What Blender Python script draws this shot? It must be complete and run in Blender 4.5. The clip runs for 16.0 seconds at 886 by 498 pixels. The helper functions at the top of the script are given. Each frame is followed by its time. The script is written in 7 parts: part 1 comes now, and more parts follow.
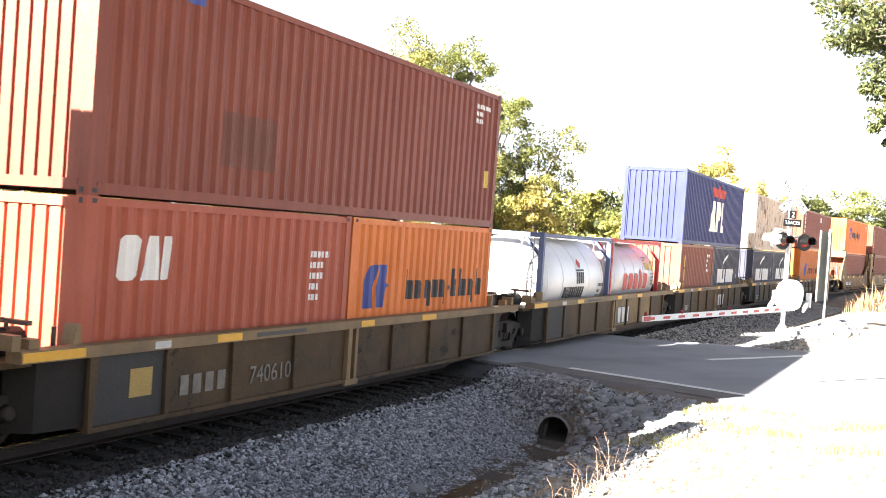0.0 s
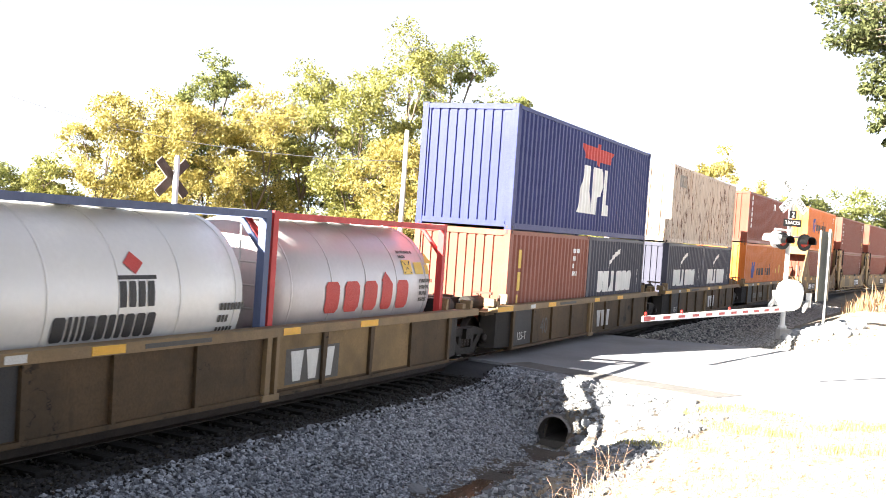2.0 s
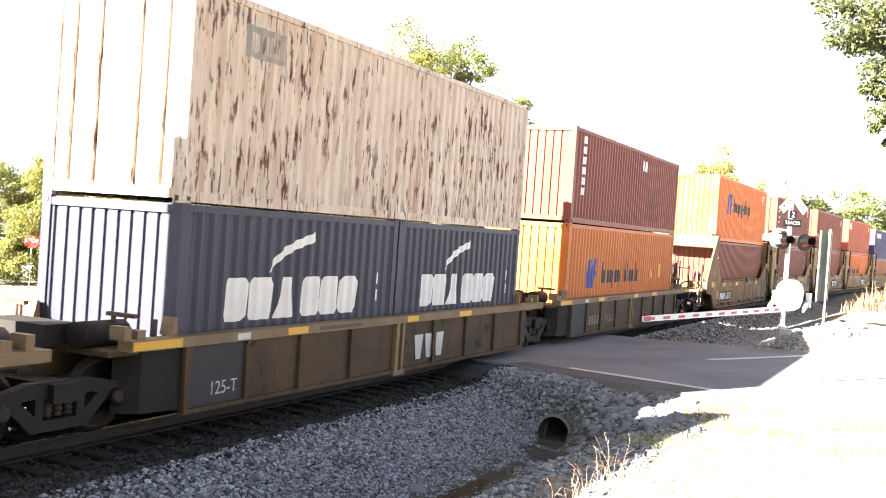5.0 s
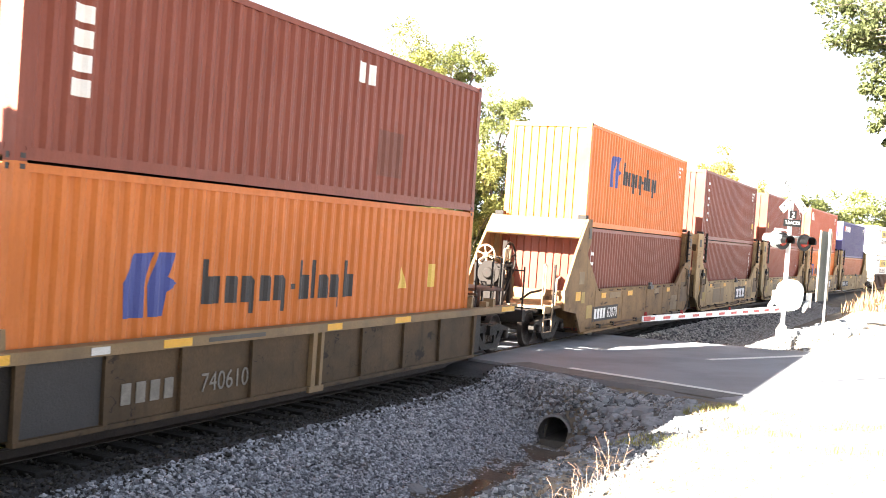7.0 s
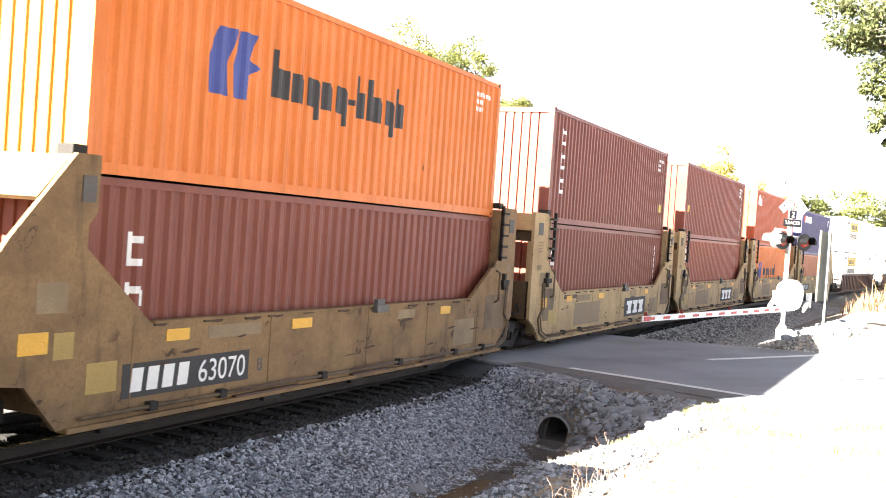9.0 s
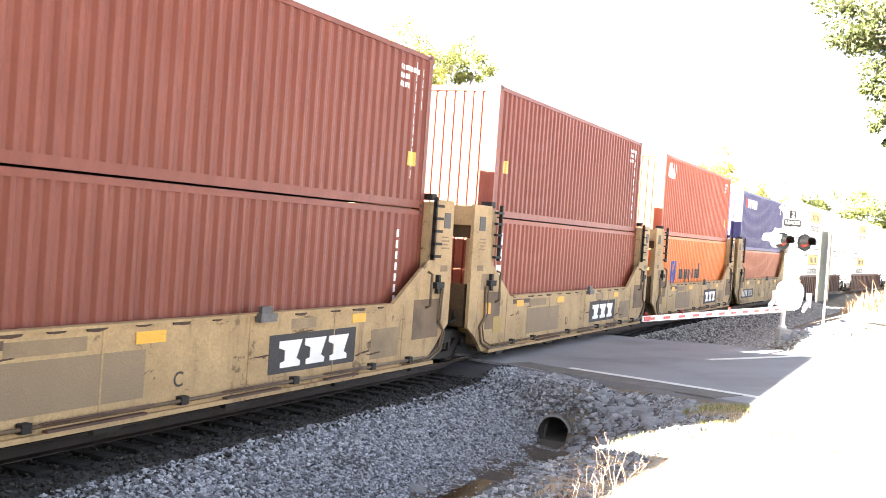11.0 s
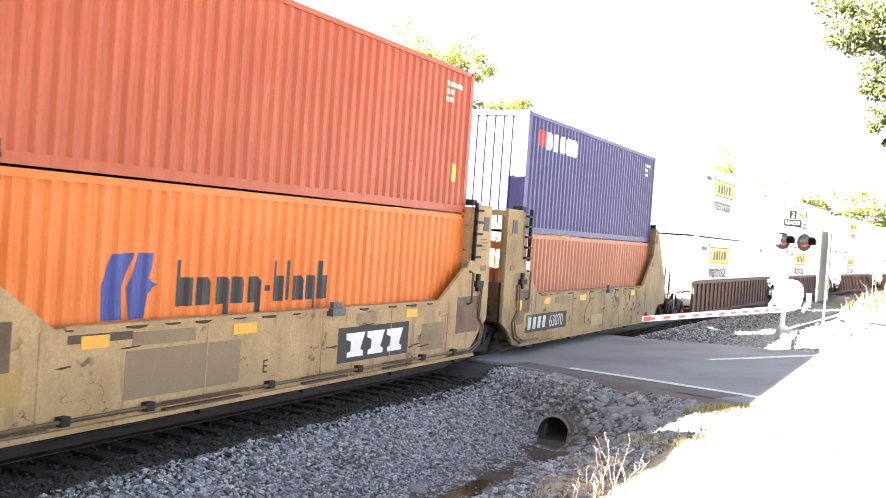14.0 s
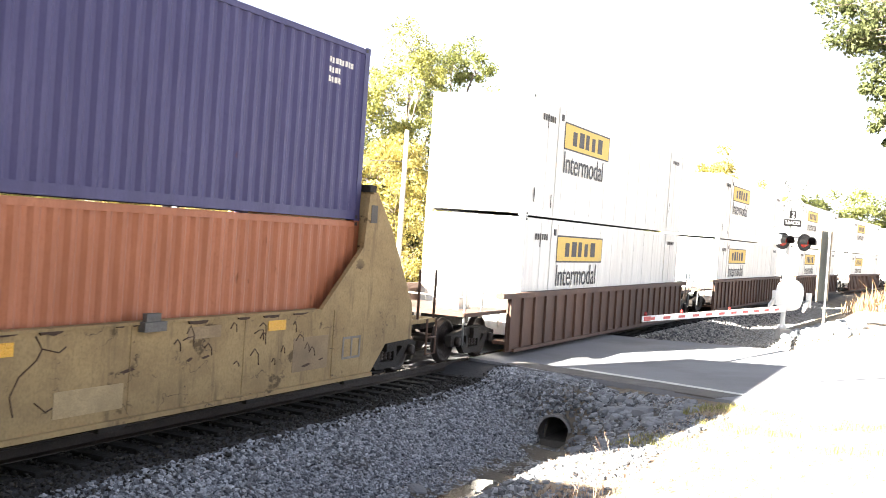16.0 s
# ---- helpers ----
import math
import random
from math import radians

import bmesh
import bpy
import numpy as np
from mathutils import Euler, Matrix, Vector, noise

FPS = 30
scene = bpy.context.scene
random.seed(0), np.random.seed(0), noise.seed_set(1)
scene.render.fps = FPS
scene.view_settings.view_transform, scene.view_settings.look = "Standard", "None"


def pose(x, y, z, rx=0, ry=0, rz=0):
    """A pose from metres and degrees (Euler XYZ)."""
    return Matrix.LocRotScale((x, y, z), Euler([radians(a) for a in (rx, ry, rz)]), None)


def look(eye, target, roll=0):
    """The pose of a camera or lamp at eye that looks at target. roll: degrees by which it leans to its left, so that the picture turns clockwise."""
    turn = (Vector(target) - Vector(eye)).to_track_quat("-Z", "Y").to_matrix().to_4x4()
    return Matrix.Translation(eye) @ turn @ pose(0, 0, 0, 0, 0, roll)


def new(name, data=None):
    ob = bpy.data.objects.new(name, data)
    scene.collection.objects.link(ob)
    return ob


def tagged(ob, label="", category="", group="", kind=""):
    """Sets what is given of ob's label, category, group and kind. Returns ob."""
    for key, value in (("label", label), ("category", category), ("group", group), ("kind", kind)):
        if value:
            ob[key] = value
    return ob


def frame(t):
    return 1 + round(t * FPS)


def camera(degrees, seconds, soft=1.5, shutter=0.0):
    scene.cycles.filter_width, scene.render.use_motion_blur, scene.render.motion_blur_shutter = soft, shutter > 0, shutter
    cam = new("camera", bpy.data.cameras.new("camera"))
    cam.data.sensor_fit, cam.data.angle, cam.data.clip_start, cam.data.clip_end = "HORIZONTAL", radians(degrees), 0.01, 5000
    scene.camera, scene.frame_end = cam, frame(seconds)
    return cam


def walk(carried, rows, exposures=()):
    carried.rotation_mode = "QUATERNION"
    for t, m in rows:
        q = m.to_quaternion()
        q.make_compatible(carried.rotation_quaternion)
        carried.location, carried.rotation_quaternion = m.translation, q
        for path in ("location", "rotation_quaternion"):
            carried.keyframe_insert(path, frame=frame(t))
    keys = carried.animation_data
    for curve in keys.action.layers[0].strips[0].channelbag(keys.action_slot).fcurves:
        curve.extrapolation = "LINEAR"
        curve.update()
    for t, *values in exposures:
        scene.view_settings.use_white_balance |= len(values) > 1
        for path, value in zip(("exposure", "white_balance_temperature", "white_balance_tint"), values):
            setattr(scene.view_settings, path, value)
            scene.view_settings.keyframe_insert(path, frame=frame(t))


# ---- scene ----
cam = camera(45.46, 16.0, soft=0.88, shutter=0.08)
EYE = Vector((0.0, -10.114, 2.79))
AIM = Vector((0.90543, 0.42420, -0.01813))
STAND = look(EYE, EYE + AIM * 10, 4.03)
walk(cam, [(0.0, STAND), (16.0, STAND)],
     exposures=[(0.0, 3.28), (0.9, 3.17), (1.5, 3.23), (2.2, 2.96), (2.8, 2.78), (3.5, 2.93), (4.3, 3.39), (5.0, 3.43), (7.5, 3.67), (8.2, 3.47), (9.0, 3.66), (11.5, 4.36), (12.5, 4.45), (13.5, 4.26), (14.4, 4.11), (15.0, 4.03), (15.5, 3.86), (16.0, 3.53)])

# ------------------------------------------------------------------ light
SUN_FROM = Vector((-1.80, 1.08, 1.0)).normalized()
world = bpy.data.worlds.new("sky")
scene.world = world
world.use_nodes = True
sky = world.node_tree.nodes.new("ShaderNodeTexSky")
sky.sky_type = "NISHITA"
sky.sun_disc = False
sky.sun_elevation = math.asin(SUN_FROM.z)
sky.sun_rotation = math.atan2(SUN_FROM.x, SUN_FROM.y)
sky.air_density, sky.dust_density, sky.ozone_density = 0.35, 0.3, 1.0
haze = world.node_tree.nodes.new("ShaderNodeHueSaturation")     # a hazy, whitish sky
haze.inputs["Saturation"].default_value = 0.38
world.node_tree.links.new(sky.outputs[0], haze.inputs["Color"])
world.node_tree.links.new(haze.outputs[0], world.node_tree.nodes["Background"].inputs[0])
world.node_tree.nodes["Background"].inputs[1].default_value = 0.050
sun = new("sun", bpy.data.lights.new("sun", "SUN"))
sun.data.energy, sun.data.angle, sun.data.color = 5.0, radians(0.5), (1.0, 0.93, 0.82)
sun.matrix_world = look(SUN_FROM * 100, (0, 0, 0))


# ------------------------------------------------------------------ the line
def rail_y(x):
    d = max(0.0, x - 36.37)
    return -0.5 * 1.2291e-3 * d * d


def heading(x):
    return -1.2291e-3 * max(0.0, x - 36.37)


def gone(t):
    """metres that the train has run by t"""
    return 8.8926 * t + 0.5 * 0.069 * t * t


def on_line(c, t, offset=None):
    x = c - gone(t)
    m = pose(x, rail_y(x), 0, 0, 0, math.degrees(heading(x)))
    return m @ offset if offset is not None else m


# ------------------------------------------------------------------ materials
def nodes_of(name):
    m = bpy.data.materials.new(name)
    m.use_nodes = True
    return m, m.node_tree.nodes, m.node_tree.links, m.node_tree.nodes["Principled BSDF"]


def noise_at(n, l, scale, stretch=(1, 1, 1), detail=4, rough=0.6):
    tc = n.new("ShaderNodeTexCoord")
    mp = n.new("ShaderNodeMapping")
    mp.inputs["Scale"].default_value = stretch
    tx = n.new("ShaderNodeTexNoise")
    tx.inputs["Scale"].default_value, tx.inputs["Detail"].default_value = scale, detail
    tx.inputs["Roughness"].default_value = rough
    l.new(tc.outputs["Object"], mp.inputs[0])
    l.new(mp.outputs[0], tx.inputs["Vector"])
    return tx


def ramp(n, l, src, lo, hi):
    r = n.new("ShaderNodeMapRange")
    r.inputs["From Min"].default_value, r.inputs["From Max"].default_value = lo, hi
    l.new(src, r.inputs["Value"])
    return r.outputs[0]


def mixed(n, l, fac, a, b):
    m = n.new("ShaderNodeMix")
    m.data_type = "RGBA"
    for sock, v in ((m.inputs[0], fac), (m.inputs[6], a), (m.inputs[7], b)):
        if hasattr(v, "links"):
            l.new(v, sock)
        else:
            sock.default_value = v
    return m.outputs[2]


def rgb(c, k=1.0):
    return (c[0] * k, c[1] * k, c[2] * k, 1)


MATS = {}


def surface(name, col, rough=0.6, metal=0.0, vary=0.18, scale=1.2, grain=40.0, bump=0.02, dirt=None, dirt_amount=0.35, stretch=(1, 1, 1), rnd=0.0):
    """A plain material with stains at one scale and grain at another."""
    if name in MATS:
        return MATS[name]
    m, n, l, b = nodes_of(name)
    big = noise_at(n, l, scale, stretch)
    small = noise_at(n, l, grain, (1, 1, 1), 3)
    c = mixed(n, l, ramp(n, l, big.outputs[0], 0.3, 0.7), rgb(col, 1 - vary), rgb(col, 1 + vary))
    c = mixed(n, l, ramp(n, l, small.outputs[0], 0.35, 0.75), c, rgb(col, 1 - vary * 0.9))
    if dirt:
        far = noise_at(n, l, scale * 0.6, stretch, 6)
        f = n.new("ShaderNodeMath")
        f.operation = "MULTIPLY"
        l.new(ramp(n, l, far.outputs[0], 0.48, 0.72), f.inputs[0])
        f.inputs[1].default_value = dirt_amount
        c = mixed(n, l, f.outputs[0], c, rgb(dirt))
    if rnd:
        oi = n.new("ShaderNodeObjectInfo")
        c = mixed(n, l, oi.outputs["Random"], c, rgb(col, 1 - rnd))
    l.new(c, b.inputs["Base Color"])
    b.inputs["Roughness"].default_value, b.inputs["Metallic"].default_value = rough, metal
    if bump:
        bp = n.new("ShaderNodeBump")
        bp.inputs["Strength"].default_value, bp.inputs["Distance"].default_value = 0.5, bump
        l.new(small.outputs[0], bp.inputs["Height"])
        l.new(bp.outputs[0], b.inputs["Normal"])
    MATS[name] = m
    return m


def box_paint(name, col, rust=0.15, fade=0.15, rust_col=(0.16, 0.06, 0.025)):
    """Container paint: chalky fading in patches, streaks that run down, and spots of rust."""
    if name in MATS:
        return MATS[name]
    m, n, l, b = nodes_of(name)
    patch = noise_at(n, l, 0.7, (1, 1, 1), 5)
    streak = noise_at(n, l, 3.2, (1.6, 1.6, 0.12), 5, 0.7)
    fine = noise_at(n, l, 26, (1, 1, 0.6), 3)
    grey = [0.88 * v + 0.12 * sum(col) / 3 for v in col]
    c = mixed(n, l, ramp(n, l, patch.outputs[0], 0.3, 0.72), rgb(col, 1 - fade * 0.7), rgb(grey, 1 + fade))
    c = mixed(n, l, ramp(n, l, streak.outputs[0], 0.42, 0.8), c, rgb(col, 0.72))
    c = mixed(n, l, ramp(n, l, fine.outputs[0], 0.5, 0.9), c, rgb(col, 0.8))
    if rust:
        heavy = rust > 0.5
        spot = noise_at(n, l, 6.8, (1.8, 1.8, 0.34) if heavy else (1.0, 1.0, 0.30), 5, 0.62)
        where = noise_at(n, l, 0.55, (1, 1, 1), 3)
        f = n.new("ShaderNodeMath")
        f.operation = "MULTIPLY"
        edge = 0.536 if heavy else 0.74 - rust * 0.24
        l.new(ramp(n, l, spot.outputs[0], edge, edge + 0.07), f.inputs[0])
        l.new(ramp(n, l, where.outputs[0], 0.60 - rust * 0.25, 0.68 - rust * 0.20), f.inputs[1])
        if heavy:
            halo = n.new("ShaderNodeMath")
            halo.operation = "MULTIPLY"
            wash = noise_at(n, l, 2.2, (2.4, 2.4, 0.30), 5, 0.65)
            l.new(ramp(n, l, wash.outputs[0], 0.46, 0.66), halo.inputs[0])
            l.new(ramp(n, l, where.outputs[0], 0.34, 0.58), halo.inputs[1])
            c = mixed(n, l, halo.outputs[0], c, rgb([0.45 * u + 0.55 * v for u, v in zip(col, (0.40, 0.20, 0.08))]))
        c = mixed(n, l, f.outputs[0], c, rgb(rust_col))
    l.new(c, b.inputs["Base Color"])
    b.inputs["Roughness"].default_value = 0.5
    b.inputs["Specular IOR Level"].default_value = 0.24
    bp = n.new("ShaderNodeBump")
    bp.inputs["Strength"].default_value, bp.inputs["Distance"].default_value = 0.35, 0.012
    l.new(fine.outputs[0], bp.inputs["Height"])
    l.new(bp.outputs[0], b.inputs["Normal"])
    MATS[name] = m
    return m


def car_paint(name, col, stain, grime):
    """Old car-body paint: broad brown stains, dark smears that run down, rubbed paler patches."""
    if name in MATS:
        return MATS[name]
    m, n, l, b = nodes_of(name)
    broad = noise_at(n, l, 0.9, (1, 1, 1.4), 7, 0.65)
    smear = noise_at(n, l, 2.6, (1.5, 1, 0.22), 7, 0.68)
    fine = noise_at(n, l, 32, (1, 1, 0.7), 4)
    c = mixed(n, l, ramp(n, l, broad.outputs[0], 0.40, 0.72), rgb(col, 1.08), rgb(stain))
    c = mixed(n, l, ramp(n, l, smear.outputs[0], 0.56, 0.78), c, rgb(grime))
    c = mixed(n, l, ramp(n, l, fine.outputs[0], 0.42, 0.85), c, rgb(col, 0.62))
    # bare rusty scabs with sharp edges, and thin scrapes
    scab = noise_at(n, l, 1.7, (1, 1, 1.3), 8, 0.60)
    where = noise_at(n, l, 0.8, (1, 1, 1), 2)
    f = n.new("ShaderNodeMath")
    f.operation = "MULTIPLY"
    l.new(ramp(n, l, scab.outputs[0], 0.62, 0.65), f.inputs[0])
    l.new(ramp(n, l, where.outputs[0], 0.48, 0.56), f.inputs[1])
    c = mixed(n, l, f.outputs[0], c, rgb([0.5 * v for v in stain]))
    curl = noise_at(n, l, 2.2, (1, 1, 1.2), 3, 0.5)
    off = n.new("ShaderNodeMath")
    off.operation = "SUBTRACT"
    off.inputs[1].default_value = 0.5
    l.new(curl.outputs[0], off.inputs[0])
    mag = n.new("ShaderNodeMath")
    mag.operation = "ABSOLUTE"
    l.new(off.outputs[0], mag.inputs[0])
    g = n.new("ShaderNodeMath")
    g.operation = "MULTIPLY"
    l.new(ramp(n, l, mag.outputs[0], 0.007, 0.002), g.inputs[0])
    l.new(ramp(n, l, broad.outputs[0], 0.53, 0.60), g.inputs[1])
    c = mixed(n, l, g.outputs[0], c, rgb(grime))
    l.new(c, b.inputs["Base Color"])
    b.inputs["Roughness"].default_value = 0.75
    b.inputs["Specular IOR Level"].default_value = 0.3
    bp = n.new("ShaderNodeBump")
    bp.inputs["Strength"].default_value, bp.inputs["Distance"].default_value = 0.4, 0.01
    l.new(fine.outputs[0], bp.inputs["Height"])
    l.new(bp.outputs[0], b.inputs["Normal"])
    MATS[name] = m
    return m


def glow(name, col, strength):
    if name in MATS:
        return MATS[name]
    m, n, l, b = nodes_of(name)
    b.inputs["Base Color"].default_value = rgb(col)
    b.inputs["Emission Color"].default_value = rgb(col)
    b.inputs["Emission Strength"].default_value = strength
    MATS[name] = m
    return m


BROWN = box_paint("brown_paint", (0.235, 0.058, 0.034), 0.1)
BROWN2 = box_paint("maroon_paint", (0.215, 0.058, 0.036), 0.1)
BROWN3 = box_paint("red_oxide_paint", (0.29, 0.073, 0.040), 0.12)
DULLRED = box_paint("dull_red_brown_paint", (0.26, 0.082, 0.052), 0.25)
CAIRED = box_paint("brick_red_paint", (0.42, 0.095, 0.05), 0.12)
REDOR = box_paint("red_orange_paint", (0.45, 0.098, 0.040), 0.12)
ORANGE = box_paint("orange_paint", (0.74, 0.20, 0.03), 0.2)
ORANGE2 = box_paint("dull_orange_paint", (0.60, 0.168, 0.022), 0.14)
TANOR = box_paint("faded_salmon_paint", (0.43, 0.158, 0.080), 0.48, 0.2)
NAVY = box_paint("navy_paint", (0.027, 0.037, 0.158), 0.05)
SEABLUE = box_paint("slate_blue_paint", (0.070, 0.068, 0.185), 0.05)
SLATE = box_paint("slate_grey_paint", (0.056, 0.058, 0.088), 0.05)
CREAM = box_paint("rusted_cream_paint", (0.69, 0.575, 0.465), 0.90, 0.12, (0.11, 0.045, 0.022))
WHITE = box_paint("white_trailer_paint", (0.88, 0.865, 0.82), 0.05, 0.04)
ROOFGREY = surface("roof_steel", (0.30, 0.28, 0.26), 0.6)
CASTING = surface("dark_casting", (0.10, 0.07, 0.06), 0.7)
FLOORDARK = surface("underside", (0.04, 0.035, 0.03), 0.9)
CARTAN = car_paint("pale_tan_car_paint", (0.47, 0.335, 0.175), (0.34, 0.23, 0.12), (0.08, 0.05, 0.034))
PIPETAN = surface("grimy_tan_pipe", (0.17, 0.115, 0.065), 0.7, 0, 0.35, 5, 40, 0.004, (0.05, 0.035, 0.025), 0.6)
FADETAN = surface("faded_brown_stencil", (0.25, 0.175, 0.10), 0.8, 0, 0.25, 6)
CAROLIVE = car_paint("dull_olive_tan_car_paint", (0.37, 0.27, 0.135), (0.22, 0.15, 0.075), (0.06, 0.04, 0.027))
CARBUFF = car_paint("brown_tan_car_paint", (0.265, 0.165, 0.077), (0.14, 0.085, 0.045), (0.05, 0.033, 0.024))
# Grimy tan, darkened further for the shade low on the cars and their ends.
CARTAN_DK = car_paint("grimy_shaded_tan_paint", (0.100, 0.064, 0.033), (0.050, 0.036, 0.022), (0.02, 0.014, 0.010))
SILL = surface("dusty_yellow_sill", (0.245, 0.165, 0.082), 0.7, 0, 0.2, 2.0, 30, 0.01, (0.14, 0.10, 0.06), 0.7)
BRIGHT = surface("reflective_yellow", (0.80, 0.43, 0.03), 0.45, 0, 0.1, 6)
CARBROWN = surface("brown_car_paint", (0.115, 0.062, 0.042), 0.75, 0, 0.2, 1.0, 30, 0.01, (0.05, 0.035, 0.03), 0.6, (1.2, 1, 0.3))
STEELDK = surface("dark_steel", (0.022, 0.018, 0.015), 0.75, 0.2, 0.3, 4)
WHEELST = surface("wheel_steel", (0.04, 0.03, 0.025), 0.55, 0.5, 0.3, 6)
# Rail sides coloured dark enough to include the shade under the train.
RAILST = surface("rail_steel", (0.03, 0.02, 0.015), 0.6, 0.3, 0.3, 4)
RAILHEAD = surface("polished_rail_head", (0.5, 0.48, 0.46), 0.22, 1.0, 0.1, 8)
# Creosoted wood, blackened again to hold the shade under the train.
TIEWOOD = surface("creosoted_shaded_tie", (0.012, 0.010, 0.009), 0.9, 0, 0.35, 3, 40, 0.02, None, 0, (0.3, 2, 1), 0.4)
MARKWHITE = surface("white_mark", (0.86, 0.85, 0.83), 0.6, 0, 0.08, 3)
MARKYELLOW = surface("yellow_mark", (0.72, 0.50, 0.10), 0.6, 0, 0.1, 3)
MARKBLACK = surface("black_mark", (0.03, 0.028, 0.03), 0.6, 0, 0.1, 3)
MARKBLUE = surface("blue_mark", (0.05, 0.075, 0.30), 0.6, 0, 0.1, 3)
MARKRED = surface("red_mark", (0.52, 0.055, 0.045), 0.6, 0, 0.1, 3)
MARKGREY = surface("grey_mark", (0.095, 0.088, 0.08), 0.7, 0, 0.15, 3)
TANKSTEEL = surface("pale_tank_cladding", (0.74, 0.73, 0.72), 0.38, 0.12, 0.06, 0.8, 12, 0.004)
TANKGREY = surface("grey_tank_cladding", (0.52, 0.49, 0.50), 0.36, 0.2, 0.08, 0.8, 12, 0.004)
FRAMEBLUE = box_paint("blue_frame_paint", (0.10, 0.13, 0.24), 0.05)
FRAMERED = box_paint("red_frame_paint", (0.55, 0.05, 0.05), 0.05)
FADED = surface("faded_stencil_paint", (0.24, 0.22, 0.19), 0.8, 0, 0.3, 5)
SIGNBLACK = surface("dense_sign_black", (0.006, 0.006, 0.006), 0.5, 0, 0.1, 5)
GALV = surface("galvanised_steel", (0.50, 0.50, 0.49), 0.45, 0.5, 0.12, 5)
ALU = surface("silver_mast_paint", (0.68, 0.68, 0.67), 0.4, 0.3, 0.08, 5)


# ------------------------------------------------------------------ mesh helpers
def box(bm, x0, x1, y0, y1, z0, z1):
    v = [bm.verts.new((x, y, z)) for x in (x0, x1) for y in (y0, y1) for z in (z0, z1)]
    for f in ((0, 1, 3, 2), (4, 6, 7, 5), (0, 4, 5, 1), (2, 3, 7, 6), (0, 2, 6, 4), (1, 5, 7, 3)):
        bm.faces.new([v[i] for i in f])
    return v


def slab(bm, outline, a, b, axis="y"):
    """An outline (two of the three axes) carried from a to b along the third."""
    def at(p, q):
        return {"y": (p[0], q, p[1]), "x": (q, p[0], p[1]), "z": (p[0], p[1], q)}[axis]
    lo = [bm.verts.new(at(p, a)) for p in outline]
    hi = [bm.verts.new(at(p, b)) for p in outline]
    k = len(outline)
    bm.faces.new(lo)
    bm.faces.new(hi[::-1])
    for i in range(k):
        bm.faces.new((lo[i], hi[i], hi[(i + 1) % k], lo[(i + 1) % k]))


def rod(bm, p, q, r, n=8, r2=None, caps=True):
    p, q = Vector(p), Vector(q)
    d = (q - p).normalized()
    a = d.orthogonal().normalized()
    b = d.cross(a)
    r2 = r if r2 is None else r2
    ring = [[bm.verts.new(o + (a * math.cos(2 * math.pi * i / n) + b * math.sin(2 * math.pi * i / n)) * s) for i in range(n)] for o, s in ((p, r), (q, r2))]
    for i in range(n):
        f = bm.faces.new((ring[0][i], ring[0][(i + 1) % n], ring[1][(i + 1) % n], ring[1][i]))
        f.smooth = True
    if caps:
        bm.faces.new(ring[0][::-1])
        bm.faces.new(ring[1])


def turned(bm, profile, axis="y", n=24, centre=(0, 0, 0)):
    """A profile of (along, radius) turned round an axis."""
    rings = []
    cx, cy, cz = centre
    for u, r in profile:
        ring = []
        for i in range(n):
            s, c = r * math.sin(2 * math.pi * i / n), r * math.cos(2 * math.pi * i / n)
            ring.append(bm.verts.new({"y": (cx + s, cy + u, cz + c), "x": (cx + u, cy + s, cz + c), "z": (cx + s, cy + c, cz + u)}[axis]))
        rings.append(ring)
    for a, b in zip(rings, rings[1:]):
        for i in range(n):
            f = bm.faces.new((a[i], a[(i + 1) % n], b[(i + 1) % n], b[i]))
            f.smooth = True
    bm.faces.new(rings[0])
    bm.faces.new(rings[-1][::-1])


def part(name, bm, material, parent=None, label=""):
    me = bpy.data.meshes.new(name)
    bmesh.ops.recalc_face_normals(bm, faces=bm.faces[:])
    bm.to_mesh(me)
    bm.free()
    me.materials.append(material)
    ob = new(name, me)
    if parent is not None:
        ob.parent = parent
    if label:
        ob["label"] = label
    return ob


def shared(name, ob, parent, m=None):
    """Another part on the mesh of ob."""
    o = new(name, ob.data)
    o.parent = parent
    if m is not None:
        o.matrix_basis = m
    return o


def boxed(name, dims, material, parent=None, label=""):
    bm = bmesh.new()
    for d in dims:
        box(bm, *d)
    return part(name, bm, material, parent, label)


def thing(name, label, category, group="", kind=""):
    return tagged(new(name), label, category, group, kind)


KEYED = []      # (thing, centre along the train, offset)
WHEELS = []     # (wheelset, place in its truck)

# ------------------------------------------------------------------ containers
PITCH, DEEP = 0.278, 0.036
STEPS = ((0.0, 0.0), (0.070, 0.0), (0.138, DEEP), (0.210, DEEP))


def relief(x, L):
    """How deep the side lies behind its outer plane at x."""
    a, b = -L / 2 + 0.16, L / 2 - 0.16
    n = max(1, round((b - a) / PITCH))
    p = (b - a) / n
    if x <= a or x >= b:
        return 0.0
    u = ((x - a) % p) * PITCH / p
    if u < 0.070:
        return 0.0
    if u < 0.138:
        return DEEP * (u - 0.070) / 0.068
    if u < 0.210:
        return DEEP
    return DEEP * (0.278 - u) / 0.068


def breaks(L):
    a, b = -L / 2 + 0.16, L / 2 - 0.16
    n = max(1, round((b - a) / PITCH))
    p = (b - a) / n
    xs = []
    for i in range(n):
        xs += [a + i * p + s * p / PITCH for s, _ in STEPS]
    return xs + [b]


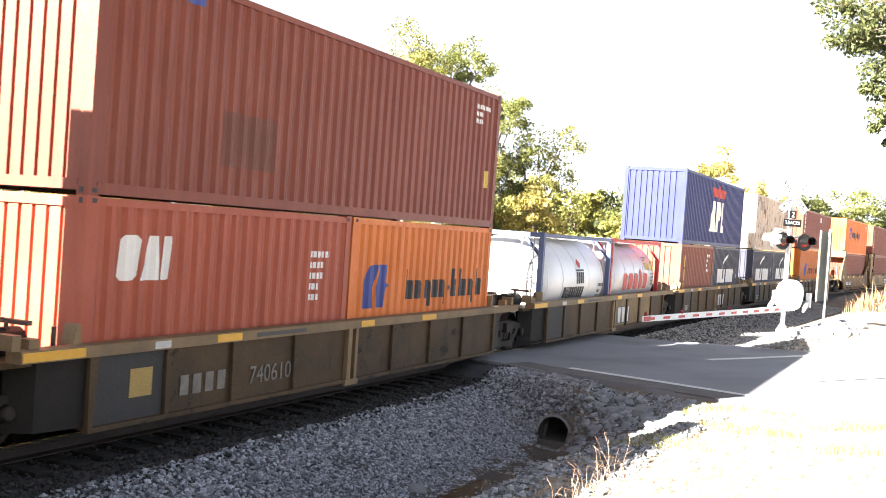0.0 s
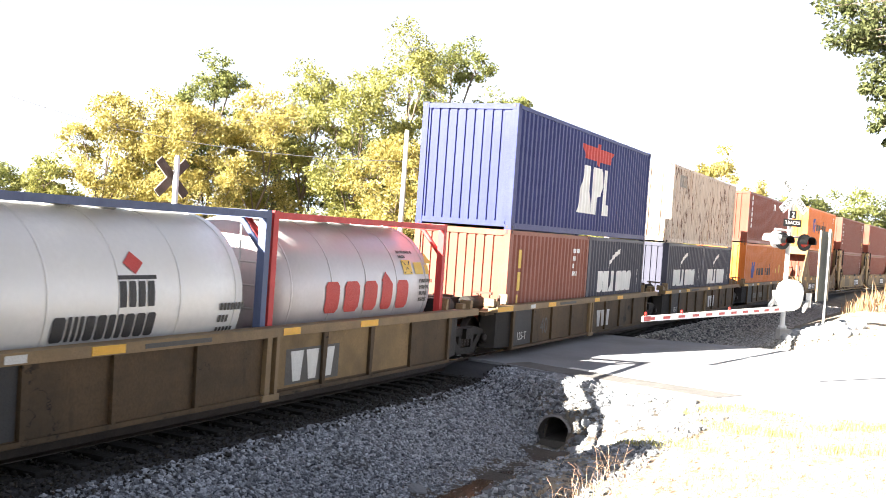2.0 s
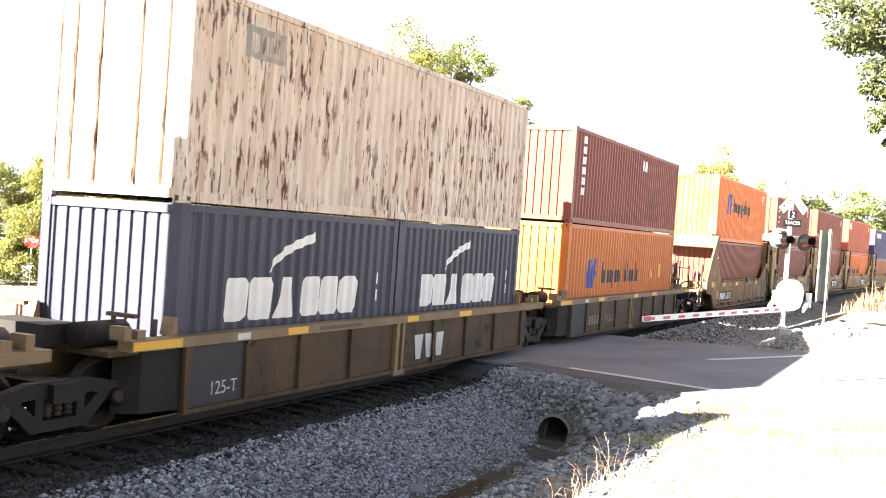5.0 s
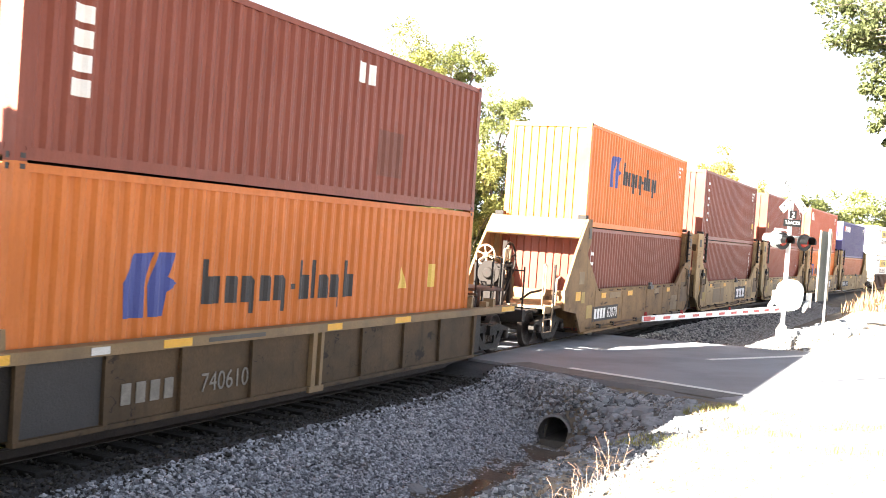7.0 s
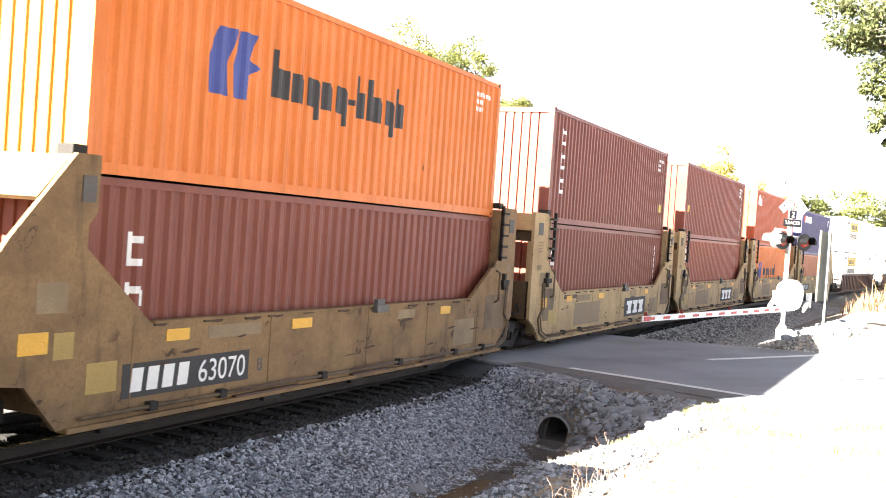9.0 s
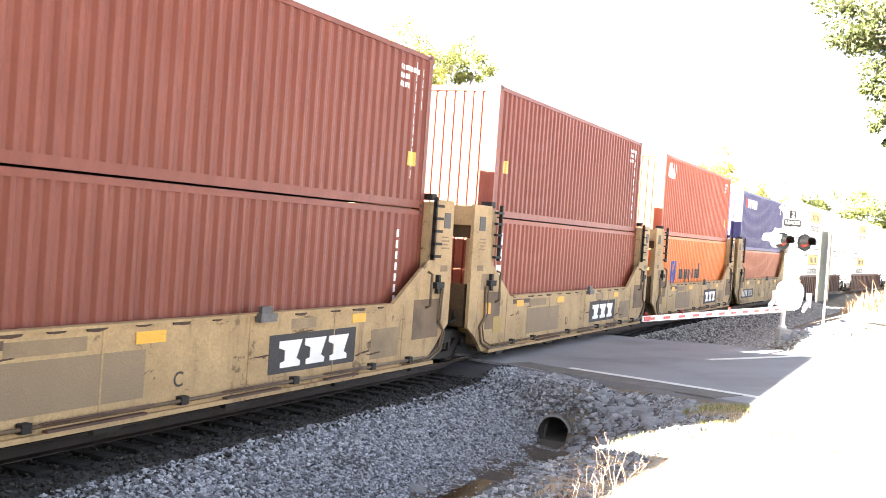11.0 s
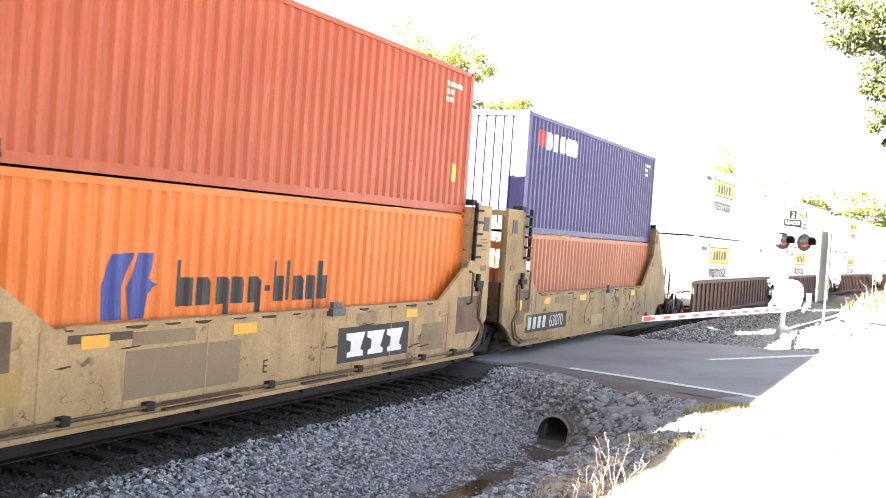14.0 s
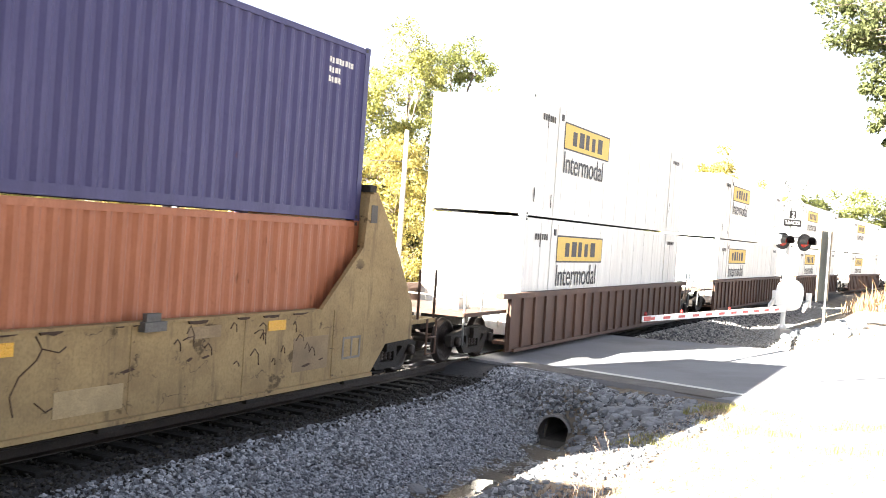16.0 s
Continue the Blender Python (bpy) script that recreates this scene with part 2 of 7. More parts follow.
def sheet(bm, xs, depth, y_out, sign, z0, z1):
    """A corrugated side: y_out is its outer plane, sign the way outwards."""
    pts = [(x, y_out - sign * depth(x)) for x in xs]
    lo = [bm.verts.new((x, y, z0)) for x, y in pts]
    hi = [bm.verts.new((x, y, z1)) for x, y in pts]
    for i in range(len(pts) - 1):
        bm.faces.new((lo[i], lo[i + 1], hi[i + 1], hi[i]))


def container(name, L, H, paint, label, end="ribbed", smooth=False, mark_end=None, W=2.438, inset=0.0):
    """A shipping box; its origin is the middle of its underside."""
    root = thing(name, label, "shipping container", "containers on the train")
    h, w = L / 2, W / 2
    deep = (lambda x: 0.0) if smooth else (lambda x: relief(x, L))
    xs = [-h + 0.15, h - 0.15] if smooth else [-h + 0.15] + breaks(L) + [h - 0.15]
    for sgn in (-1, 1):
        bm = bmesh.new()
        sheet(bm, xs, deep, sgn * (w - 0.012), sgn, 0.15, H - 0.10)
        wall = part("side_wall", bm, paint, root)
        if smooth and sgn < 0:
            for i in range(1, round(L / 1.22)):
                x = -h + i * L / round(L / 1.22)
                boxed("panel_seam", [(x - 0.03, x + 0.03, sgn * (w - 0.004), sgn * (w - 0.012), 0.16, H - 0.11)], paint, wall)
        boxed("bottom_rail", [(-h + 0.16, h - 0.16, min(sgn * w, sgn * (w - 0.06)), max(sgn * w, sgn * (w - 0.06)), 0.02, 0.16)], paint, root)
        boxed("top_rail", [(-h + 0.16, h - 0.16, min(sgn * w, sgn * (w - 0.06)), max(sgn * w, sgn * (w - 0.06)), H - 0.11, H - 0.03)], paint, root)
    for sx in (-1, 1):
        bm = bmesh.new()
        x_out = sx * (h - 0.03)
        if end == "ribbed" and sx < 0:
            n = 9
            p = (W - 0.4) / n
            ys = []
            for i in range(n):
                a = -w + 0.2 + i * p
                ys += [(a, 0), (a + p * 0.70, 0), (a + p * 0.77, 0.034), (a + p * 0.93, 0.034)]
            ys = [(-w + 0.14, 0)] + ys + [(w - 0.2, 0), (w - 0.14, 0)]
            lo = [bm.verts.new((x_out - sx * d, y, 0.19)) for y, d in ys]
            hi = [bm.verts.new((x_out - sx * d, y, H - 0.13)) for y, d in ys]
            for i in range(len(ys) - 1):
                bm.faces.new((lo[i], lo[i + 1], hi[i + 1], hi[i]))
            part("end_wall", bm, paint, root)
        else:
            bm.free()
            for sy in (-1, 1):
                a, b = sorted((sy * 0.01, sy * (w - 0.14)))
                c, d = sorted((x_out, x_out - sx * 0.05))
                leaf_ = boxed("door_leaf", [(c, d, a, b, 0.19, H - 0.13)], paint, root)
                for k in (0.35, 0.8):
                    bm = bmesh.new()
                    rod(bm, (x_out + sx * 0.03, sy * k, 0.22), (x_out + sx * 0.03, sy * k, H - 0.16), 0.02, 6)
                    part("lock_rod", bm, paint, leaf_)
        c, d = sorted((sx * h - sx * 0.003, sx * (h - 0.09)))
        boxed("end_header", [(c, d, -w + 0.16, w - 0.16, H - 0.14, H - 0.03)], paint, root)
        boxed("end_sill", [(c, d, -w + 0.16, w - 0.16, 0.06, 0.19)], paint, root)
    for sx in (-1, 1):
        for sy in (-1, 1):
            a, b = sorted((sx * h, sx * (h - 0.15)))
            c, d = sorted((sy * w, sy * (w - 0.15)))
            boxed("corner_post", [(a, b, c, d, 0.115, H - 0.115)], paint, root)
            for z in (0.0, H - 0.118):
                bm = bmesh.new()
                a2, b2 = sorted((sx * (h + 0.004), sx * (h - 0.178)))
                c2, d2 = sorted((sy * (w + 0.004), sy * (w - 0.162)))
                box(bm, a2, b2, c2, d2, z, z + 0.118)
                fit = part("corner_casting", bm, paint, root)
                e = 0.006
                boxed("lock_hole", [(sx * (h - 0.115) - 0.035, sx * (h - 0.115) + 0.035, *sorted((sy * (w + 0.004), sy * (w + 0.004 + e))), z + 0.035, z + 0.09)], MARKBLACK, fit)
                boxed("lock_hole", [(*sorted((sx * (h + 0.004), sx * (h + 0.004 + e))), sy * (w - 0.09) - 0.025, sy * (w - 0.09) + 0.025, z + 0.025, z + 0.095)], MARKBLACK, fit)
    boxed("roof", [(-h + 0.05, h - 0.05, -w + 0.03, w - 0.03, H - 0.035, H - 0.012)], paint, root)
    boxed("floor", [(-h + 0.10, h - 0.10, -w + 0.07, w - 0.07, 0.05, 0.14)], FLOORDARK, root)
    root["len"], root["half"] = L, w
    return root


def mark(root, shapes, material, name="marking", label="", proud=0.004, side=-1):
    """Painted shapes on a container's near side: outlines in (x, z), following the corrugation."""
    if name != "id_marking" and len(shapes) > 1:
        for o in shapes:
            mark(root, [o], material, name, label, proud)
        return None
    L, w = root["len"], root["half"]
    bm = bmesh.new()
    for o in shapes:
        bm.faces.new([bm.verts.new((x, 0, z)) for x, z in o])
    lo = min(v.co.x for v in bm.verts)
    hi = max(v.co.x for v in bm.verts)
    for x in breaks(L):
        if lo < x < hi:
            bmesh.ops.bisect_plane(bm, geom=bm.verts[:] + bm.edges[:] + bm.faces[:], plane_co=(x, 0, 0), plane_no=(1, 0, 0))
    for v in bm.verts:
        v.co.y = -(w - 0.012) + relief(v.co.x, L) - proud
    return part(name, bm, material, root, label)


def bar(x, z, w, h, slant=0.0, taper=0.0):
    return [(x + taper, z), (x + w - taper, z), (x + w + slant, z + h), (x + slant, z + h)]


def word(x, z, h, widths, gap, slant=0.0, kinds=""):
    """A brand's line of lettering as plain solid shapes of its size: blocks, wedges, flags, feet."""
    out = []
    kinds = kinds or "b" * len(widths)
    for w, k in zip(widths, kinds):
        if w < 0:
            x += -w
            continue
        s = slant
        if k == "a":
            o = [(x, z), (x + w, z), (x + w * 0.72 + s, z + h), (x + w * 0.36 + s, z + h)]
        elif k == "p":
            o = [(x, z), (x + w * 0.45, z), (x + w * 0.45 + s * 0.4, z + h * 0.36), (x + w * 0.92 + s * 0.4, z + h * 0.42), (x + w + s * 0.8, z + h * 0.62), (x + w * 0.94 + s, z + h * 0.95), (x + w * 0.8 + s, z + h), (x + s, z + h)]
        elif k == "l":
            o = [(x, z), (x + w, z), (x + w + s * 0.25, z + h * 0.24), (x + w * 0.5 + s * 0.25, z + h * 0.24), (x + w * 0.5 + s, z + h), (x + s, z + h)]
        else:
            c = 0.16 * min(w, h)
            o = [(x + c, z), (x + w - c, z), (x + w, z + c), (x + w + s, z + h - c), (x + w - c + s, z + h), (x + c + s, z + h), (x + s, z + h - c), (x, z + c)]
        out.append(o)
        x += w + gap
    return out


def small_lines(x, z, rows, h=0.10, w=0.5):
    out = []
    rr = random.Random(int(x * 100) + rows)
    for i in range(rows):
        u = x
        while u < x + w * (1 if i == 0 else rr.uniform(0.35, 0.9)):
            out.append(bar(u, z - i * h * 1.7, h * 0.55, h))
            u += h * 0.8
    return out


# ------------------------------------------------------------------ ground
def smooth(a, b, x):
    u = min(1.0, max(0.0, (x - a) / (b - a)))
    return u * u * (3 - 2 * u)


def lerp(pts, x):
    if x <= pts[0][0]:
        return pts[0][1]
    for (a, p), (b, q) in zip(pts, pts[1:]):
        if x <= b:
            return p + (q - p) * (x - a) / (b - a)
    return pts[-1][1]


def road_near(y):
    """Where the road's nearer edge runs at y."""
    return lerp([(-40, 26.0), (-14, 20.0), (-9, 18.0), (-7.5, 18.3), (-5.5, 19.45), (-3.0, 20.9), (-1.5, 21.5), (8, 22.6), (30, 24)], y)


def road_far(y):
    return lerp([(-40, 46.0), (-14, 31.5), (-7.3, 29.5), (-5.1, 30.4), (-3.2, 31.2), (-1.6, 31.0), (8, 30.5), (30, 33)], y)


def road_z(d):
    """The road climbs a little away from the track."""
    return lerp([(0, -0.012), (2.8, -0.012), (7.4, 0.235), (12, 0.32), (40, 0.5)], d)


def ground_z(x, y):
    d = y - rail_y(x)
    if d < 0:
        d = -d
        bank = lerp([(-5, 1.35), (0, 1.15), (5, 0.70), (9, 0.28), (14, 0.25), (16.5, 0.15), (19, 0.10), (23, 0.15)], x)
        bank += lerp([(6.7, 0.0), (12, 0.25), (30, 0.5)], d) * (1 - smooth(15, 20, x))
        out = d - 0.5 * smooth(11, 15, x) * smooth(3.9, 4.9, d)
        # unseen hill behind the camera, added to keep sky light off the train's left
        bank += lerp([(13, 0.0), (17, 2.0), (24, 6.5), (40, 8.0), (200, 9.0)], d) * (1 - smooth(3, 9, x))
        z = lerp([(0, -0.24), (1.75, -0.26), (3.45, -1.08), (3.9, -1.16), (4.3, -1.10), (5.2, -0.52), (6.3, bank - 0.04), (6.9, bank), (9, bank + 0.03)], out)
        # past the road the ground beside the line is shallow
        flat = lerp([(0, -0.24), (1.75, -0.26), (3.0, -0.55), (4.2, -0.5), (5.5, 0.05), (6.3, 0.35), (7.5, 0.75), (12, 0.75), (40, 0.8)], d)
        z += (flat - z) * smooth(29.4, 31.6, x)
        s = x - road_near(y)
        ramped = min(1.0, max(0.0, (s + 3.0) / 3.12)) ** 1.25
        on = smooth(-1.6, -0.8, s)
        on += (ramped - on) * smooth(4.1, 4.9, d)
        on *= (1 - smooth(-0.2, 1.0, x - road_far(y)))
        return z + (road_z(d) - 0.06 - z) * on
    z = lerp([(0, -0.24), (1.75, -0.26), (3.4, -0.65), (8, -0.9), (18, -1.4), (30, -1.7), (60, -1.6), (150, 1.5), (400, 6)], d)
    on = smooth(-1.0, 0.3, x - road_near(y)) * (1 - smooth(-0.2, 1.0, x - road_far(y)))
    return z + (-0.07 - z) * on * (1 - smooth(3, 14, d))


def steps(*runs):
    out = []
    for a, b, s in runs:
        k = a
        while k < b - 1e-6:
            out.append(k)
            k += s
    return out + [runs[-1][1]]


def ground_material():
    m, n, l, b = nodes_of("earth_and_gravel")
    big = noise_at(n, l, 0.5, (1, 1, 1), 6)
    fine = noise_at(n, l, 14, (1, 1, 1), 5, 0.7)
    green = noise_at(n, l, 0.9, (1, 1, 1), 4)
    c = mixed(n, l, ramp(n, l, big.outputs[0], 0.35, 0.65), (0.19, 0.16, 0.125, 1), (0.34, 0.295, 0.235, 1))
    c = mixed(n, l, ramp(n, l, fine.outputs[0], 0.35, 0.7), c, (0.14, 0.125, 0.105, 1))
    c = mixed(n, l, ramp(n, l, green.outputs[0], 0.60, 0.75), c, (0.14, 0.15, 0.045, 1))
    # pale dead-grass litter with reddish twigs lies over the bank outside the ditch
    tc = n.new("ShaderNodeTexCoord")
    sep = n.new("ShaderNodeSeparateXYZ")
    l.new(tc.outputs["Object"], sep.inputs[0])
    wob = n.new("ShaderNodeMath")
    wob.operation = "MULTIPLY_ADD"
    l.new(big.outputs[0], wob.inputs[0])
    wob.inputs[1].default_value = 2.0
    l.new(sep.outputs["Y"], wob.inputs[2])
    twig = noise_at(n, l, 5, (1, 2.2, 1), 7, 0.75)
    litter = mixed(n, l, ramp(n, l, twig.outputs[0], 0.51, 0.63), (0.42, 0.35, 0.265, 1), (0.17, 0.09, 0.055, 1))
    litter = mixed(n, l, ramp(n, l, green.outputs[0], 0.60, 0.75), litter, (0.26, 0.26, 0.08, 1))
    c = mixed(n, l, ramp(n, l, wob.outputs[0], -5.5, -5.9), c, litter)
    # grey crushed stone under and beside the track
    both = n.new("ShaderNodeMath")
    both.operation = "MULTIPLY"
    l.new(ramp(n, l, sep.outputs["Y"], -3.5, -3.1), both.inputs[0])
    l.new(ramp(n, l, sep.outputs["Y"], 4.0, 3.0), both.inputs[1])
    c = mixed(n, l, both.outputs[0], c, (0.075, 0.075, 0.08, 1))
    # dark rough grass out of view, added to cut light bounced onto the train
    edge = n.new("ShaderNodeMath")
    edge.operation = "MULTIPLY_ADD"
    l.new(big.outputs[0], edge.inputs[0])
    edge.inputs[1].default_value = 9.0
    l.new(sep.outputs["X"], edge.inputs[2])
    unseen_grass = mixed(n, l, ramp(n, l, twig.outputs[0], 0.42, 0.62), (0.04, 0.05, 0.018, 1), (0.085, 0.08, 0.035, 1))
    c = mixed(n, l, ramp(n, l, edge.outputs[0], 7.2, 5.4), c, unseen_grass)
    l.new(c, b.inputs["Base Color"])
    b.inputs["Roughness"].default_value = 0.95
    b.inputs["Specular IOR Level"].default_value = 0.2
    bp = n.new("ShaderNodeBump")
    bp.inputs["Strength"].default_value, bp.inputs["Distance"].default_value = 0.8, 0.05
    l.new(fine.outputs[0], bp.inputs["Height"])
    l.new(bp.outputs[0], b.inputs["Normal"])
    return m


def ground():
    xs = steps((-1500, -100, 350), (-100, -12, 11), (-12, 4, 1), (4, 18.6, 0.22), (18.6, 20.6, 0.09), (20.6, 24, 0.22), (24, 40, 0.5), (40, 120, 4), (120, 400, 14), (400, 3000, 650))
    ys = steps((-1500, -100, 350), (-100, -30, 10), (-30, -12, 1.5), (-12, -4.3, 0.2), (-4.3, -3.3, 0.08), (-3.3, -1.4, 0.19), (-1.4, 4, 0.6), (4, 20, 2), (20, 100, 8), (100, 400, 50), (400, 3000, 650))
    verts, faces = [], []
    for x in xs:
        for y in ys:
            yy = y + rail_y(x) if x < 300 else y
            z = ground_z(x, yy)
            if 3 < x < 40 and -12 < y < -1.7:
                z += 0.05 * noise.noise((x * 1.3, yy * 1.3, 0)) + 0.03 * noise.noise((x * 4, yy * 4, 3))
            verts.append((x, yy, z))
    k = len(ys)
    for i in range(len(xs) - 1):
        for j in range(k - 1):
            q = (i * k + j, (i + 1) * k + j, (i + 1) * k + j + 1, i * k + j + 1)
            cy = sum(verts[p][1] for p in q) / 4
            cz = sum(verts[p][2] for p in q) / 4
            if 18.85 < xs[i] < 22 and (cy + 3.81) ** 2 + (cz + 0.86) ** 2 < 0.275 ** 2:
                continue    # the mouth of the culvert
            faces.append(q)
    me = bpy.data.meshes.new("ground")
    me.from_pydata(verts, [], faces)
    for p in me.polygons:
        p.use_smooth = True
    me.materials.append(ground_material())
    return tagged(new("ground", me), "dry earth bank with a ditch beside the railway", "ground", kind="structure")


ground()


def ditch_bed():
    """Damp earth along the ditch bottom, darkened further to stand for its shade."""
    xs = [4 + 0.25 * k for k in range(59)]
    verts, faces = [], []
    n = 13
    for x in xs:
        w = 0.10 * noise.noise((x * 0.9, 0, 9))
        a, b = -6.15 + 2 * w + 0.25 * noise.noise((x * 2.2, 4, 1)), -3.30 + w
        for k in range(n):
            y = a + (b - a) * k / (n - 1)
            z = ground_z(x, y) + 0.05 * noise.noise((x * 1.3, y * 1.3, 0)) + 0.03 * noise.noise((x * 4, y * 4, 3))
            verts.append((x, y, z + (0.03 if 0 < k < n - 1 else -0.05)))
    for i in range(len(xs) - 1):
        for j in range(n - 1):
            faces.append((i * n + j, (i + 1) * n + j, (i + 1) * n + j + 1, i * n + j + 1))
    me = bpy.data.meshes.new("ditch_bed")
    me.from_pydata(verts, [], faces)
    for p in me.polygons:
        p.use_smooth = True
    me.materials.append(surface("damp_shaded_earth", (0.07, 0.06, 0.048), 0.8, 0, 0.35, 1.6, 18, 0.04, (0.15, 0.13, 0.105), 0.7))
    tagged(new("ditch_bed", me), "damp dark earth along the bottom of the ditch, shade painted in", "ditch", kind="structure")


ditch_bed()

ASPHALT = surface("worn_asphalt", (0.245, 0.25, 0.272), 0.9, 0, 0.14, 0.6, 60, 0.008, (0.10, 0.095, 0.09), 0.5)


def road():
    bm = bmesh.new()
    rows = []
    for y in [-40, -30, -20, -14, -11, -9, -8.2, -7.4, -6.6, -5.5, -4.5, -3.6, -2.8, -1.5, -0.82]:
        a, b = road_near(y), road_far(y)
        rows.append([bm.verts.new((a + (b - a) * k / 12, y + (rail_y(a + (b - a) * k / 12) if y > -14 else 0), road_z(abs(y)))) for k in range(13)])
    for p, q in zip(rows, rows[1:]):
        for k in range(12):
            bm.faces.new((p[k], p[k + 1], q[k + 1], q[k]))
    geo = bmesh.ops.extrude_face_region(bm, geom=bm.faces[:])
    for v in geo["geom"]:
        if isinstance(v, bmesh.types.BMVert):
            v.co.z -= 0.20
    ob = part("road", bm, ASPHALT)
    tagged(ob, "worn grey asphalt road leading to the level crossing", "road", kind="structure")
    bm = bmesh.new()
    for y0, y1 in ((-0.62, 0.62), (0.84, 3.0)):
        box(bm, 22.2, 30.3, y0, y1, -0.13, -0.015)
    tagged(part("crossing_deck", bm, ASPHALT), "asphalt between and beyond the rails of the crossing", "road", kind="structure")
    line = surface("worn_white_road_paint", (0.70, 0.70, 0.68), 0.7, 0, 0.15, 4)

    def stripe(pts, w, name, mat, label):
        bm = bmesh.new()
        fine = []
        for (x0, y0), (x1, y1) in zip(pts, pts[1:]):
            fine += [(x0 + (x1 - x0) * k / 8, y0 + (y1 - y0) * k / 8) for k in range(8)]
        fine.append(pts[-1])
        for (x0, y0), (x1, y1) in zip(fine, fine[1:]):
            d = Vector((x1 - x0, y1 - y0)).normalized()
            nx, ny = -d.y * w / 2, d.x * w / 2
            v = [bm.verts.new((a, b, road_z(-b) + z)) for z in (-0.02, 0.006) for a, b in ((x0 - nx, y0 - ny), (x1 - nx, y1 - ny), (x1 + nx, y1 + ny), (x0 + nx, y0 + ny))]
            for f in ((0, 1, 2, 3), (4, 5, 6, 7), (0, 1, 5, 4), (1, 2, 6, 5), (2, 3, 7, 6), (3, 0, 4, 7)):
                bm.faces.new([v[i] for i in f])
        tagged(part(name, bm, mat), label, "road marking", kind="structure")
    stripe([(21.9, -3.07), (20.47, -5.51), (19.15, -7.6)], 0.20, "edge_line", line, "thin white painted edge line on asphalt")
    stripe([(21.8, -1.9), (21.47, -2.82), (20.04, -5.26), (19.02, -6.95)], 0.74, "road_shoulder", surface("old_dark_asphalt", (0.14, 0.135, 0.13), 0.95, 0, 0.3, 2.5, 30, 0.02, (0.14, 0.12, 0.10), 0.5), "dark crumbling asphalt edge of the road")
    stripe([(25.8, -5.29), (27.2, -6.3), (28.9, -7.5)], 0.26, "stop_line", line, "broad white painted line on asphalt")


road()


def track():
    root = thing("railway_track", "railway track on grey ballast with wooden ties", "railway track", kind="structure")
    for sy in (-1, 1):
        for name, prof, mat in (("rail", [(-0.07, -0.18), (0.07, -0.18), (0.07, -0.165), (0.012, -0.14), (0.012, -0.045), (0.036, -0.03), (0.036, -0.004), (-0.036, -0.004), (-0.036, -0.03), (-0.012, -0.045), (-0.012, -0.14), (-0.07, -0.165)], RAILST),
                                ("rail_head", [(-0.034, -0.004), (0.034, -0.004), (0.028, 0.0), (-0.028, 0.0)], RAILHEAD)):
            bm = bmesh.new()
            xs = [-60, 0, 20, 36] + list(range(42, 420, 12))
            prev = None
            for x in xs:
                ring = [bm.verts.new((x, rail_y(x) + sy * 0.7535 + a, b)) for a, b in prof]
                if prev:
                    for i in range(len(prof)):
                        bm.faces.new((prev[i], prev[(i + 1) % len(prof)], ring[(i + 1) % len(prof)], ring[i]))
                prev = ring
            part(name, bm, mat, root)
    first = None
    rr = random.Random(4)
    k = 4.0
    while k < 60:
        if not (21.8 < k < 30.6):
            if first is None:
                bm = bmesh.new()
                v = box(bm, -0.115, 0.115, -1.37, 1.37, -0.36, -0.185)
                bmesh.ops.bevel(bm, geom=bm.edges[:], offset=0.012, segments=1, affect="EDGES")
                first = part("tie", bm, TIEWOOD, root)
                o = first
            else:
                o = shared("tie", first, root)
            o.matrix_basis = pose(k, rail_y(k) + rr.uniform(-0.07, 0.07), rr.uniform(-0.01, 0.0), 0, 0, rr.uniform(-1.5, 1.5))
        k += 0.53
    return root


track()


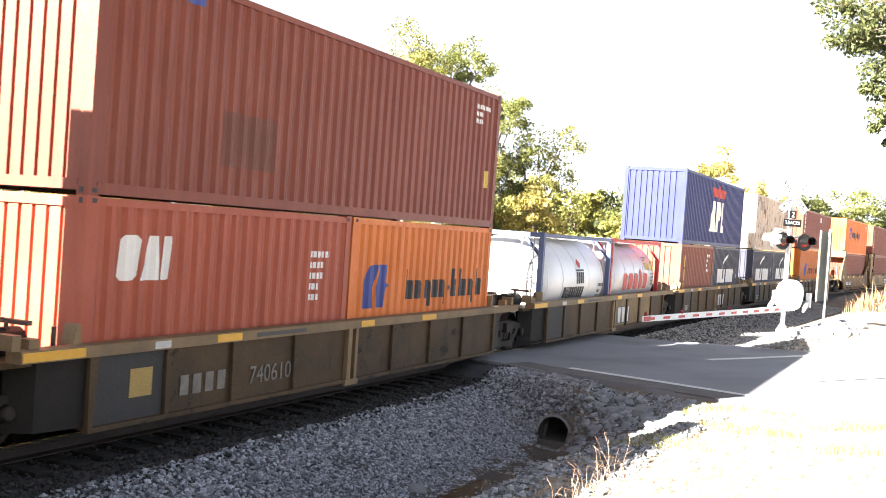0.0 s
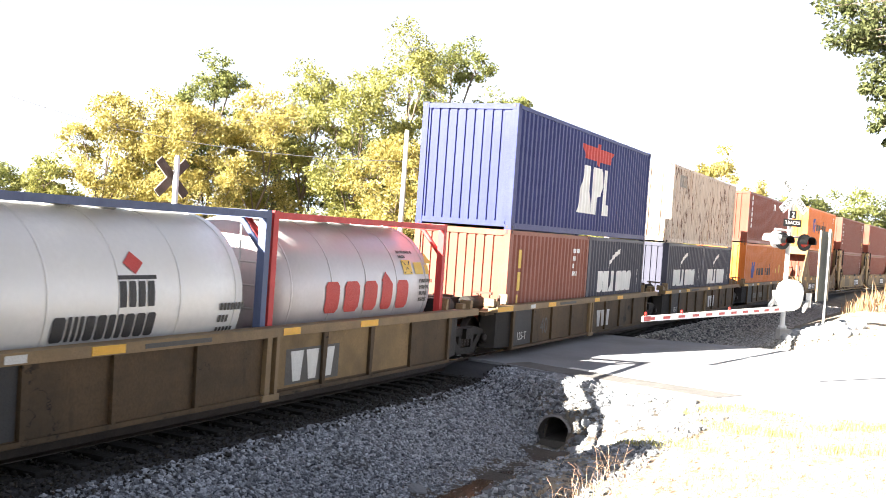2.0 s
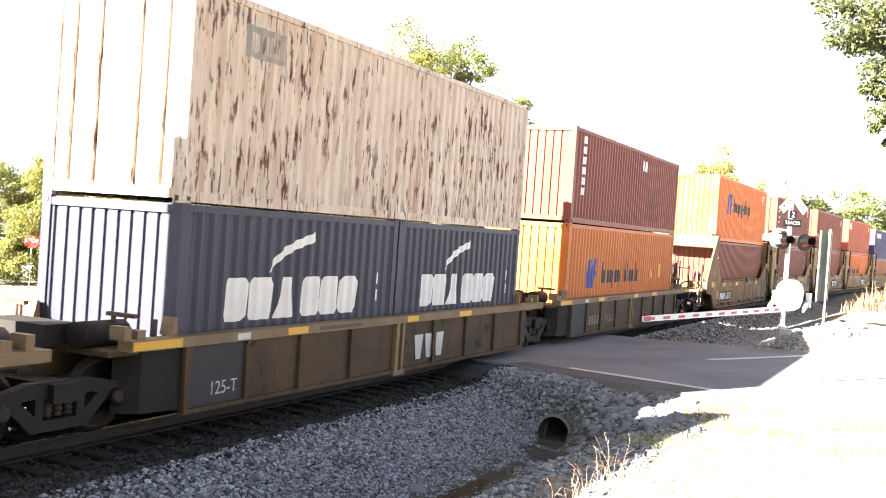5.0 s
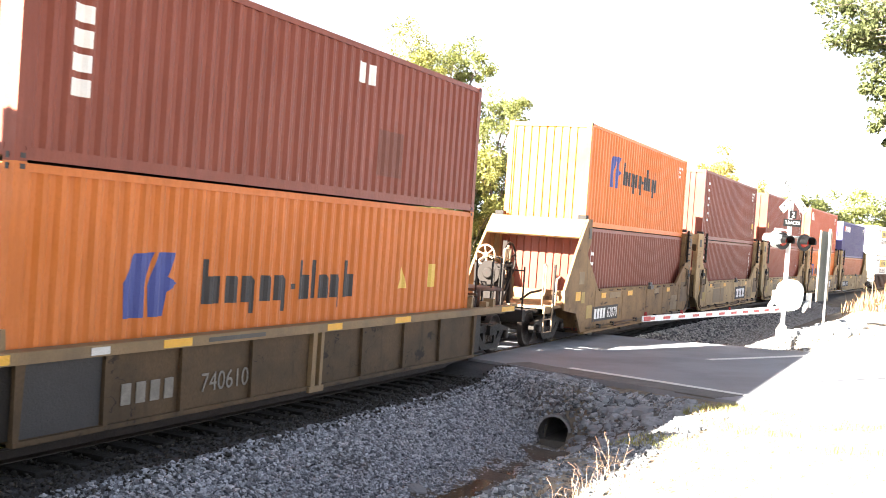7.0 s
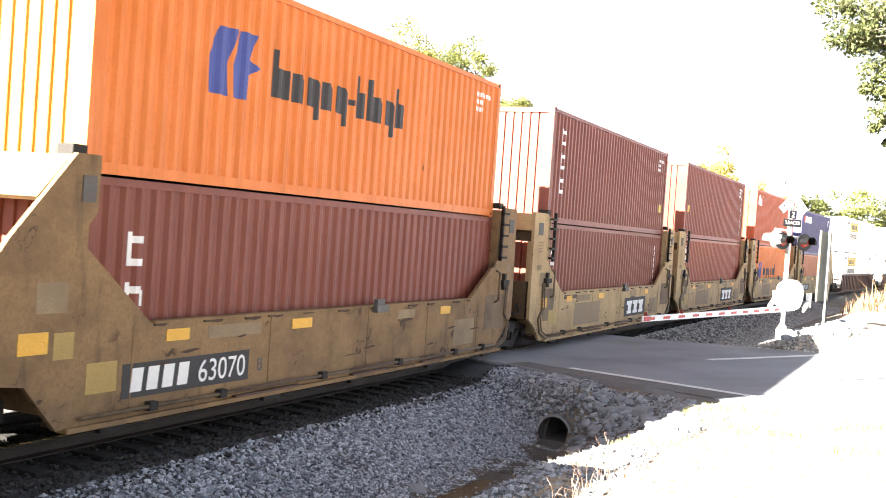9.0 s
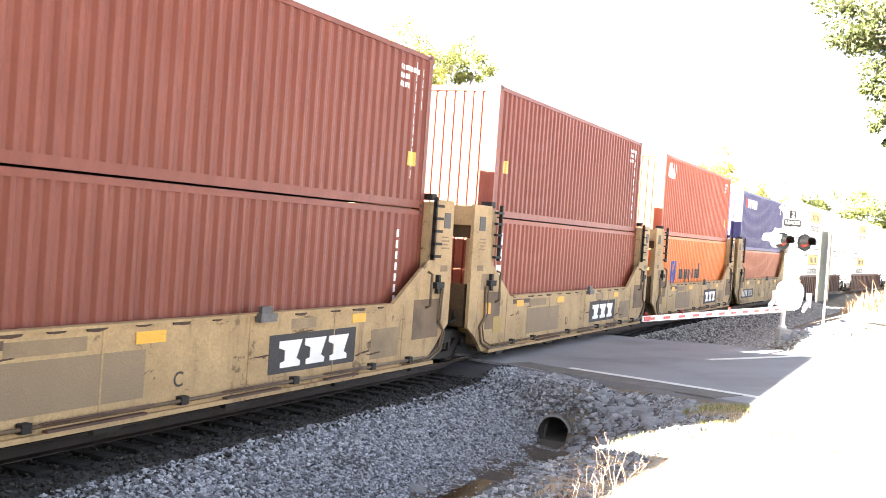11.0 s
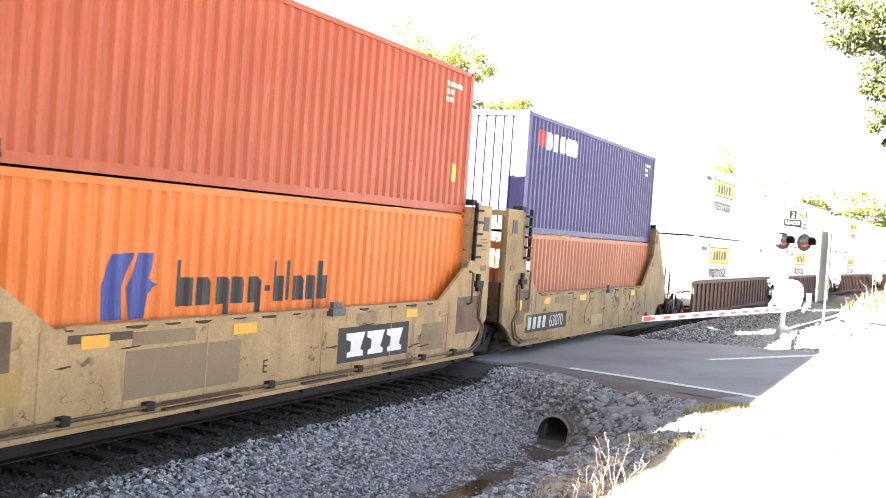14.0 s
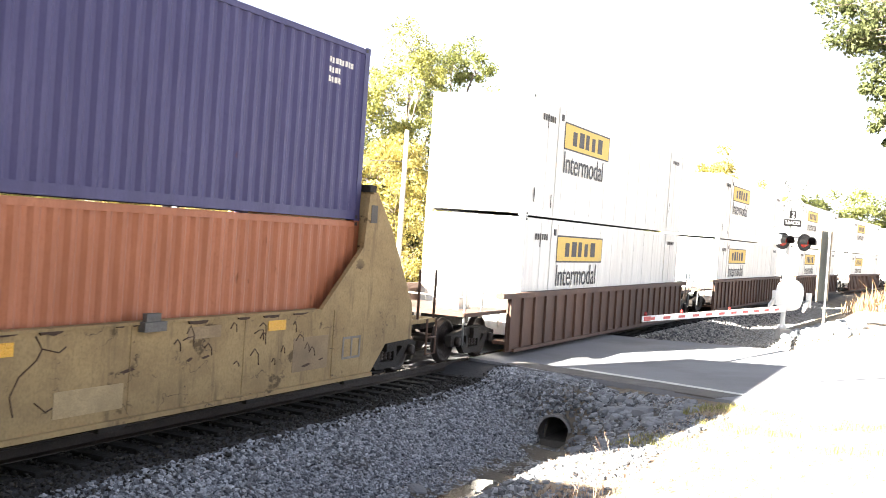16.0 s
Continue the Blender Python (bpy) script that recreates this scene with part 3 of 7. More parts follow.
def tank(name, shell, frame_paint, label):
    """A tank in an open frame, twenty feet long; origin in the middle of its underside."""
    root = thing(name, label, "tank container", "containers on the train")
    h, w, H = 3.029, 1.219, 2.59
    for sx in (-1, 1):
        for sy in (-1, 1):
            a, b = sorted((sx * h, sx * (h - 0.13)))
            c, d = sorted((sy * w, sy * (w - 0.13)))
            boxed("corner_post", [(a, b, c, d, 0, H)], frame_paint, root)
        a, b = sorted((sx * h, sx * (h - 0.11)))
        boxed("end_rail", [(a, b, -w + 0.13, w - 0.13, H - 0.13, H - 0.01)], frame_paint, root)
        boxed("end_rail", [(a, b, -w + 0.13, w - 0.13, 0.02, 0.16)], frame_paint, root)
        for sy in (-1, 1):
            for za, zb, k, r in ((0.75, 0.1, 0.62, 0.05), (H - 0.6, H - 0.08, 0.55, 0.045)):
                bm = bmesh.new()
                rod(bm, (sx * (h - 0.06), sy * (w - 0.1), za), (sx * (h - 0.06), sy * (w - k), zb), r, 6)
                part("brace", bm, frame_paint, root)
    for sy in (-1, 1):
        c, d = sorted((sy * w, sy * (w - 0.09)))
        boxed("top_rail", [(-h + 0.13, h - 0.13, c, d, H - 0.12, H - 0.02)], frame_paint, root)
        boxed("bottom_rail", [(-h + 0.13, h - 0.13, c, d, 0.02, 0.14)], frame_paint, root)
    bm = bmesh.new()
    r, e = 1.165, 2.80
    prof = [(-e - 0.06, 0.05), (-e - 0.05, 0.45), (-e + 0.02, 0.80), (-e + 0.14, 1.04), (-e + 0.30, r)]
    prof += [(x, r) for x in (-1.5, -1.49, 0.0, 1.49, 1.5)] + [(-u, q) for u, q in prof[::-1]]
    turned(bm, prof, "x", 40, (0, 0, 1.31))
    body = part("tank_shell", bm, shell, root)
    for x in (-2.35, -1.15, 0.0, 1.15, 2.35):
        bm = bmesh.new()
        turned(bm, [(x - 0.02, r), (x - 0.02, r + 0.006), (x + 0.02, r + 0.006), (x + 0.02, r)], "x", 40, (0, 0, 1.31))
        part("cladding_band", bm, shell, root)
    boxed("walkway", [(-2.4, 2.4, -0.62, -0.2, H - 0.10, H - 0.07), (-0.3, 0.3, -0.9, 0.9, H - 0.10, H - 0.07)], GALV, root, "grey perforated walkway")
    bm = bmesh.new()
    turned(bm, [(2.44, 0.28), (2.52, 0.28), (2.55, 0.22)], "z", 20, (0.7, 0, 0))
    part("manhole_cover", bm, GALV, root)
    bm = bmesh.new()
    for z in (0.4, 0.75, 1.1, 1.45, 1.8, 2.15):
        rod(bm, (-h + 0.03, -0.95, z), (-h + 0.03, -0.62, z), 0.018, 6)
    rod(bm, (-h + 0.03, -0.95, 0.2), (-h + 0.03, -0.95, 2.45), 0.02, 6)
    rod(bm, (-h + 0.03, -0.62, 0.2), (-h + 0.03, -0.62, 2.45), 0.02, 6)
    part("ladder", bm, GALV, root)
    bm = bmesh.new()
    turned(bm, [(-h + 0.02, 0.14), (-h + 0.10, 0.14), (-h + 0.28, 0.2)], "x", 16, (0, 0, 0.42))
    part("outlet_valve", bm, GALV, root)
    # round-bellied patches that close the frame's ends
    bm = bmesh.new()
    for sx in (-1, 1):
        for sy in (-1, 1):
            a, b = sorted((sx * (h - 0.3), sx * (h - 0.10)))
            slab(bm, [(sy * 0.72, 0.16), (sy * (w - 0.02), 0.16), (sy * (w - 0.02), 0.75), (sy * 1.10, 0.75)], a, b, "x")
    part("saddle", bm, frame_paint, root)
    root["len"], root["half"], root["radius"], root["axis"] = 6.058, w, r, 1.31
    return root


def tank_mark(root, shapes, material, name="marking", label=""):
    """Painted shapes on the near flank of a tank; outlines in (x, z)."""
    if name != "id_marking" and len(shapes) > 1:
        for o in shapes:
            tank_mark(root, [o], material, name, label)
        return None
    r, za = root["radius"] + 0.010, root["axis"]
    bm = bmesh.new()
    for o in shapes:
        bm.faces.new([bm.verts.new((x, 0, z)) for x, z in o])
    zs = [v.co.z for v in bm.verts]
    k = min(zs) + 0.08
    while k < max(zs):
        bmesh.ops.bisect_plane(bm, geom=bm.verts[:] + bm.edges[:] + bm.faces[:], plane_co=(0, 0, k), plane_no=(0, 0, 1))
        k += 0.08
    for v in bm.verts:
        v.co.y = -math.sqrt(max(0.01, r * r - (v.co.z - za) ** 2))
    return part(name, bm, material, root, label)


# ------------------------------------------------------------------ trucks and cars
def truck(parent, x, paint=None):
    """A two-axle truck: side frames, bolster, springs and wheelsets."""
    paint = paint or STEELDK
    root = new("truck")
    root.parent = parent
    root.location = (x, 0, 0)
    for sy in (-1, 1):
        bm = bmesh.new()
        y0, y1 = sorted((sy * 0.92, sy * 1.06))
        slab(bm, [(-1.15, 0.36), (-1.15, 0.60), (-0.85, 0.66), (-0.45, 0.74), (0.45, 0.74), (0.85, 0.66), (1.15, 0.60), (1.15, 0.36), (0.95, 0.36), (0.80, 0.50), (0.52, 0.56), (-0.52, 0.56), (-0.80, 0.50), (-0.95, 0.36)], y0, y1)
        slab(bm, [(-0.80, 0.50), (-0.62, 0.56), (-0.30, 0.30), (0.30, 0.30), (0.62, 0.56), (0.80, 0.50), (0.42, 0.17), (-0.42, 0.17)], y0, y1)
        for u in (-0.32, 0.32):
            box(bm, u - 0.06, u + 0.06, y0, y1, 0.28, 0.60)
        part("side_frame", bm, paint, root)
        for u in (-0.16, 0.0, 0.16):
            bm = bmesh.new()
            coil = []
            for k in range(4):
                z = 0.32 + k * 0.06
                coil += [(z, 0.055), (z + 0.03, 0.075), (z + 0.055, 0.055)]
            turned(bm, coil, "z", 8, (u, sy * 0.99, 0))
            part("spring", bm, WHEELST, root)
        for u in (-0.89, 0.89):
            bm = bmesh.new()
            turned(bm, [(sy * 1.06, 0.11), (sy * 1.13, 0.10), (sy * 1.15, 0.06)], "y", 12, (u, 0, 0.457))
            part("bearing_cap", bm, WHEELST, root)
    boxed("bolster", [(-0.2, 0.2, -1.15, 1.15, 0.50, 0.72)], paint, root)
    for u in (-0.89, 0.89):
        bm = bmesh.new()
        rod(bm, (0, -1.05, 0), (0, 1.05, 0), 0.075, 12)
        for sy in (-1, 1):
            prof = [(0.66, 0.08), (0.69, 0.485), (0.715, 0.482), (0.72, 0.458), (0.80, 0.452), (0.80, 0.39), (0.765, 0.37), (0.755, 0.20), (0.80, 0.14), (0.80, 0.08)]
            turned(bm, [(sy * a, b) for a, b in prof], "y", 28)
        ws = part("wheelset", bm, WHEELST, root)
        ws.location = (u, 0, 0.457)
        WHEELS.append((ws, u))
    return root


def coupler(parent, x, sx):
    bm = bmesh.new()
    rod(bm, (x - sx * 1.2, 0, 0.85), (x, 0, 0.85), 0.11, 8)
    box(bm, *sorted((x - sx * 0.05, x + sx * 0.28)), -0.19, 0.19, 0.68, 1.02)
    part("coupler", bm, STEELDK, parent)


def reflect(parent, spans, y, z0, z1, label="yellow reflective strip"):
    for a, b in spans:
        boxed("reflective_strip", [(a, b, y - 0.006, y, z0, z1)], BRIGHT, parent, label)


def low_well_car(label, last=False, numbered=False, patch=False, logo=True):
    """One unit of the low-sided well car: deep sill, wedge ribs, shared trucks."""
    root = thing("well_car", label, "railway wagon", "low well cars of the train")
    for sy in (-1, 1):
        yo, yi = sy * 1.40, sy * 1.36
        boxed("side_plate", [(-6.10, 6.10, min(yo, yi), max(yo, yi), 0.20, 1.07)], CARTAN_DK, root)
        a, b = sorted((sy * 1.24, sy * 1.47))
        bm = bmesh.new()
        box(bm, -7.15, 7.40, a, b, 1.055, 1.19)
        e = part("top_chord", bm, SILL, root)
        a, b = sorted((sy * 1.36, sy * 1.46))
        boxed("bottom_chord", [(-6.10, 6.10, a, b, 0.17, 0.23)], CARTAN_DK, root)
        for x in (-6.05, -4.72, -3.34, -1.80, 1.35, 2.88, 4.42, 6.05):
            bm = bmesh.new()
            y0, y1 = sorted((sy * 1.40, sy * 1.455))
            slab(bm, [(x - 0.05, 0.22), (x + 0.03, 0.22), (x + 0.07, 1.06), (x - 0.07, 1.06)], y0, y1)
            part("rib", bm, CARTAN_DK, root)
        boxed("joint_post", [(-0.30, -0.18, *sorted((sy * 1.38, sy * 1.475)), 0.17, 1.07), (-0.06, 0.02, *sorted((sy * 1.38, sy * 1.475)), 0.17, 1.07), (-0.36, 0.06, *sorted((sy * 1.44, sy * 1.49)), 0.13, 0.22)], SILL, root)
        boxed("grey_end_plate", [(*sorted((-6.0, -4.80)), *sorted((sy * 1.401, sy * 1.412)), 0.24, 1.05)], surface("charcoal_panel_paint", (0.045, 0.043, 0.043), 0.75, 0, 0.2, 1.5), root, "dull grey painted end panel")
        for sx in (-1, 1):
            bm = bmesh.new()
            y0, y1 = sorted((sy * 0.55, sy * 1.38))
            slab(bm, [(sx * 6.08, sy * 1.39), (sx * 6.08, sy * 0.9), (sx * 6.85, sy * 0.9), (sx * 6.95, sy * 1.0), (sx * 6.75, sy * 1.28)], 0.24, 1.05, "z")
            part("end_slope", bm, STEELDK, root)
            bm = bmesh.new()
            y0, y1 = sorted((sy * 1.10, sy * 1.30))
            a, b = sorted((sx * 6.12, sx * 6.24))
            slab(bm, [(a, 1.19), (b, 1.19), (b - 0.02, 1.42), (a + 0.05, 1.42)], y0, y1)
            part("corner_guide", bm, SILL, root)
    for sx in (-1, 1):
        bm = bmesh.new()
        a, b = sorted((sx * 6.15, sx * 7.30))
        box(bm, a, b, -1.24, 1.24, 0.98, 1.05)
        part("end_deck", bm, CARTAN_DK, root)
        a, b = sorted((sx * 6.2, sx * 7.78))
        boxed("draft_sill", [(a, b, -0.30, 0.30, 0.66, 0.98)], CARTAN_DK, root)
        bm = bmesh.new()
        box(bm, *sorted((sx * 7.05, sx * 7.62)), -0.52, 0.52, 1.05, 1.32)
        rod(bm, (sx * 6.55, -0.75, 1.20), (sx * 7.35, -0.75, 1.20), 0.17, 12)
        part("air_reservoir", bm, STEELDK, root)
        for sy in (-1, 1):
            bm = bmesh.new()
            box(bm, *sorted((sx * 6.72, sx * 6.80)), *sorted((sy * 0.70, sy * 1.15)), 1.42, 1.47)
            rod(bm, (sx * 6.76, sy * 0.80, 1.05), (sx * 6.76, sy * 0.80, 1.45), 0.03, 6)
            part("step", bm, CARBROWN, root)
            bm = bmesh.new()
            rod(bm, (sx * 6.45, sy * 1.2, 1.1), (sx * 6.45, sy * 1.2, 1.40), 0.035, 6)
            part("pin", bm, CARBROWN, root)
        boxed("end_bracket", [(*sorted((sx * 7.10, sx * 7.22)), -1.40, -1.16, 1.19, 1.36)], SILL, root)
        boxed("end_bracket", [(*sorted((sx * 6.80, sx * 6.95)), -1.36, -1.20, 1.19, 1.30)], SILL, root)
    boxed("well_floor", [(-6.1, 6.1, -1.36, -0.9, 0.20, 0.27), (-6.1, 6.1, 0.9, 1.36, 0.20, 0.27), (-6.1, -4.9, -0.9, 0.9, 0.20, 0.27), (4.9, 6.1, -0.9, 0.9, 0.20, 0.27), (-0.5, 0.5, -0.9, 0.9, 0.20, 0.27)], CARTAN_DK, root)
    reflect(root, [(-7.13, -6.22), (-3.80, -3.25), (0.10, 0.55), (2.4, 3.0)], -1.471, 1.07, 1.175)
    boxed("stencil_plate", [(-5.05, -4.75, -1.478, -1.47, 1.075, 1.165)], GALV, root)
    boxed("stencil_plate", [(-2.9, -1.6, -1.474, -1.47, 1.09, 1.15)], MARKGREY, root)
    truck(root, -7.83)
    if last:
        boxed("sill_end", [(7.40, 8.25, -1.47, -1.24, 1.055, 1.19), (7.40, 8.25, 1.24, 1.47, 1.055, 1.19)], SILL, root)
        boxed("end_deck", [(7.30, 8.25, -1.24, 1.24, 0.98, 1.05)], CARTAN_DK, root)
        reflect(root, [(7.45, 8.2)], -1.471, 1.07, 1.175)
        bm = bmesh.new()
        for p, q in (((7.2, -1.0, 1.05), (7.2, -1.0, 1.55)), ((8.3, -1.0, 1.05), (8.3, -1.0, 1.5)), ((7.0, -1.0, 1.55), (8.5, -1.0, 1.5)), ((7.0, 0.2, 1.55), (8.5, 0.2, 1.5)), ((8.5, -1.0, 1.5), (8.5, 0.2, 1.5))):
            rod(bm, p, q, 0.04, 6)
        box(bm, 7.0, 8.5, -1.0, 0.2, 1.50, 1.56)
        part("brake_platform", bm, CARBROWN, root)
        for x in (7.0, 7.9, 8.42):
            for y in (-1.0, 0.9):
                bm = bmesh.new()
                rod(bm, (x, y, 1.05), (x, y, 2.24), 0.022, 6)
                part("grab_post", bm, STEELDK, root)
        truck(root, 7.85)
        coupler(root, 8.85, 1)
    return root


def stencil(parent, text, x, z, size, y, material, name="lettering", label=""):
    """Readable numbers in the built-in font on a car's near side."""
    cu = bpy.data.curves.new(name, "FONT")
    cu.body, cu.size, cu.extrude = text, size, 0.002
    tmp = new(name, cu)
    deps = bpy.context.evaluated_depsgraph_get()
    me = bpy.data.meshes.new_from_object(tmp.evaluated_get(deps))
    bpy.data.objects.remove(tmp)
    me.materials.clear()
    me.materials.append(material)
    ob = new(name, me)
    ob.parent = parent
    ob.matrix_basis = pose(x, y, z, 90, 0, 0)
    if label:
        ob["label"] = label
    return ob


def tube(bm, pts, r, n=6):
    """One continuous pipe along a line of points."""
    pts = [Vector(p) for p in pts]
    prev = None
    up = None
    for i, p in enumerate(pts):
        d = (pts[min(i + 1, len(pts) - 1)] - pts[max(i - 1, 0)]).normalized()
        up = d.orthogonal().normalized() if up is None else (up - d * up.dot(d)).normalized()
        side = d.cross(up)
        ring = [bm.verts.new(p + (up * math.cos(2 * math.pi * k / n) + side * math.sin(2 * math.pi * k / n)) * r) for k in range(n)]
        if prev:
            for k in range(n):
                bm.faces.new((prev[k], prev[(k + 1) % n], ring[(k + 1) % n], ring[k])).smooth = True
        else:
            bm.faces.new(ring[::-1])
        prev = ring
    bm.faces.new(prev)


def piped(name, pts, r, material, parent, label="", n=6):
    bm = bmesh.new()
    tube(bm, pts, r, n)
    return part(name, bm, material, parent, label)


def side_ladder(parent, x0, x1, y, z0, z1, material):
    """A bent sill step: two stiles and their rungs."""
    bm = bmesh.new()
    tube(bm, [(x0, y, z1), (x0, y, z0), (x1, y, z0), (x1, y, z1)], 0.022)
    k = z0 + 0.32
    while k < z1 - 0.1:
        rod(bm, (x0, y, k), (x1, y, k), 0.02, 6)
        k += 0.32
    part("sill_step", bm, material, parent)


def spoked_wheel(parent, name, centre, radius, axis, spokes, material, thick=0.022):
    """A hand wheel whose axle runs along x or y."""
    c = Vector(centre)

    def at(a, r, off=0.0):
        u, v = r * math.cos(a), r * math.sin(a)
        return c + (Vector((off, u, v)) if axis == "x" else Vector((u, off, v)))
    bm = bmesh.new()
    tube(bm, [at(2 * math.pi * k / 28, radius) for k in range(29)], thick)
    for k in range(spokes):
        a = 2 * math.pi * k / spokes + 0.35
        tube(bm, [at(a, 0.03, 0.05), at(a, radius * 0.55, 0.035), at(a, radius)], thick * 0.9)
    turned(bm, [(-0.02, 0.06), (0.02, 0.085), (0.08, 0.06)], axis, 14, c)
    return part(name, bm, material, parent)


def brake_end(root, TAN):
    """The open end of the car: cross walk, ladders, hand brake with its drum, chain wheel and rods."""
    # Iron sunk near black: the shadow of the boxes ahead is in its colour.
    iron = surface("rusty_shaded_iron", (0.016, 0.010, 0.007), 0.8, 0.1, 0.35, 5, 40, 0.003)
    pale = surface("worn_pale_railing", (0.46, 0.33, 0.21), 0.6, 0, 0.25, 6, 40, 0.004, (0.12, 0.06, 0.035), 0.6)
    dark = CARTAN_DK
    boxed("end_deck", [(-8.70, -6.30, -1.34, 1.34, 0.98, 1.06)], TAN, root)
    boxed("deck_edge", [(-9.38, -8.66, -1.36, -1.33, 0.88, 1.04)], TAN, root)
    boxed("draft_sill", [(-10.6, -6.3, -0.3, 0.3, 0.66, 0.96)], STEELDK, root)
    boxed("end_beam", [(-10.72, -10.52, -1.30, 1.30, 0.74, 1.02)], iron, root)
    # cross walk of narrow bars with open gaps
    boxed("walk_frame", [(-9.38, -9.34, -1.33, 1.33, 1.00, 1.06)], pale, root)
    for k in range(31):
        y = -1.30 + k * 0.0865
        boxed("tread_bar", [(-9.34, -8.70, y, y + 0.045, 1.02, 1.056)], pale, root)
    for x in (-10.5, -9.9):
        boxed("end_plank", [(x, x + 0.34, -1.28, 1.28, 0.93, 0.98)], iron, root)
    for sy in (-1, 1):
        side_ladder(root, -9.42, -8.82, sy * 1.38, 0.42, 1.12, pale)
        if sy < 0:
            piped("grab_loop", [(-9.16, sy * 1.22, 1.06), (-9.16, sy * 1.22, 2.05), (-9.12, sy * 1.22, 2.10), (-9.04, sy * 1.22, 2.10), (-9.00, sy * 1.22, 2.05), (-9.00, sy * 1.22, 1.40), (-9.08, sy * 1.22, 1.33)], 0.022, pale, root, "pale worn grab rail")
        piped("corner_post", [(-8.58, sy * 1.31, 0.72), (-8.58, sy * 1.31, 2.10)], 0.032, iron, root)
        piped("corner_post", [(-8.40, sy * 1.31, 1.06), (-8.40, sy * 1.31, 1.72), (-8.18, sy * 1.33, 1.80)], 0.028, pale, root)
        piped("grab_post", [(-10.55, sy * 1.22, 0.95), (-10.55, sy * 1.22, 2.05)], 0.022, iron, root)
        piped("end_rail", [(-10.55, sy * 1.22, 1.95), (-10.55, sy * 0.45, 1.95), (-10.55, sy * 0.45, 1.02)], 0.020, iron, root)
    boxed("low_sill", [(-6.44, -6.32, -1.22, 1.22, 1.06, 1.34)], TAN, root)
    # brake drum with its frame
    bm = bmesh.new()
    turned(bm, [(-0.16, 0.29), (-0.13, 0.31), (0.10, 0.31), (0.13, 0.28)], "x", 24, (-9.70, 0.0, 1.80))
    turned(bm, [(-0.24, 0.10), (-0.22, 0.14), (0.30, 0.14)], "x", 16, (-9.70, 0.0, 1.80))
    part("brake_drum", bm, iron, root)
    spoked_wheel(root, "ratchet_wheel", (-9.52, 0.02, 1.80), 0.42, "x", 6, iron, 0.026)
    spoked_wheel(root, "hand_brake_wheel", (-9.82, 0.12, 2.24), 0.25, "x", 6, pale, 0.026)
    piped("brake_shaft", [(-9.86, 0.12, 2.24), (-8.60, 0.20, 2.16), (-7.80, 0.30, 2.12)], 0.035, pale, root)
    for y in (-0.34, 0.34):
        boxed("stand_leg", [(-9.84, -9.70, y - 0.05, y + 0.05, 0.98, 2.0)], iron, root)
        boxed("stand_leg", [(-9.28, -9.18, y - 0.04, y + 0.04, 1.06, 2.1)], iron, root)
    boxed("stand_top", [(-9.84, -9.18, -0.40, 0.40, 1.98, 2.04)], iron, root)
    piped("stand_brace", [(-9.24, -0.34, 1.70), (-9.72, -0.34, 1.02)], 0.04, iron, root)
    boxed("gear_box", [(-9.66, -9.30, -0.20, 0.24, 1.02, 1.52)], iron, root)
    for p in ([(-9.60, -0.30, 2.04), (-9.60, -0.30, 2.42), (-9.20, -0.30, 2.42), (-9.20, -0.30, 2.06)],
              [(-9.05, -0.10, 1.9), (-9.05, -0.10, 2.40), (-8.92, -0.10, 2.46), (-8.86, -0.10, 2.20)]):
        piped("pipe_loop", p, 0.026, pale, root)
    # air tank and valve box in the middle of the deck
    bm = bmesh.new()
    box(bm, -8.85, -7.95, 0.02, 0.60, 1.06, 1.74)
    bmesh.ops.bevel(bm, geom=bm.edges[:], offset=0.05, segments=2, affect="EDGES")
    part("valve_box", bm, dark, root, "dark grimy valve box")
    spoked_wheel(root, "chain_wheel", (-7.75, 0.30, 2.10), 0.47, "y", 5, iron, 0.030)
    boxed("wheel_bracket", [(-7.86, -7.64, 0.34, 0.46, 1.06, 2.62)], iron, root)
    for p in ([(-8.05, 0.22, 2.50), (-8.05, 0.22, 2.12), (-8.55, 0.18, 2.12)], [(-8.36, 0.20, 2.02), (-8.34, 0.20, 1.78), (-8.20, 0.22, 1.66)],
              [(-8.28, 0.20, 1.96), (-8.02, 0.22, 1.60)], [(-8.40, 0.20, 1.60), (-7.95, 0.22, 1.56), (-7.80, 0.24, 1.62)]):
        piped("brake_rod", p, 0.028, pale, root)
    piped("floor_pipe", [(-8.0, -0.2, 1.10), (-7.8, -0.4, 1.30), (-7.2, -0.4, 1.32), (-6.5, -0.3, 1.36)], 0.03, iron, root)
    truck(root, -8.05)
    coupler(root, -11.2, -1)


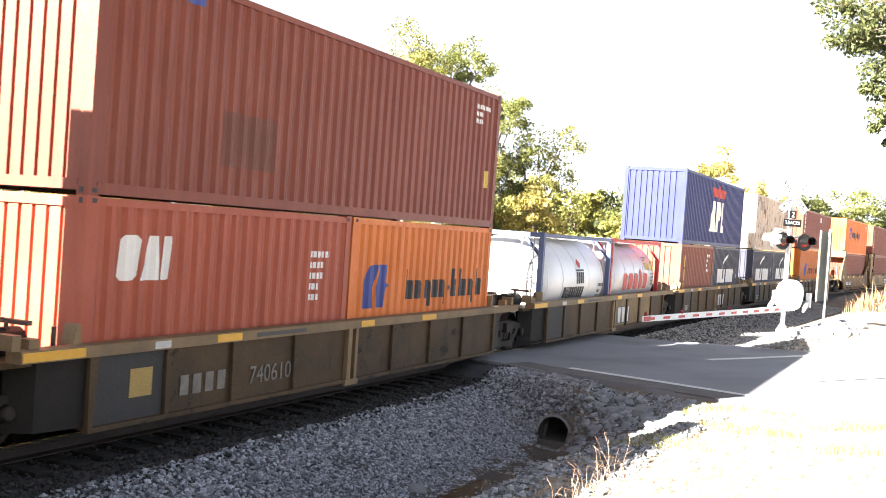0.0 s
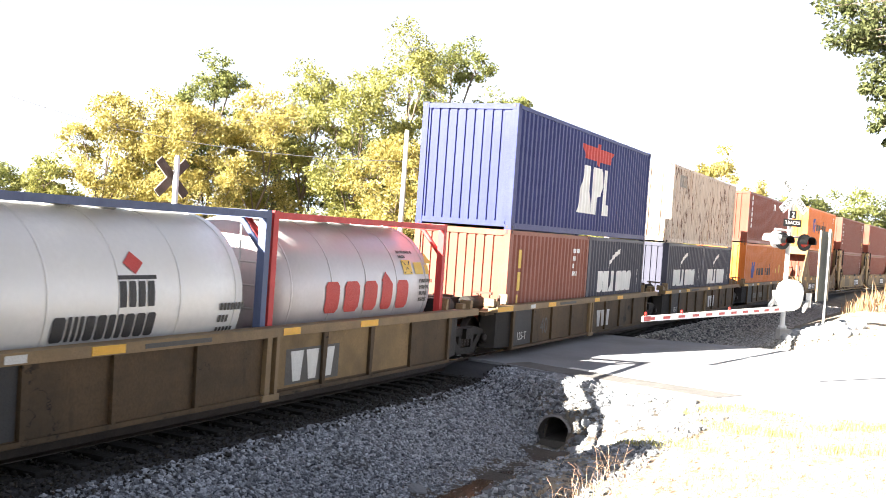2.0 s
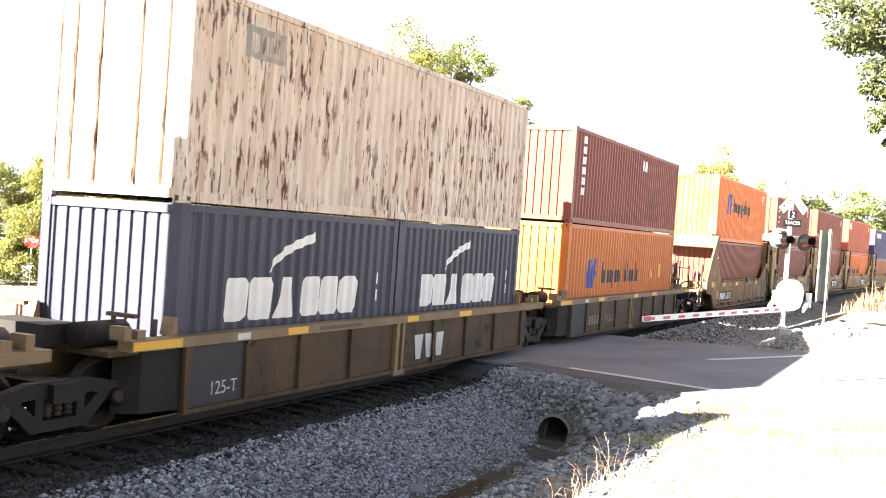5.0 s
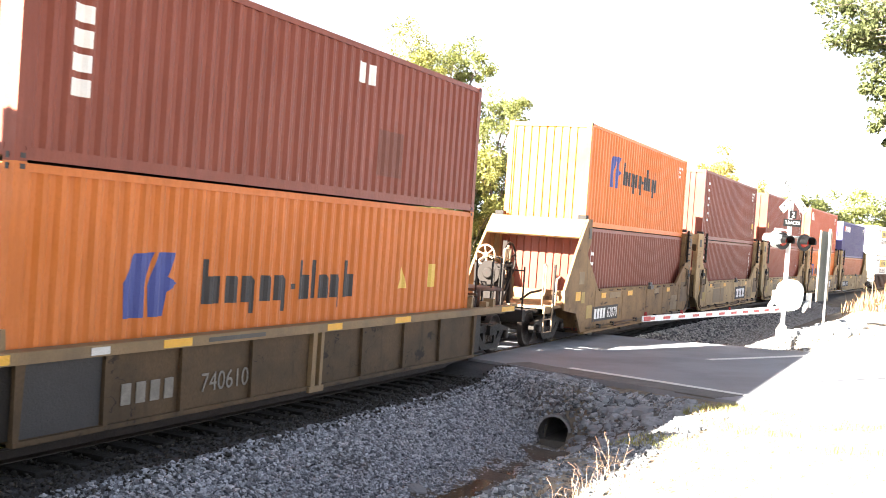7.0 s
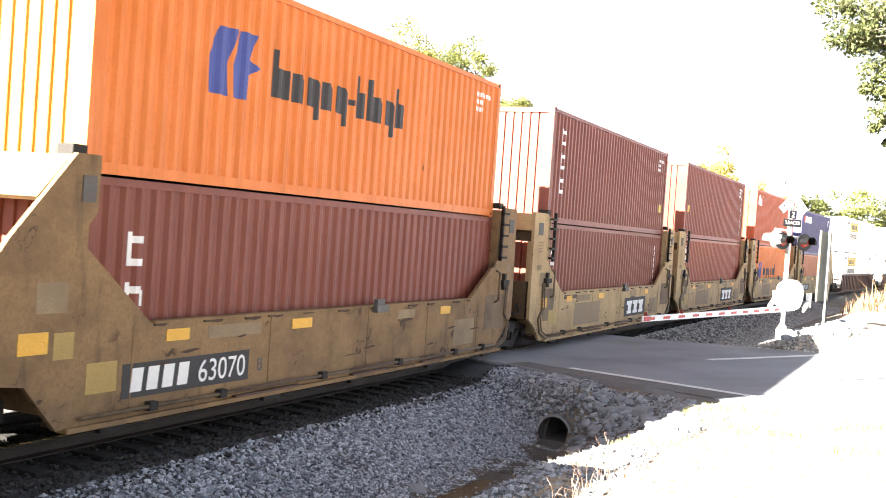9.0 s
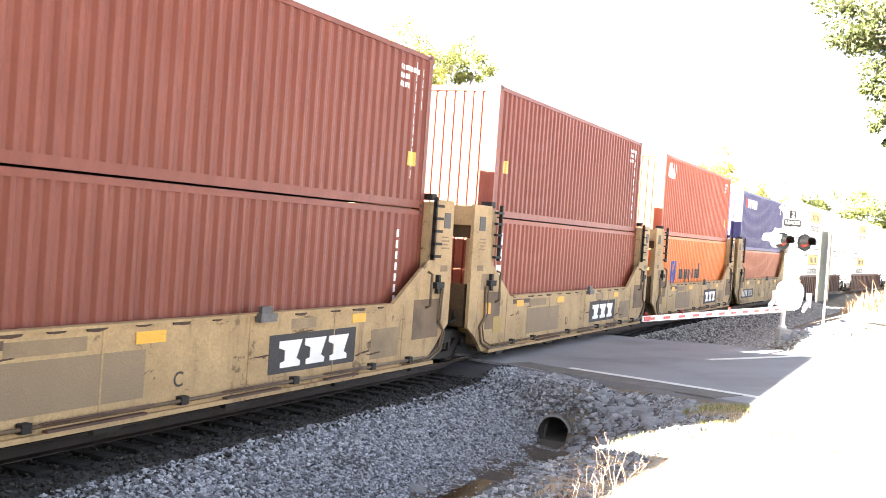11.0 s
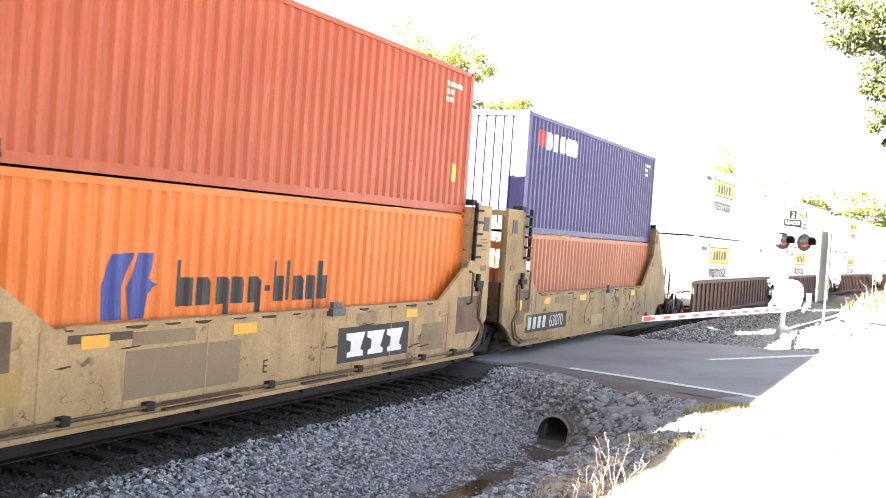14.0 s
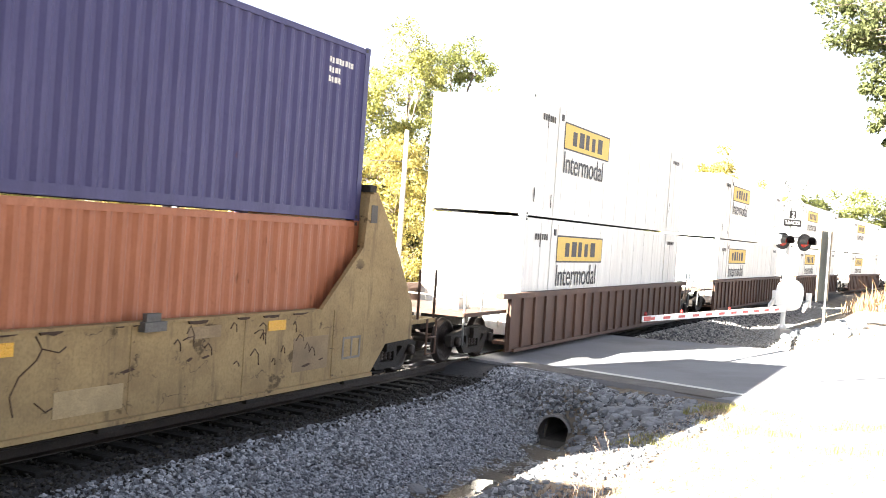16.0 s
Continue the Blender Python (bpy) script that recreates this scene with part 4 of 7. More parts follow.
def high_well_car(label, left_end=False, right_end=False, numbered=False):
    """One unit of the tall-ended well car: plate sides that rise to columns at both ends."""
    TAN = CARBUFF if left_end else CAROLIVE if right_end else CARTAN
    root = thing("stack_car", label, "railway wagon", "tall-ended well cars of the train")
    if left_end:
        left = [(-6.50, 0.26), (-7.00, 0.80), (-8.00, 0.92), (-8.05, 1.42), (-7.30, 2.40), (-6.42, 3.36), (-6.06, 3.36), (-6.06, 2.72), (-6.32, 2.40), (-5.05, 1.40)]
    else:
        left = [(-6.65, 0.26), (-7.10, 0.62), (-7.46, 0.80), (-7.50, 3.36), (-6.57, 3.36), (-6.50, 2.25), (-5.15, 1.40)]
    if right_end:
        right = [(4.75, 1.40), (5.95, 2.40), (6.06, 3.30), (6.36, 3.30), (6.90, 2.75), (7.90, 1.38), (7.95, 0.75), (6.95, 0.72), (6.45, 0.26)]
    else:
        right = [(4.71, 1.40), (6.23, 2.30), (6.30, 3.36), (7.03, 3.36), (7.11, 1.70), (7.11, 0.95), (6.85, 0.78), (6.55, 0.52), (6.14, 0.26)]
    out = left + right
    for sy in (-1, 1):
        bm = bmesh.new()
        y0, y1 = sorted((sy * 1.36, sy * 1.43))
        slab(bm, out, y0, y1)
        part("side_plate", bm, TAN, root)
        a, b = sorted((sy * 1.43, sy * 1.47))
        boxed("top_flange", [(-5.0, 4.7, *sorted((sy * 1.30, sy * 1.455)), 1.385, 1.42)], TAN, root)
        boxed("bottom_flange", [(-6.4, 6.4, *sorted((sy * 1.34, sy * 1.50)), 0.22, 0.28)], TAN, root)
        for a, b in ((-3.4, -1.6), (-0.2, 1.3), (2.4, 3.6))[:0 if right_end else 3]:
            bm = bmesh.new()
            rod(bm, (a, sy * 1.53, 0.40), (b, sy * 1.53, 0.40), 0.018, 6)
            rod(bm, (a, sy * 1.53, 0.40), (a, sy * 1.44, 0.36), 0.016, 6)
            rod(bm, (b, sy * 1.53, 0.40), (b, sy * 1.44, 0.36), 0.016, 6)
            box(bm, a + 0.1, b - 0.1, *sorted((sy * 1.44, sy * 1.52)), 0.28, 0.31)
            part("grab_rail", bm, CARBROWN, root)
        for sx in (-1, 1):
            sloped = (sx < 0 and left_end) or (sx > 0 and right_end)
            xo = 6.30 if sloped else 7.30 if sx < 0 else 6.95
            bm = bmesh.new()
            box(bm, *sorted((sx * 6.12, sx * xo)), *sorted((sy * 1.20, sy * 1.36)), 1.2, 3.30)
            part("end_column", bm, TAN, root)
            bm = bmesh.new()
            box(bm, *sorted((sx * (6.12 if sloped else 6.90 if sx < 0 else 6.62), sx * (6.33 if sloped else 7.20 if sx < 0 else 6.90))), *sorted((sy * 1.43, sy * 1.442)), 2.82, 3.12)
            part("placard_holder", bm, MARKGREY, root)
            if not sloped:
                bm = bmesh.new()
                for k in range(5):
                    z = 2.25 + k * 0.24
                    box(bm, *sorted((sx * 6.10, sx * 6.40)), *sorted((sy * 1.43, sy * 1.52)), z, z + 0.05)
                box(bm, *sorted((sx * 6.10, sx * 6.16)), *sorted((sy * 1.43, sy * 1.50)), 2.2, 3.4)
                part("ladder", bm, STEELDK, root)
                bm = bmesh.new()
                pts = [(6.7, 1.65), (6.65, 1.0), (6.9, 0.8), (6.75, 0.45), (6.3, 0.30), (5.2, 0.29)]
                tube(bm, [(sx * p[0], sy * 1.46, p[1]) for p in pts], 0.024)
                part("brake_pipe", bm, PIPETAN, root)
                piped("brake_pipe", [(sx * (p[0] - 0.10), sy * 1.475, p[1] + 0.05) for p in pts], 0.018, PIPETAN, root)
                piped("grab_loop", [(sx * 6.06, sy * 1.43, 1.98), (sx * 6.06, sy * 1.52, 1.94), (sx * 6.06, sy * 1.52, 1.34), (sx * 6.06, sy * 1.43, 1.30)], 0.028, PIPETAN, root)
                boxed("valve", [(*sorted((sx * 6.28, sx * 6.62)), *sorted((sy * 1.43, sy * 1.53)), 1.66, 1.78)], STEELDK, root)
                boxed("valve", [(*sorted((sx * 6.40, sx * 6.50)), *sorted((sy * 1.43, sy * 1.50)), 1.56, 1.92)], STEELDK, root)
                out_ = 0.30 if sx < 0 else 0.04
                for k in range(4):
                    boxed("stencil_line", [(*sorted((sx * (6.52 + out_), sx * (6.88 + out_ - 0.06 * (k % 2)))), *sorted((sy * 1.43, sy * 1.433)), 2.42 + 0.07 * k, 2.45 + 0.07 * k)], FADETAN, root)
                boxed("lower_placard", [(*sorted((sx * (6.56 + out_), sx * (6.86 + out_))), *sorted((sy * 1.43, sy * 1.437)), 1.98, 2.10)], FADETAN, root)
            boxed("twist_lock", [(*sorted((sx * 6.20, sx * 6.42)), *sorted((sy * 1.10, sy * 1.34)), 3.34, 3.46)], STEELDK, root)
    for sx in (-1, 1):
        sloped = (sx < 0 and left_end) or (sx > 0 and right_end)
        boxed("end_bulkhead", [(*sorted((sx * 6.22, sx * 6.30)), -1.22, 1.22, 0.35, 1.25)], TAN, root)
        if sloped:
            bm = bmesh.new()
            slab(bm, [(sx * 6.30, 2.86), (sx * 6.30, 3.34), (sx * 6.44, 3.34), (sx * 6.92, 2.84), (sx * 6.86, 2.80)], -1.36, 1.36)
            part("roof_plate", bm, TAN, root)
            if sx < 0:
                brake_end(root, TAN)
                continue
            far = 9.30
            boxed("end_deck", [(6.30, far, -1.30, 1.30, 0.98, 1.06)], TAN, root)
            boxed("draft_sill", [(6.3, far - 0.1, -0.3, 0.3, 0.66, 0.98)], STEELDK, root)
            for k in range(9):
                u = far - 1.9 + k * 0.21
                boxed("tread_bar", [(u, u + 0.06, -1.2, 1.2, 1.06, 1.075)], TAN, root)
            for sy in (-1, 1):
                for u in (far - 0.1, 8.5):
                    bm = bmesh.new()
                    rod(bm, (u, sy * 1.26, 1.06), (u, sy * 1.26, 2.0), 0.028, 6)
                    part("grab_post", bm, CARBROWN, root)
                side_ladder(root, 8.8, 9.2, sy * 1.33, 0.38, 1.06, CARBROWN)
            truck(root, 7.75)
            coupler(root, 10.2, 1)
        else:
            xo = 7.46 if sx < 0 else 7.04
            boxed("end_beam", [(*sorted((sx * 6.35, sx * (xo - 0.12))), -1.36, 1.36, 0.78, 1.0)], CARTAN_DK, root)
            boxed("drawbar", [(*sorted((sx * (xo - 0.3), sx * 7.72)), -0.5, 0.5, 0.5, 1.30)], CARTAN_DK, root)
            # Cross bulkhead in the darker tan: the shade on it is in the paint.
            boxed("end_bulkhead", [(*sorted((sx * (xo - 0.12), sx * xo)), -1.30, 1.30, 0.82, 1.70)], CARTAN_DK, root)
            boxed("top_beam", [(*sorted((sx * (xo - 0.14), sx * xo)), -1.34, 1.34, 3.20 if right_end else 2.92, 3.32)], TAN, root)
            if not right_end:
                # Dark strip that paints the shade beneath the beam; no separate lip exists.
                boxed("top_beam_shade", [(*sorted((sx * (xo - 0.30), sx * (xo - 0.14))), -1.34, 1.34, 2.66, 2.94)], CARTAN_DK, root)
            bm = bmesh.new()
            tube(bm, [(sx * (xo + 0.02), -1.1, 1.15), (sx * (xo + 0.12), -1.2, 0.95), (sx * (xo + 0.3), -1.15, 0.90), (sx * 7.72, -1.05, 1.0)], 0.035)
            part("air_hose", bm, STEELDK, root)
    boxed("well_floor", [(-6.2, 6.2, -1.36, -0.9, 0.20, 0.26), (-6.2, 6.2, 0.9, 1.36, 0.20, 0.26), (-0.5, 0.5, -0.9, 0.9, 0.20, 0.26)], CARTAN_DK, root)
    if not left_end:
        truck(root, -7.82)
    rust = surface("bare_rust_scuff", (0.075, 0.042, 0.026), 0.85, 0, 0.4, 9, 40, 0.004)
    if right_end:
        # a riveted pale patch and dark wandering paint cracks
        boxed("pale_patch", [(-0.75, 0.35, -1.440, -1.430, 0.40, 0.70)], surface("pale_buff_patch", (0.42, 0.32, 0.18), 0.8, 0, 0.2, 3), root)
        rc = random.Random(17)
        curves = [[(-1.05, 1.34), (-0.95, 1.20), (-1.02, 1.08), (-1.25, 0.92), (-1.36, 0.72), (-1.30, 0.50)], [(-0.95, 1.20), (-0.70, 1.14), (-0.60, 1.20)], [(-1.02, 0.62), (-0.85, 0.50), (-0.60, 0.58), (-0.40, 0.52)]]
        for k in range(16):
            x, z, w = rc.uniform(1.2, 4.6), rc.uniform(0.62, 1.26), rc.uniform(0.08, 0.22)
            curves.append([(x, z), (x + w * 0.5, z + rc.uniform(0.02, 0.10)), (x + w, z + rc.uniform(-0.02, 0.06)), (x + w * 1.1, z - rc.uniform(0.02, 0.15))])
        for c in curves:
            piped("paint_crack", [(x, -1.431, z) for x, z in c], 0.010, rust, root, n=4)
    else:
        bm = bmesh.new()
        rod(bm, (-6.2, -1.49, 0.37), (6.1, -1.49, 0.37), 0.026, 8)
        part("train_pipe", bm, PIPETAN, root)
        for x in (-5.0, -3.6, -1.0, 1.6, 4.0, 5.4):
            boxed("pipe_bracket", [(x - 0.07, x + 0.07, -1.53, -1.43, 0.32, 0.43)], STEELDK, root)
    for x in (-5.6, -2.3, 0.2, 3.1, 5.8):
        boxed("under_bracket", [(x - 0.22, x + 0.22, -1.44, -1.36, 0.14, 0.26)], STEELDK, root)
    if not left_end:
        boxed("grime_plate", [(-6.55, -5.75, -1.434, -1.430, 0.72, 1.52)], surface("grimy_column_paint", (0.20, 0.135, 0.08), 0.8, 0, 0.3, 2, 30, 0.01, (0.05, 0.035, 0.025), 0.6), root)
    if not right_end:
        boxed("grime_plate", [(5.55, 6.65, -1.434, -1.430, 0.72, 1.46)], surface("grimy_column_paint", (0.20, 0.135, 0.08), 0.8, 0, 0.3, 2, 30, 0.01, (0.05, 0.035, 0.025), 0.6), root)
    if not (left_end or right_end):
        boxed("overpaint", [(-4.0, -1.7, -1.434, -1.430, 0.48, 1.08)], surface("grey_tan_overpaint_wide", (0.27, 0.20, 0.125), 0.8, 0, 0.12, 1.5), root)
        boxed("dark_strip", [(-4.95, -3.9, -1.4365, -1.430, 1.22, 1.32)], surface("brown_strip_paint", (0.11, 0.075, 0.05), 0.8), root)
    # painted panels
    reflect(root, [(-4.75, -4.30), (-1.9, -1.35), (3.3, 3.75)], -1.436, 1.15, 1.30)
    over = surface("grey_tan_overpaint", (0.30, 0.22, 0.13), 0.8, 0, 0.25, 2, 30, 0.01, (0.12, 0.08, 0.05), 0.5)
    for a, b, c, d in ((-3.9, -2.7, 1.13, 1.30), (-6.9, -6.45, 1.58, 1.92), (1.5, 2.2, 1.14, 1.30), (4.0, 5.0, 0.48, 1.0)):
        boxed("overpaint", [(a, b, -1.434, -1.430, c, d)], over, root)
    for x in (-5.35, -2.45, 0.45, 2.75, 5.15):
        boxed("weld_seam", [(x - 0.012, x + 0.012, -1.439, -1.430, 0.29, 1.38)], TAN, root)
    yx, yz = (-7.12, 1.14) if left_end else (-6.7, 1.05)
    boxed("yellow_panel", [(yx, yx + 0.42, -1.436, -1.430, yz, yz + 0.24)], BRIGHT, root, "yellow warning panel")
    if left_end:
        boxed("olive_panel", [(-6.62, -6.32, -1.436, -1.430, 1.06, 1.36)], surface("olive_panel_paint", (0.42, 0.29, 0.09), 0.7), root)
    boxed("olive_panel", [(-6.1, -5.6, -1.436, -1.430, 0.62, 0.98)], surface("olive_panel_paint", (0.42, 0.29, 0.09), 0.7), root)
    rr = random.Random(91 + int(left_end) + 2 * int(right_end))
    x = -5.0
    while x < 4.6:
        w = rr.uniform(0.08, 0.42)
        h = rr.uniform(0.015, 0.05)
        bm = bmesh.new()
        slab(bm, [(x, 1.384), (x + w, 1.384), (x + w * 0.94, 1.384 - h * rr.uniform(0.3, 1)), (x + w * 0.6, 1.384 - h), (x + w * 0.3, 1.384 - h * rr.uniform(0.4, 1)), (x + w * 0.05, 1.384 - h * 0.7)], -1.4575, -1.43)
        part("rust_scuff", bm, rust, root)
        x += w + rr.uniform(0.15, 0.9)
    for k in range(9):
        x, z, w = rr.uniform(-5.2, 4.8), rr.uniform(0.45, 1.25), rr.uniform(0.12, 0.6)
        y = 0.014 * rr.uniform(0.6, 1.6)
        bm = bmesh.new()
        slab(bm, [(x, z), (x + w * 0.35, z - y), (x + w, z + y * 0.6), (x + w * 0.8, z + y * 1.7), (x + w * 0.4, z + y)], -1.4375, -1.430)
        part("rust_scuff", bm, rust, root)
    boxed("jack_pad", [(0.55, 0.95, -1.54, -1.43, 1.30, 1.42), (0.62, 0.88, -1.50, -1.43, 1.42, 1.52)], surface("scuffed_steel", (0.13, 0.125, 0.12), 0.6, 0.3, 0.3, 8), root)
    return root


def ribbed_well_car(label):
    """A stand-alone well car for 53-foot boxes: brown ribbed sides and end decks."""
    root = thing("ribbed_well_car", label, "railway wagon", "brown ribbed well cars")
    for sy in (-1, 1):
        boxed("side_plate", [(-9.0, 8.6, *sorted((sy * 1.36, sy * 1.40)), 0.12, 1.40)], CARBROWN, root)
        boxed("top_chord", [(-9.5, 9.1, *sorted((sy * 1.28, sy * 1.48)), 1.34, 1.46)], CARBROWN, root)
        boxed("bottom_chord", [(-8.6, 8.2, *sorted((sy * 1.36, sy * 1.46)), 0.10, 0.18)], CARBROWN, root)
        k = -8.9
        while k < 8.6:
            bm = bmesh.new()
            y0, y1 = sorted((sy * 1.40, sy * 1.46))
            slab(bm, [(k - 0.04, 0.15), (k + 0.04, 0.15), (k + 0.07, 1.36), (k - 0.07, 1.36)], y0, y1)
            part("rib", bm, CARBROWN, root)
            k += 0.79
    for sx in (-1, 1):
        boxed("end_deck", [(*sorted((sx * 8.7, sx * 11.1)), -1.3, 1.3, 1.0, 1.08)], CARBROWN, root)
        boxed("draft_sill", [(*sorted((sx * 8.7, sx * 11.2)), -0.3, 0.3, 0.66, 1.0)], STEELDK, root)
        bm = bmesh.new()
        for sy in (-1, 1):
            rod(bm, (sx * 11.0, sy * 1.2, 0.4), (sx * 11.0, sy * 1.2, 2.0), 0.025, 6)
            rod(bm, (sx * 10.2, sy * 1.25, 1.05), (sx * 10.2, sy * 1.25, 2.0), 0.025, 6)
        rod(bm, (sx * 11.0, -1.2, 1.4), (sx * 11.0, 1.2, 1.4), 0.022, 6)
        part("handrail", bm, GALV, root)
        boxed("brake_cylinder", [(*sorted((sx * 9.6, sx * 10.2)), -0.7, -0.2, 1.08, 1.5)], GALV, root)
        truck(root, sx * 10.1)
        coupler(root, sx * 11.75, sx)
    boxed("well_floor", [(-8.6, 8.2, -1.36, -0.9, 0.24, 0.32), (-8.6, 8.2, 0.9, 1.36, 0.24, 0.32)], CARBROWN, root)
    return root


# ------------------------------------------------------------------ the consist
def load(car, c):
    KEYED.append((car, c, None))


def stow(box_, c, dx, z):
    KEYED.append((box_, c, pose(dx, 0, z)))


def id_lines(b, L, H):
    mark(b, small_lines(L / 2 - 1.25, H - 0.42, 3, 0.09, 0.75), MARKWHITE, "id_marking", "rows of small white marks")


C = dict(U0=-0.243, U1=15.356, U2=30.955, U3=46.554, U4=62.377, U5=78.21, V1=98.127, V2=113.883, V3=129.443, V4=145.097, V5=160.587,
         W1=182.40, W2=206.41, W3=230.20, W4=254.69, W5=278.7)
FLOOR = 0.31
TALL, STD, L40, L20 = 2.896, 2.591, 12.192, 6.058



def consist():
    # car ahead, whose shadow lies on the bank at the start
    u0 = low_well_car("grimy tan low well car with yellow sill")
    load(u0, C["U0"])
    stow(container("container", L40, STD, BROWN, "brown corrugated forty-foot container in a well car"), C["U0"], 0, FLOOR)
    stow(container("container", L40, TALL, BROWN2, "maroon corrugated forty-foot container on top of another"), C["U0"], 0, FLOOR + STD)

    # first unit: two short boxes under a long brown one
    u = low_well_car("grimy tan low well car with yellow sill, number stencilled in white", numbered=True)
    load(u, C["U1"])
    stencil(u, "740610", -2.95, 0.42, 0.36, -1.415, FADED, "number", "faded white car number")
    boxed("owner_mark", [(-4.45 + i * 0.26, -4.45 + i * 0.26 + 0.17, -1.415, -1.410, 0.42, 0.68) for i in range(4)], FADED, u)
    boxed("olive_panel", [(-5.4, -5.0, -1.418, -1.412, 0.5, 0.85)], surface("olive_panel_paint", (0.42, 0.29, 0.09), 0.7), u)
    a = container("container", L20, STD, CAIRED, "brick-red corrugated twenty-foot container with white block marks")
    mark(a, word(-2.43, 1.59, 0.56, [0.34, 0.36, 0.11], 0.05, 0.04, "bab"), MARKWHITE, "brand_mark", "white block lettering shapes")
    mark(a, small_lines(1.9, 1.9, 5, 0.10, 0.5), MARKWHITE, "id_marking")
    stow(a, C["U1"], -3.06, FLOOR)
    b = container("container", L20, STD, ORANGE, "orange corrugated twenty-foot container with blue emblem")
    liner_marks(b, -2.5, 1.14, 0.98, 1.62)
    stow(b, C["U1"], 3.06, FLOOR)
    c = container("container", L40, TALL, BROWN, "long brown corrugated container stacked on two short ones")
    mark(c, [bar(-3.6, 0.55, 1.25, 0.75)], surface("dark_brown_overpaint", (0.175, 0.060, 0.042), 0.7), "overpainted_patch")
    mark(c, [bar(5.45, 0.85, 0.22, 0.36)], MARKYELLOW, "warning_label")
    id_lines(c, L40, TALL)
    mark(c, [bar(-4.55, TALL - 0.32, 0.42, 0.24)], MARKBLUE, "blue_label")
    stow(c, C["U1"], 0, FLOOR + STD)

    # second unit: two tanks, nothing above
    u = low_well_car("grimy tan low well car carrying two tank containers", patch=True)
    load(u, C["U2"])
    for p, q in ((0.04, 1.28), (1.42, 2.80), (2.96, 4.34)):
        boxed("tan_panel", [(p, q, -1.408, -1.401, 0.26, 1.04)], surface("faded_tan_panel_paint", (0.24, 0.155, 0.062), 0.75, 0, 0.25, 1.5, 30, 0.01, (0.09, 0.06, 0.03), 0.7), u, "faded tan panel")
    boxed("dark_patch", [(0.30, 1.85, -1.410, -1.4085, 0.30, 0.84)], MARKGREY, u)
    owner_block(u, 0.42, 0.34)
    a = tank("tank_container", TANKSTEEL, FRAMEBLUE, "pale silver tank in a blue steel frame")
    tank_mark(a, word(-1.05, 0.88, 0.30, [0.20, 0.06, 0.06, 0.06, 0.15, 0.15, 0.12, 0.10, 0.16, 0.16, 0.16], 0.035), MARKBLACK, "brand_mark", "dark block lettering shapes")
    tank_mark(a, [bar(0.0 + i * 0.17, 1.26, 0.12, 0.32) for i in range(4)] + [bar(-0.02, 1.60, 0.70, 0.05)], MARKBLACK, "emblem")
    tank_mark(a, [[(0.12, 1.80), (0.30, 1.66), (0.48, 1.80), (0.30, 1.94)]], MARKRED, "emblem")
    tank_mark(a, small_lines(2.0, 1.15, 4, 0.10, 0.55), MARKGREY, "id_marking")
    stow(a, C["U2"], -3.06, FLOOR)
    b = tank("tank_container", TANKGREY, FRAMERED, "grey tank in a red steel frame")
    tank_mark(b, word(-1.35, 0.98, 0.52, [0.44, 0.50, 0.46, 0.40, 0.46], 0.17), MARKRED, "brand_mark", "red block lettering shapes")
    tank_mark(b, [bar(1.45, 1.60, 0.36, 0.26), bar(1.92, 1.60, 0.34, 0.22), bar(2.36, 1.60, 0.15, 0.18), [(2.42, 1.80), (2.70, 1.80), (2.54, 2.02)]], MARKYELLOW, "yellow_label", "yellow warning label")
    tank_mark(b, [[(1.48, 1.62), (1.52, 1.62), (1.79, 1.84), (1.75, 1.84)], [(1.75, 1.62), (1.79, 1.62), (1.52, 1.84), (1.48, 1.84)]], MARKBLACK, "label_cross")
    tank_mark(b, small_lines(2.05, 1.44, 4, 0.07, 0.55), MARKGREY, "id_marking")
    tank_mark(b, small_lines(1.40, 1.98, 2, 0.05, 0.62), MARKGREY, "id_marking")
    tank_mark(b, [[(0.55, 1.50), (0.72, 1.34), (0.89, 1.50), (0.72, 1.66)]], MARKRED, "emblem")
    stow(b, C["U2"], 3.06, FLOOR)

    # third unit
    u = low_well_car("grimy tan low well car with grey end panels")
    load(u, C["U3"])
    owner_block(u, 0.55, 0.34)
    stencil(u, "125-T", -5.75, 0.36, 0.26, -1.418, GALV, "stencil", "small white stencil")
    stencil(u, "40", -4.15, 0.42, 0.55, -1.408, MARKGREY, "stencil", "worn dark stencil")
    a = container("container", L20, STD, DULLRED, "red-brown corrugated twenty-foot container with tall yellow marks")
    for i in range(4):
        z = 1.70 - i * 0.53
        shapes = [bar(-2.34, z, 0.24 if i < 2 else 0.12, 0.44)]
        mark(a, shapes, MARKYELLOW, "brand_mark", "yellow block shape")
    mark(a, small_lines(1.75, 2.1, 4, 0.12, 0.5), MARKWHITE, "id_marking")
    stow(a, C["U3"], -3.06, FLOOR)
    b = container("container", L20, STD, SLATE, "slate-grey corrugated twenty-foot container with white marks")
    swoosh_marks(b)
    stow(b, C["U3"], 3.06, FLOOR)
    c = container("container", L40, TALL, NAVY, "navy blue corrugated container with white and red marks on top")
    mark(c, word(-1.30, 0.62, 1.32, [1.22, 0.95, 0.72], 0.05, 0.06, "apl"), MARKWHITE, "brand_mark", "large white block shapes")
    mark(c, [[(-0.85, 2.12), (-1.12, 2.50), (1.85, 2.48), (1.55, 2.12), (0.60, 2.12), (0.42, 1.96), (0.25, 2.12)], bar(0.30, 2.495, 0.24, 0.12)], MARKRED, "emblem", "red winged shape")
    mark(c, [bar(5.2, 1.0 + i * 0.22, 0.07, 0.16) for i in range(7)], GALV, "id_marking")
    stow(c, C["U3"], 0, FLOOR + STD)

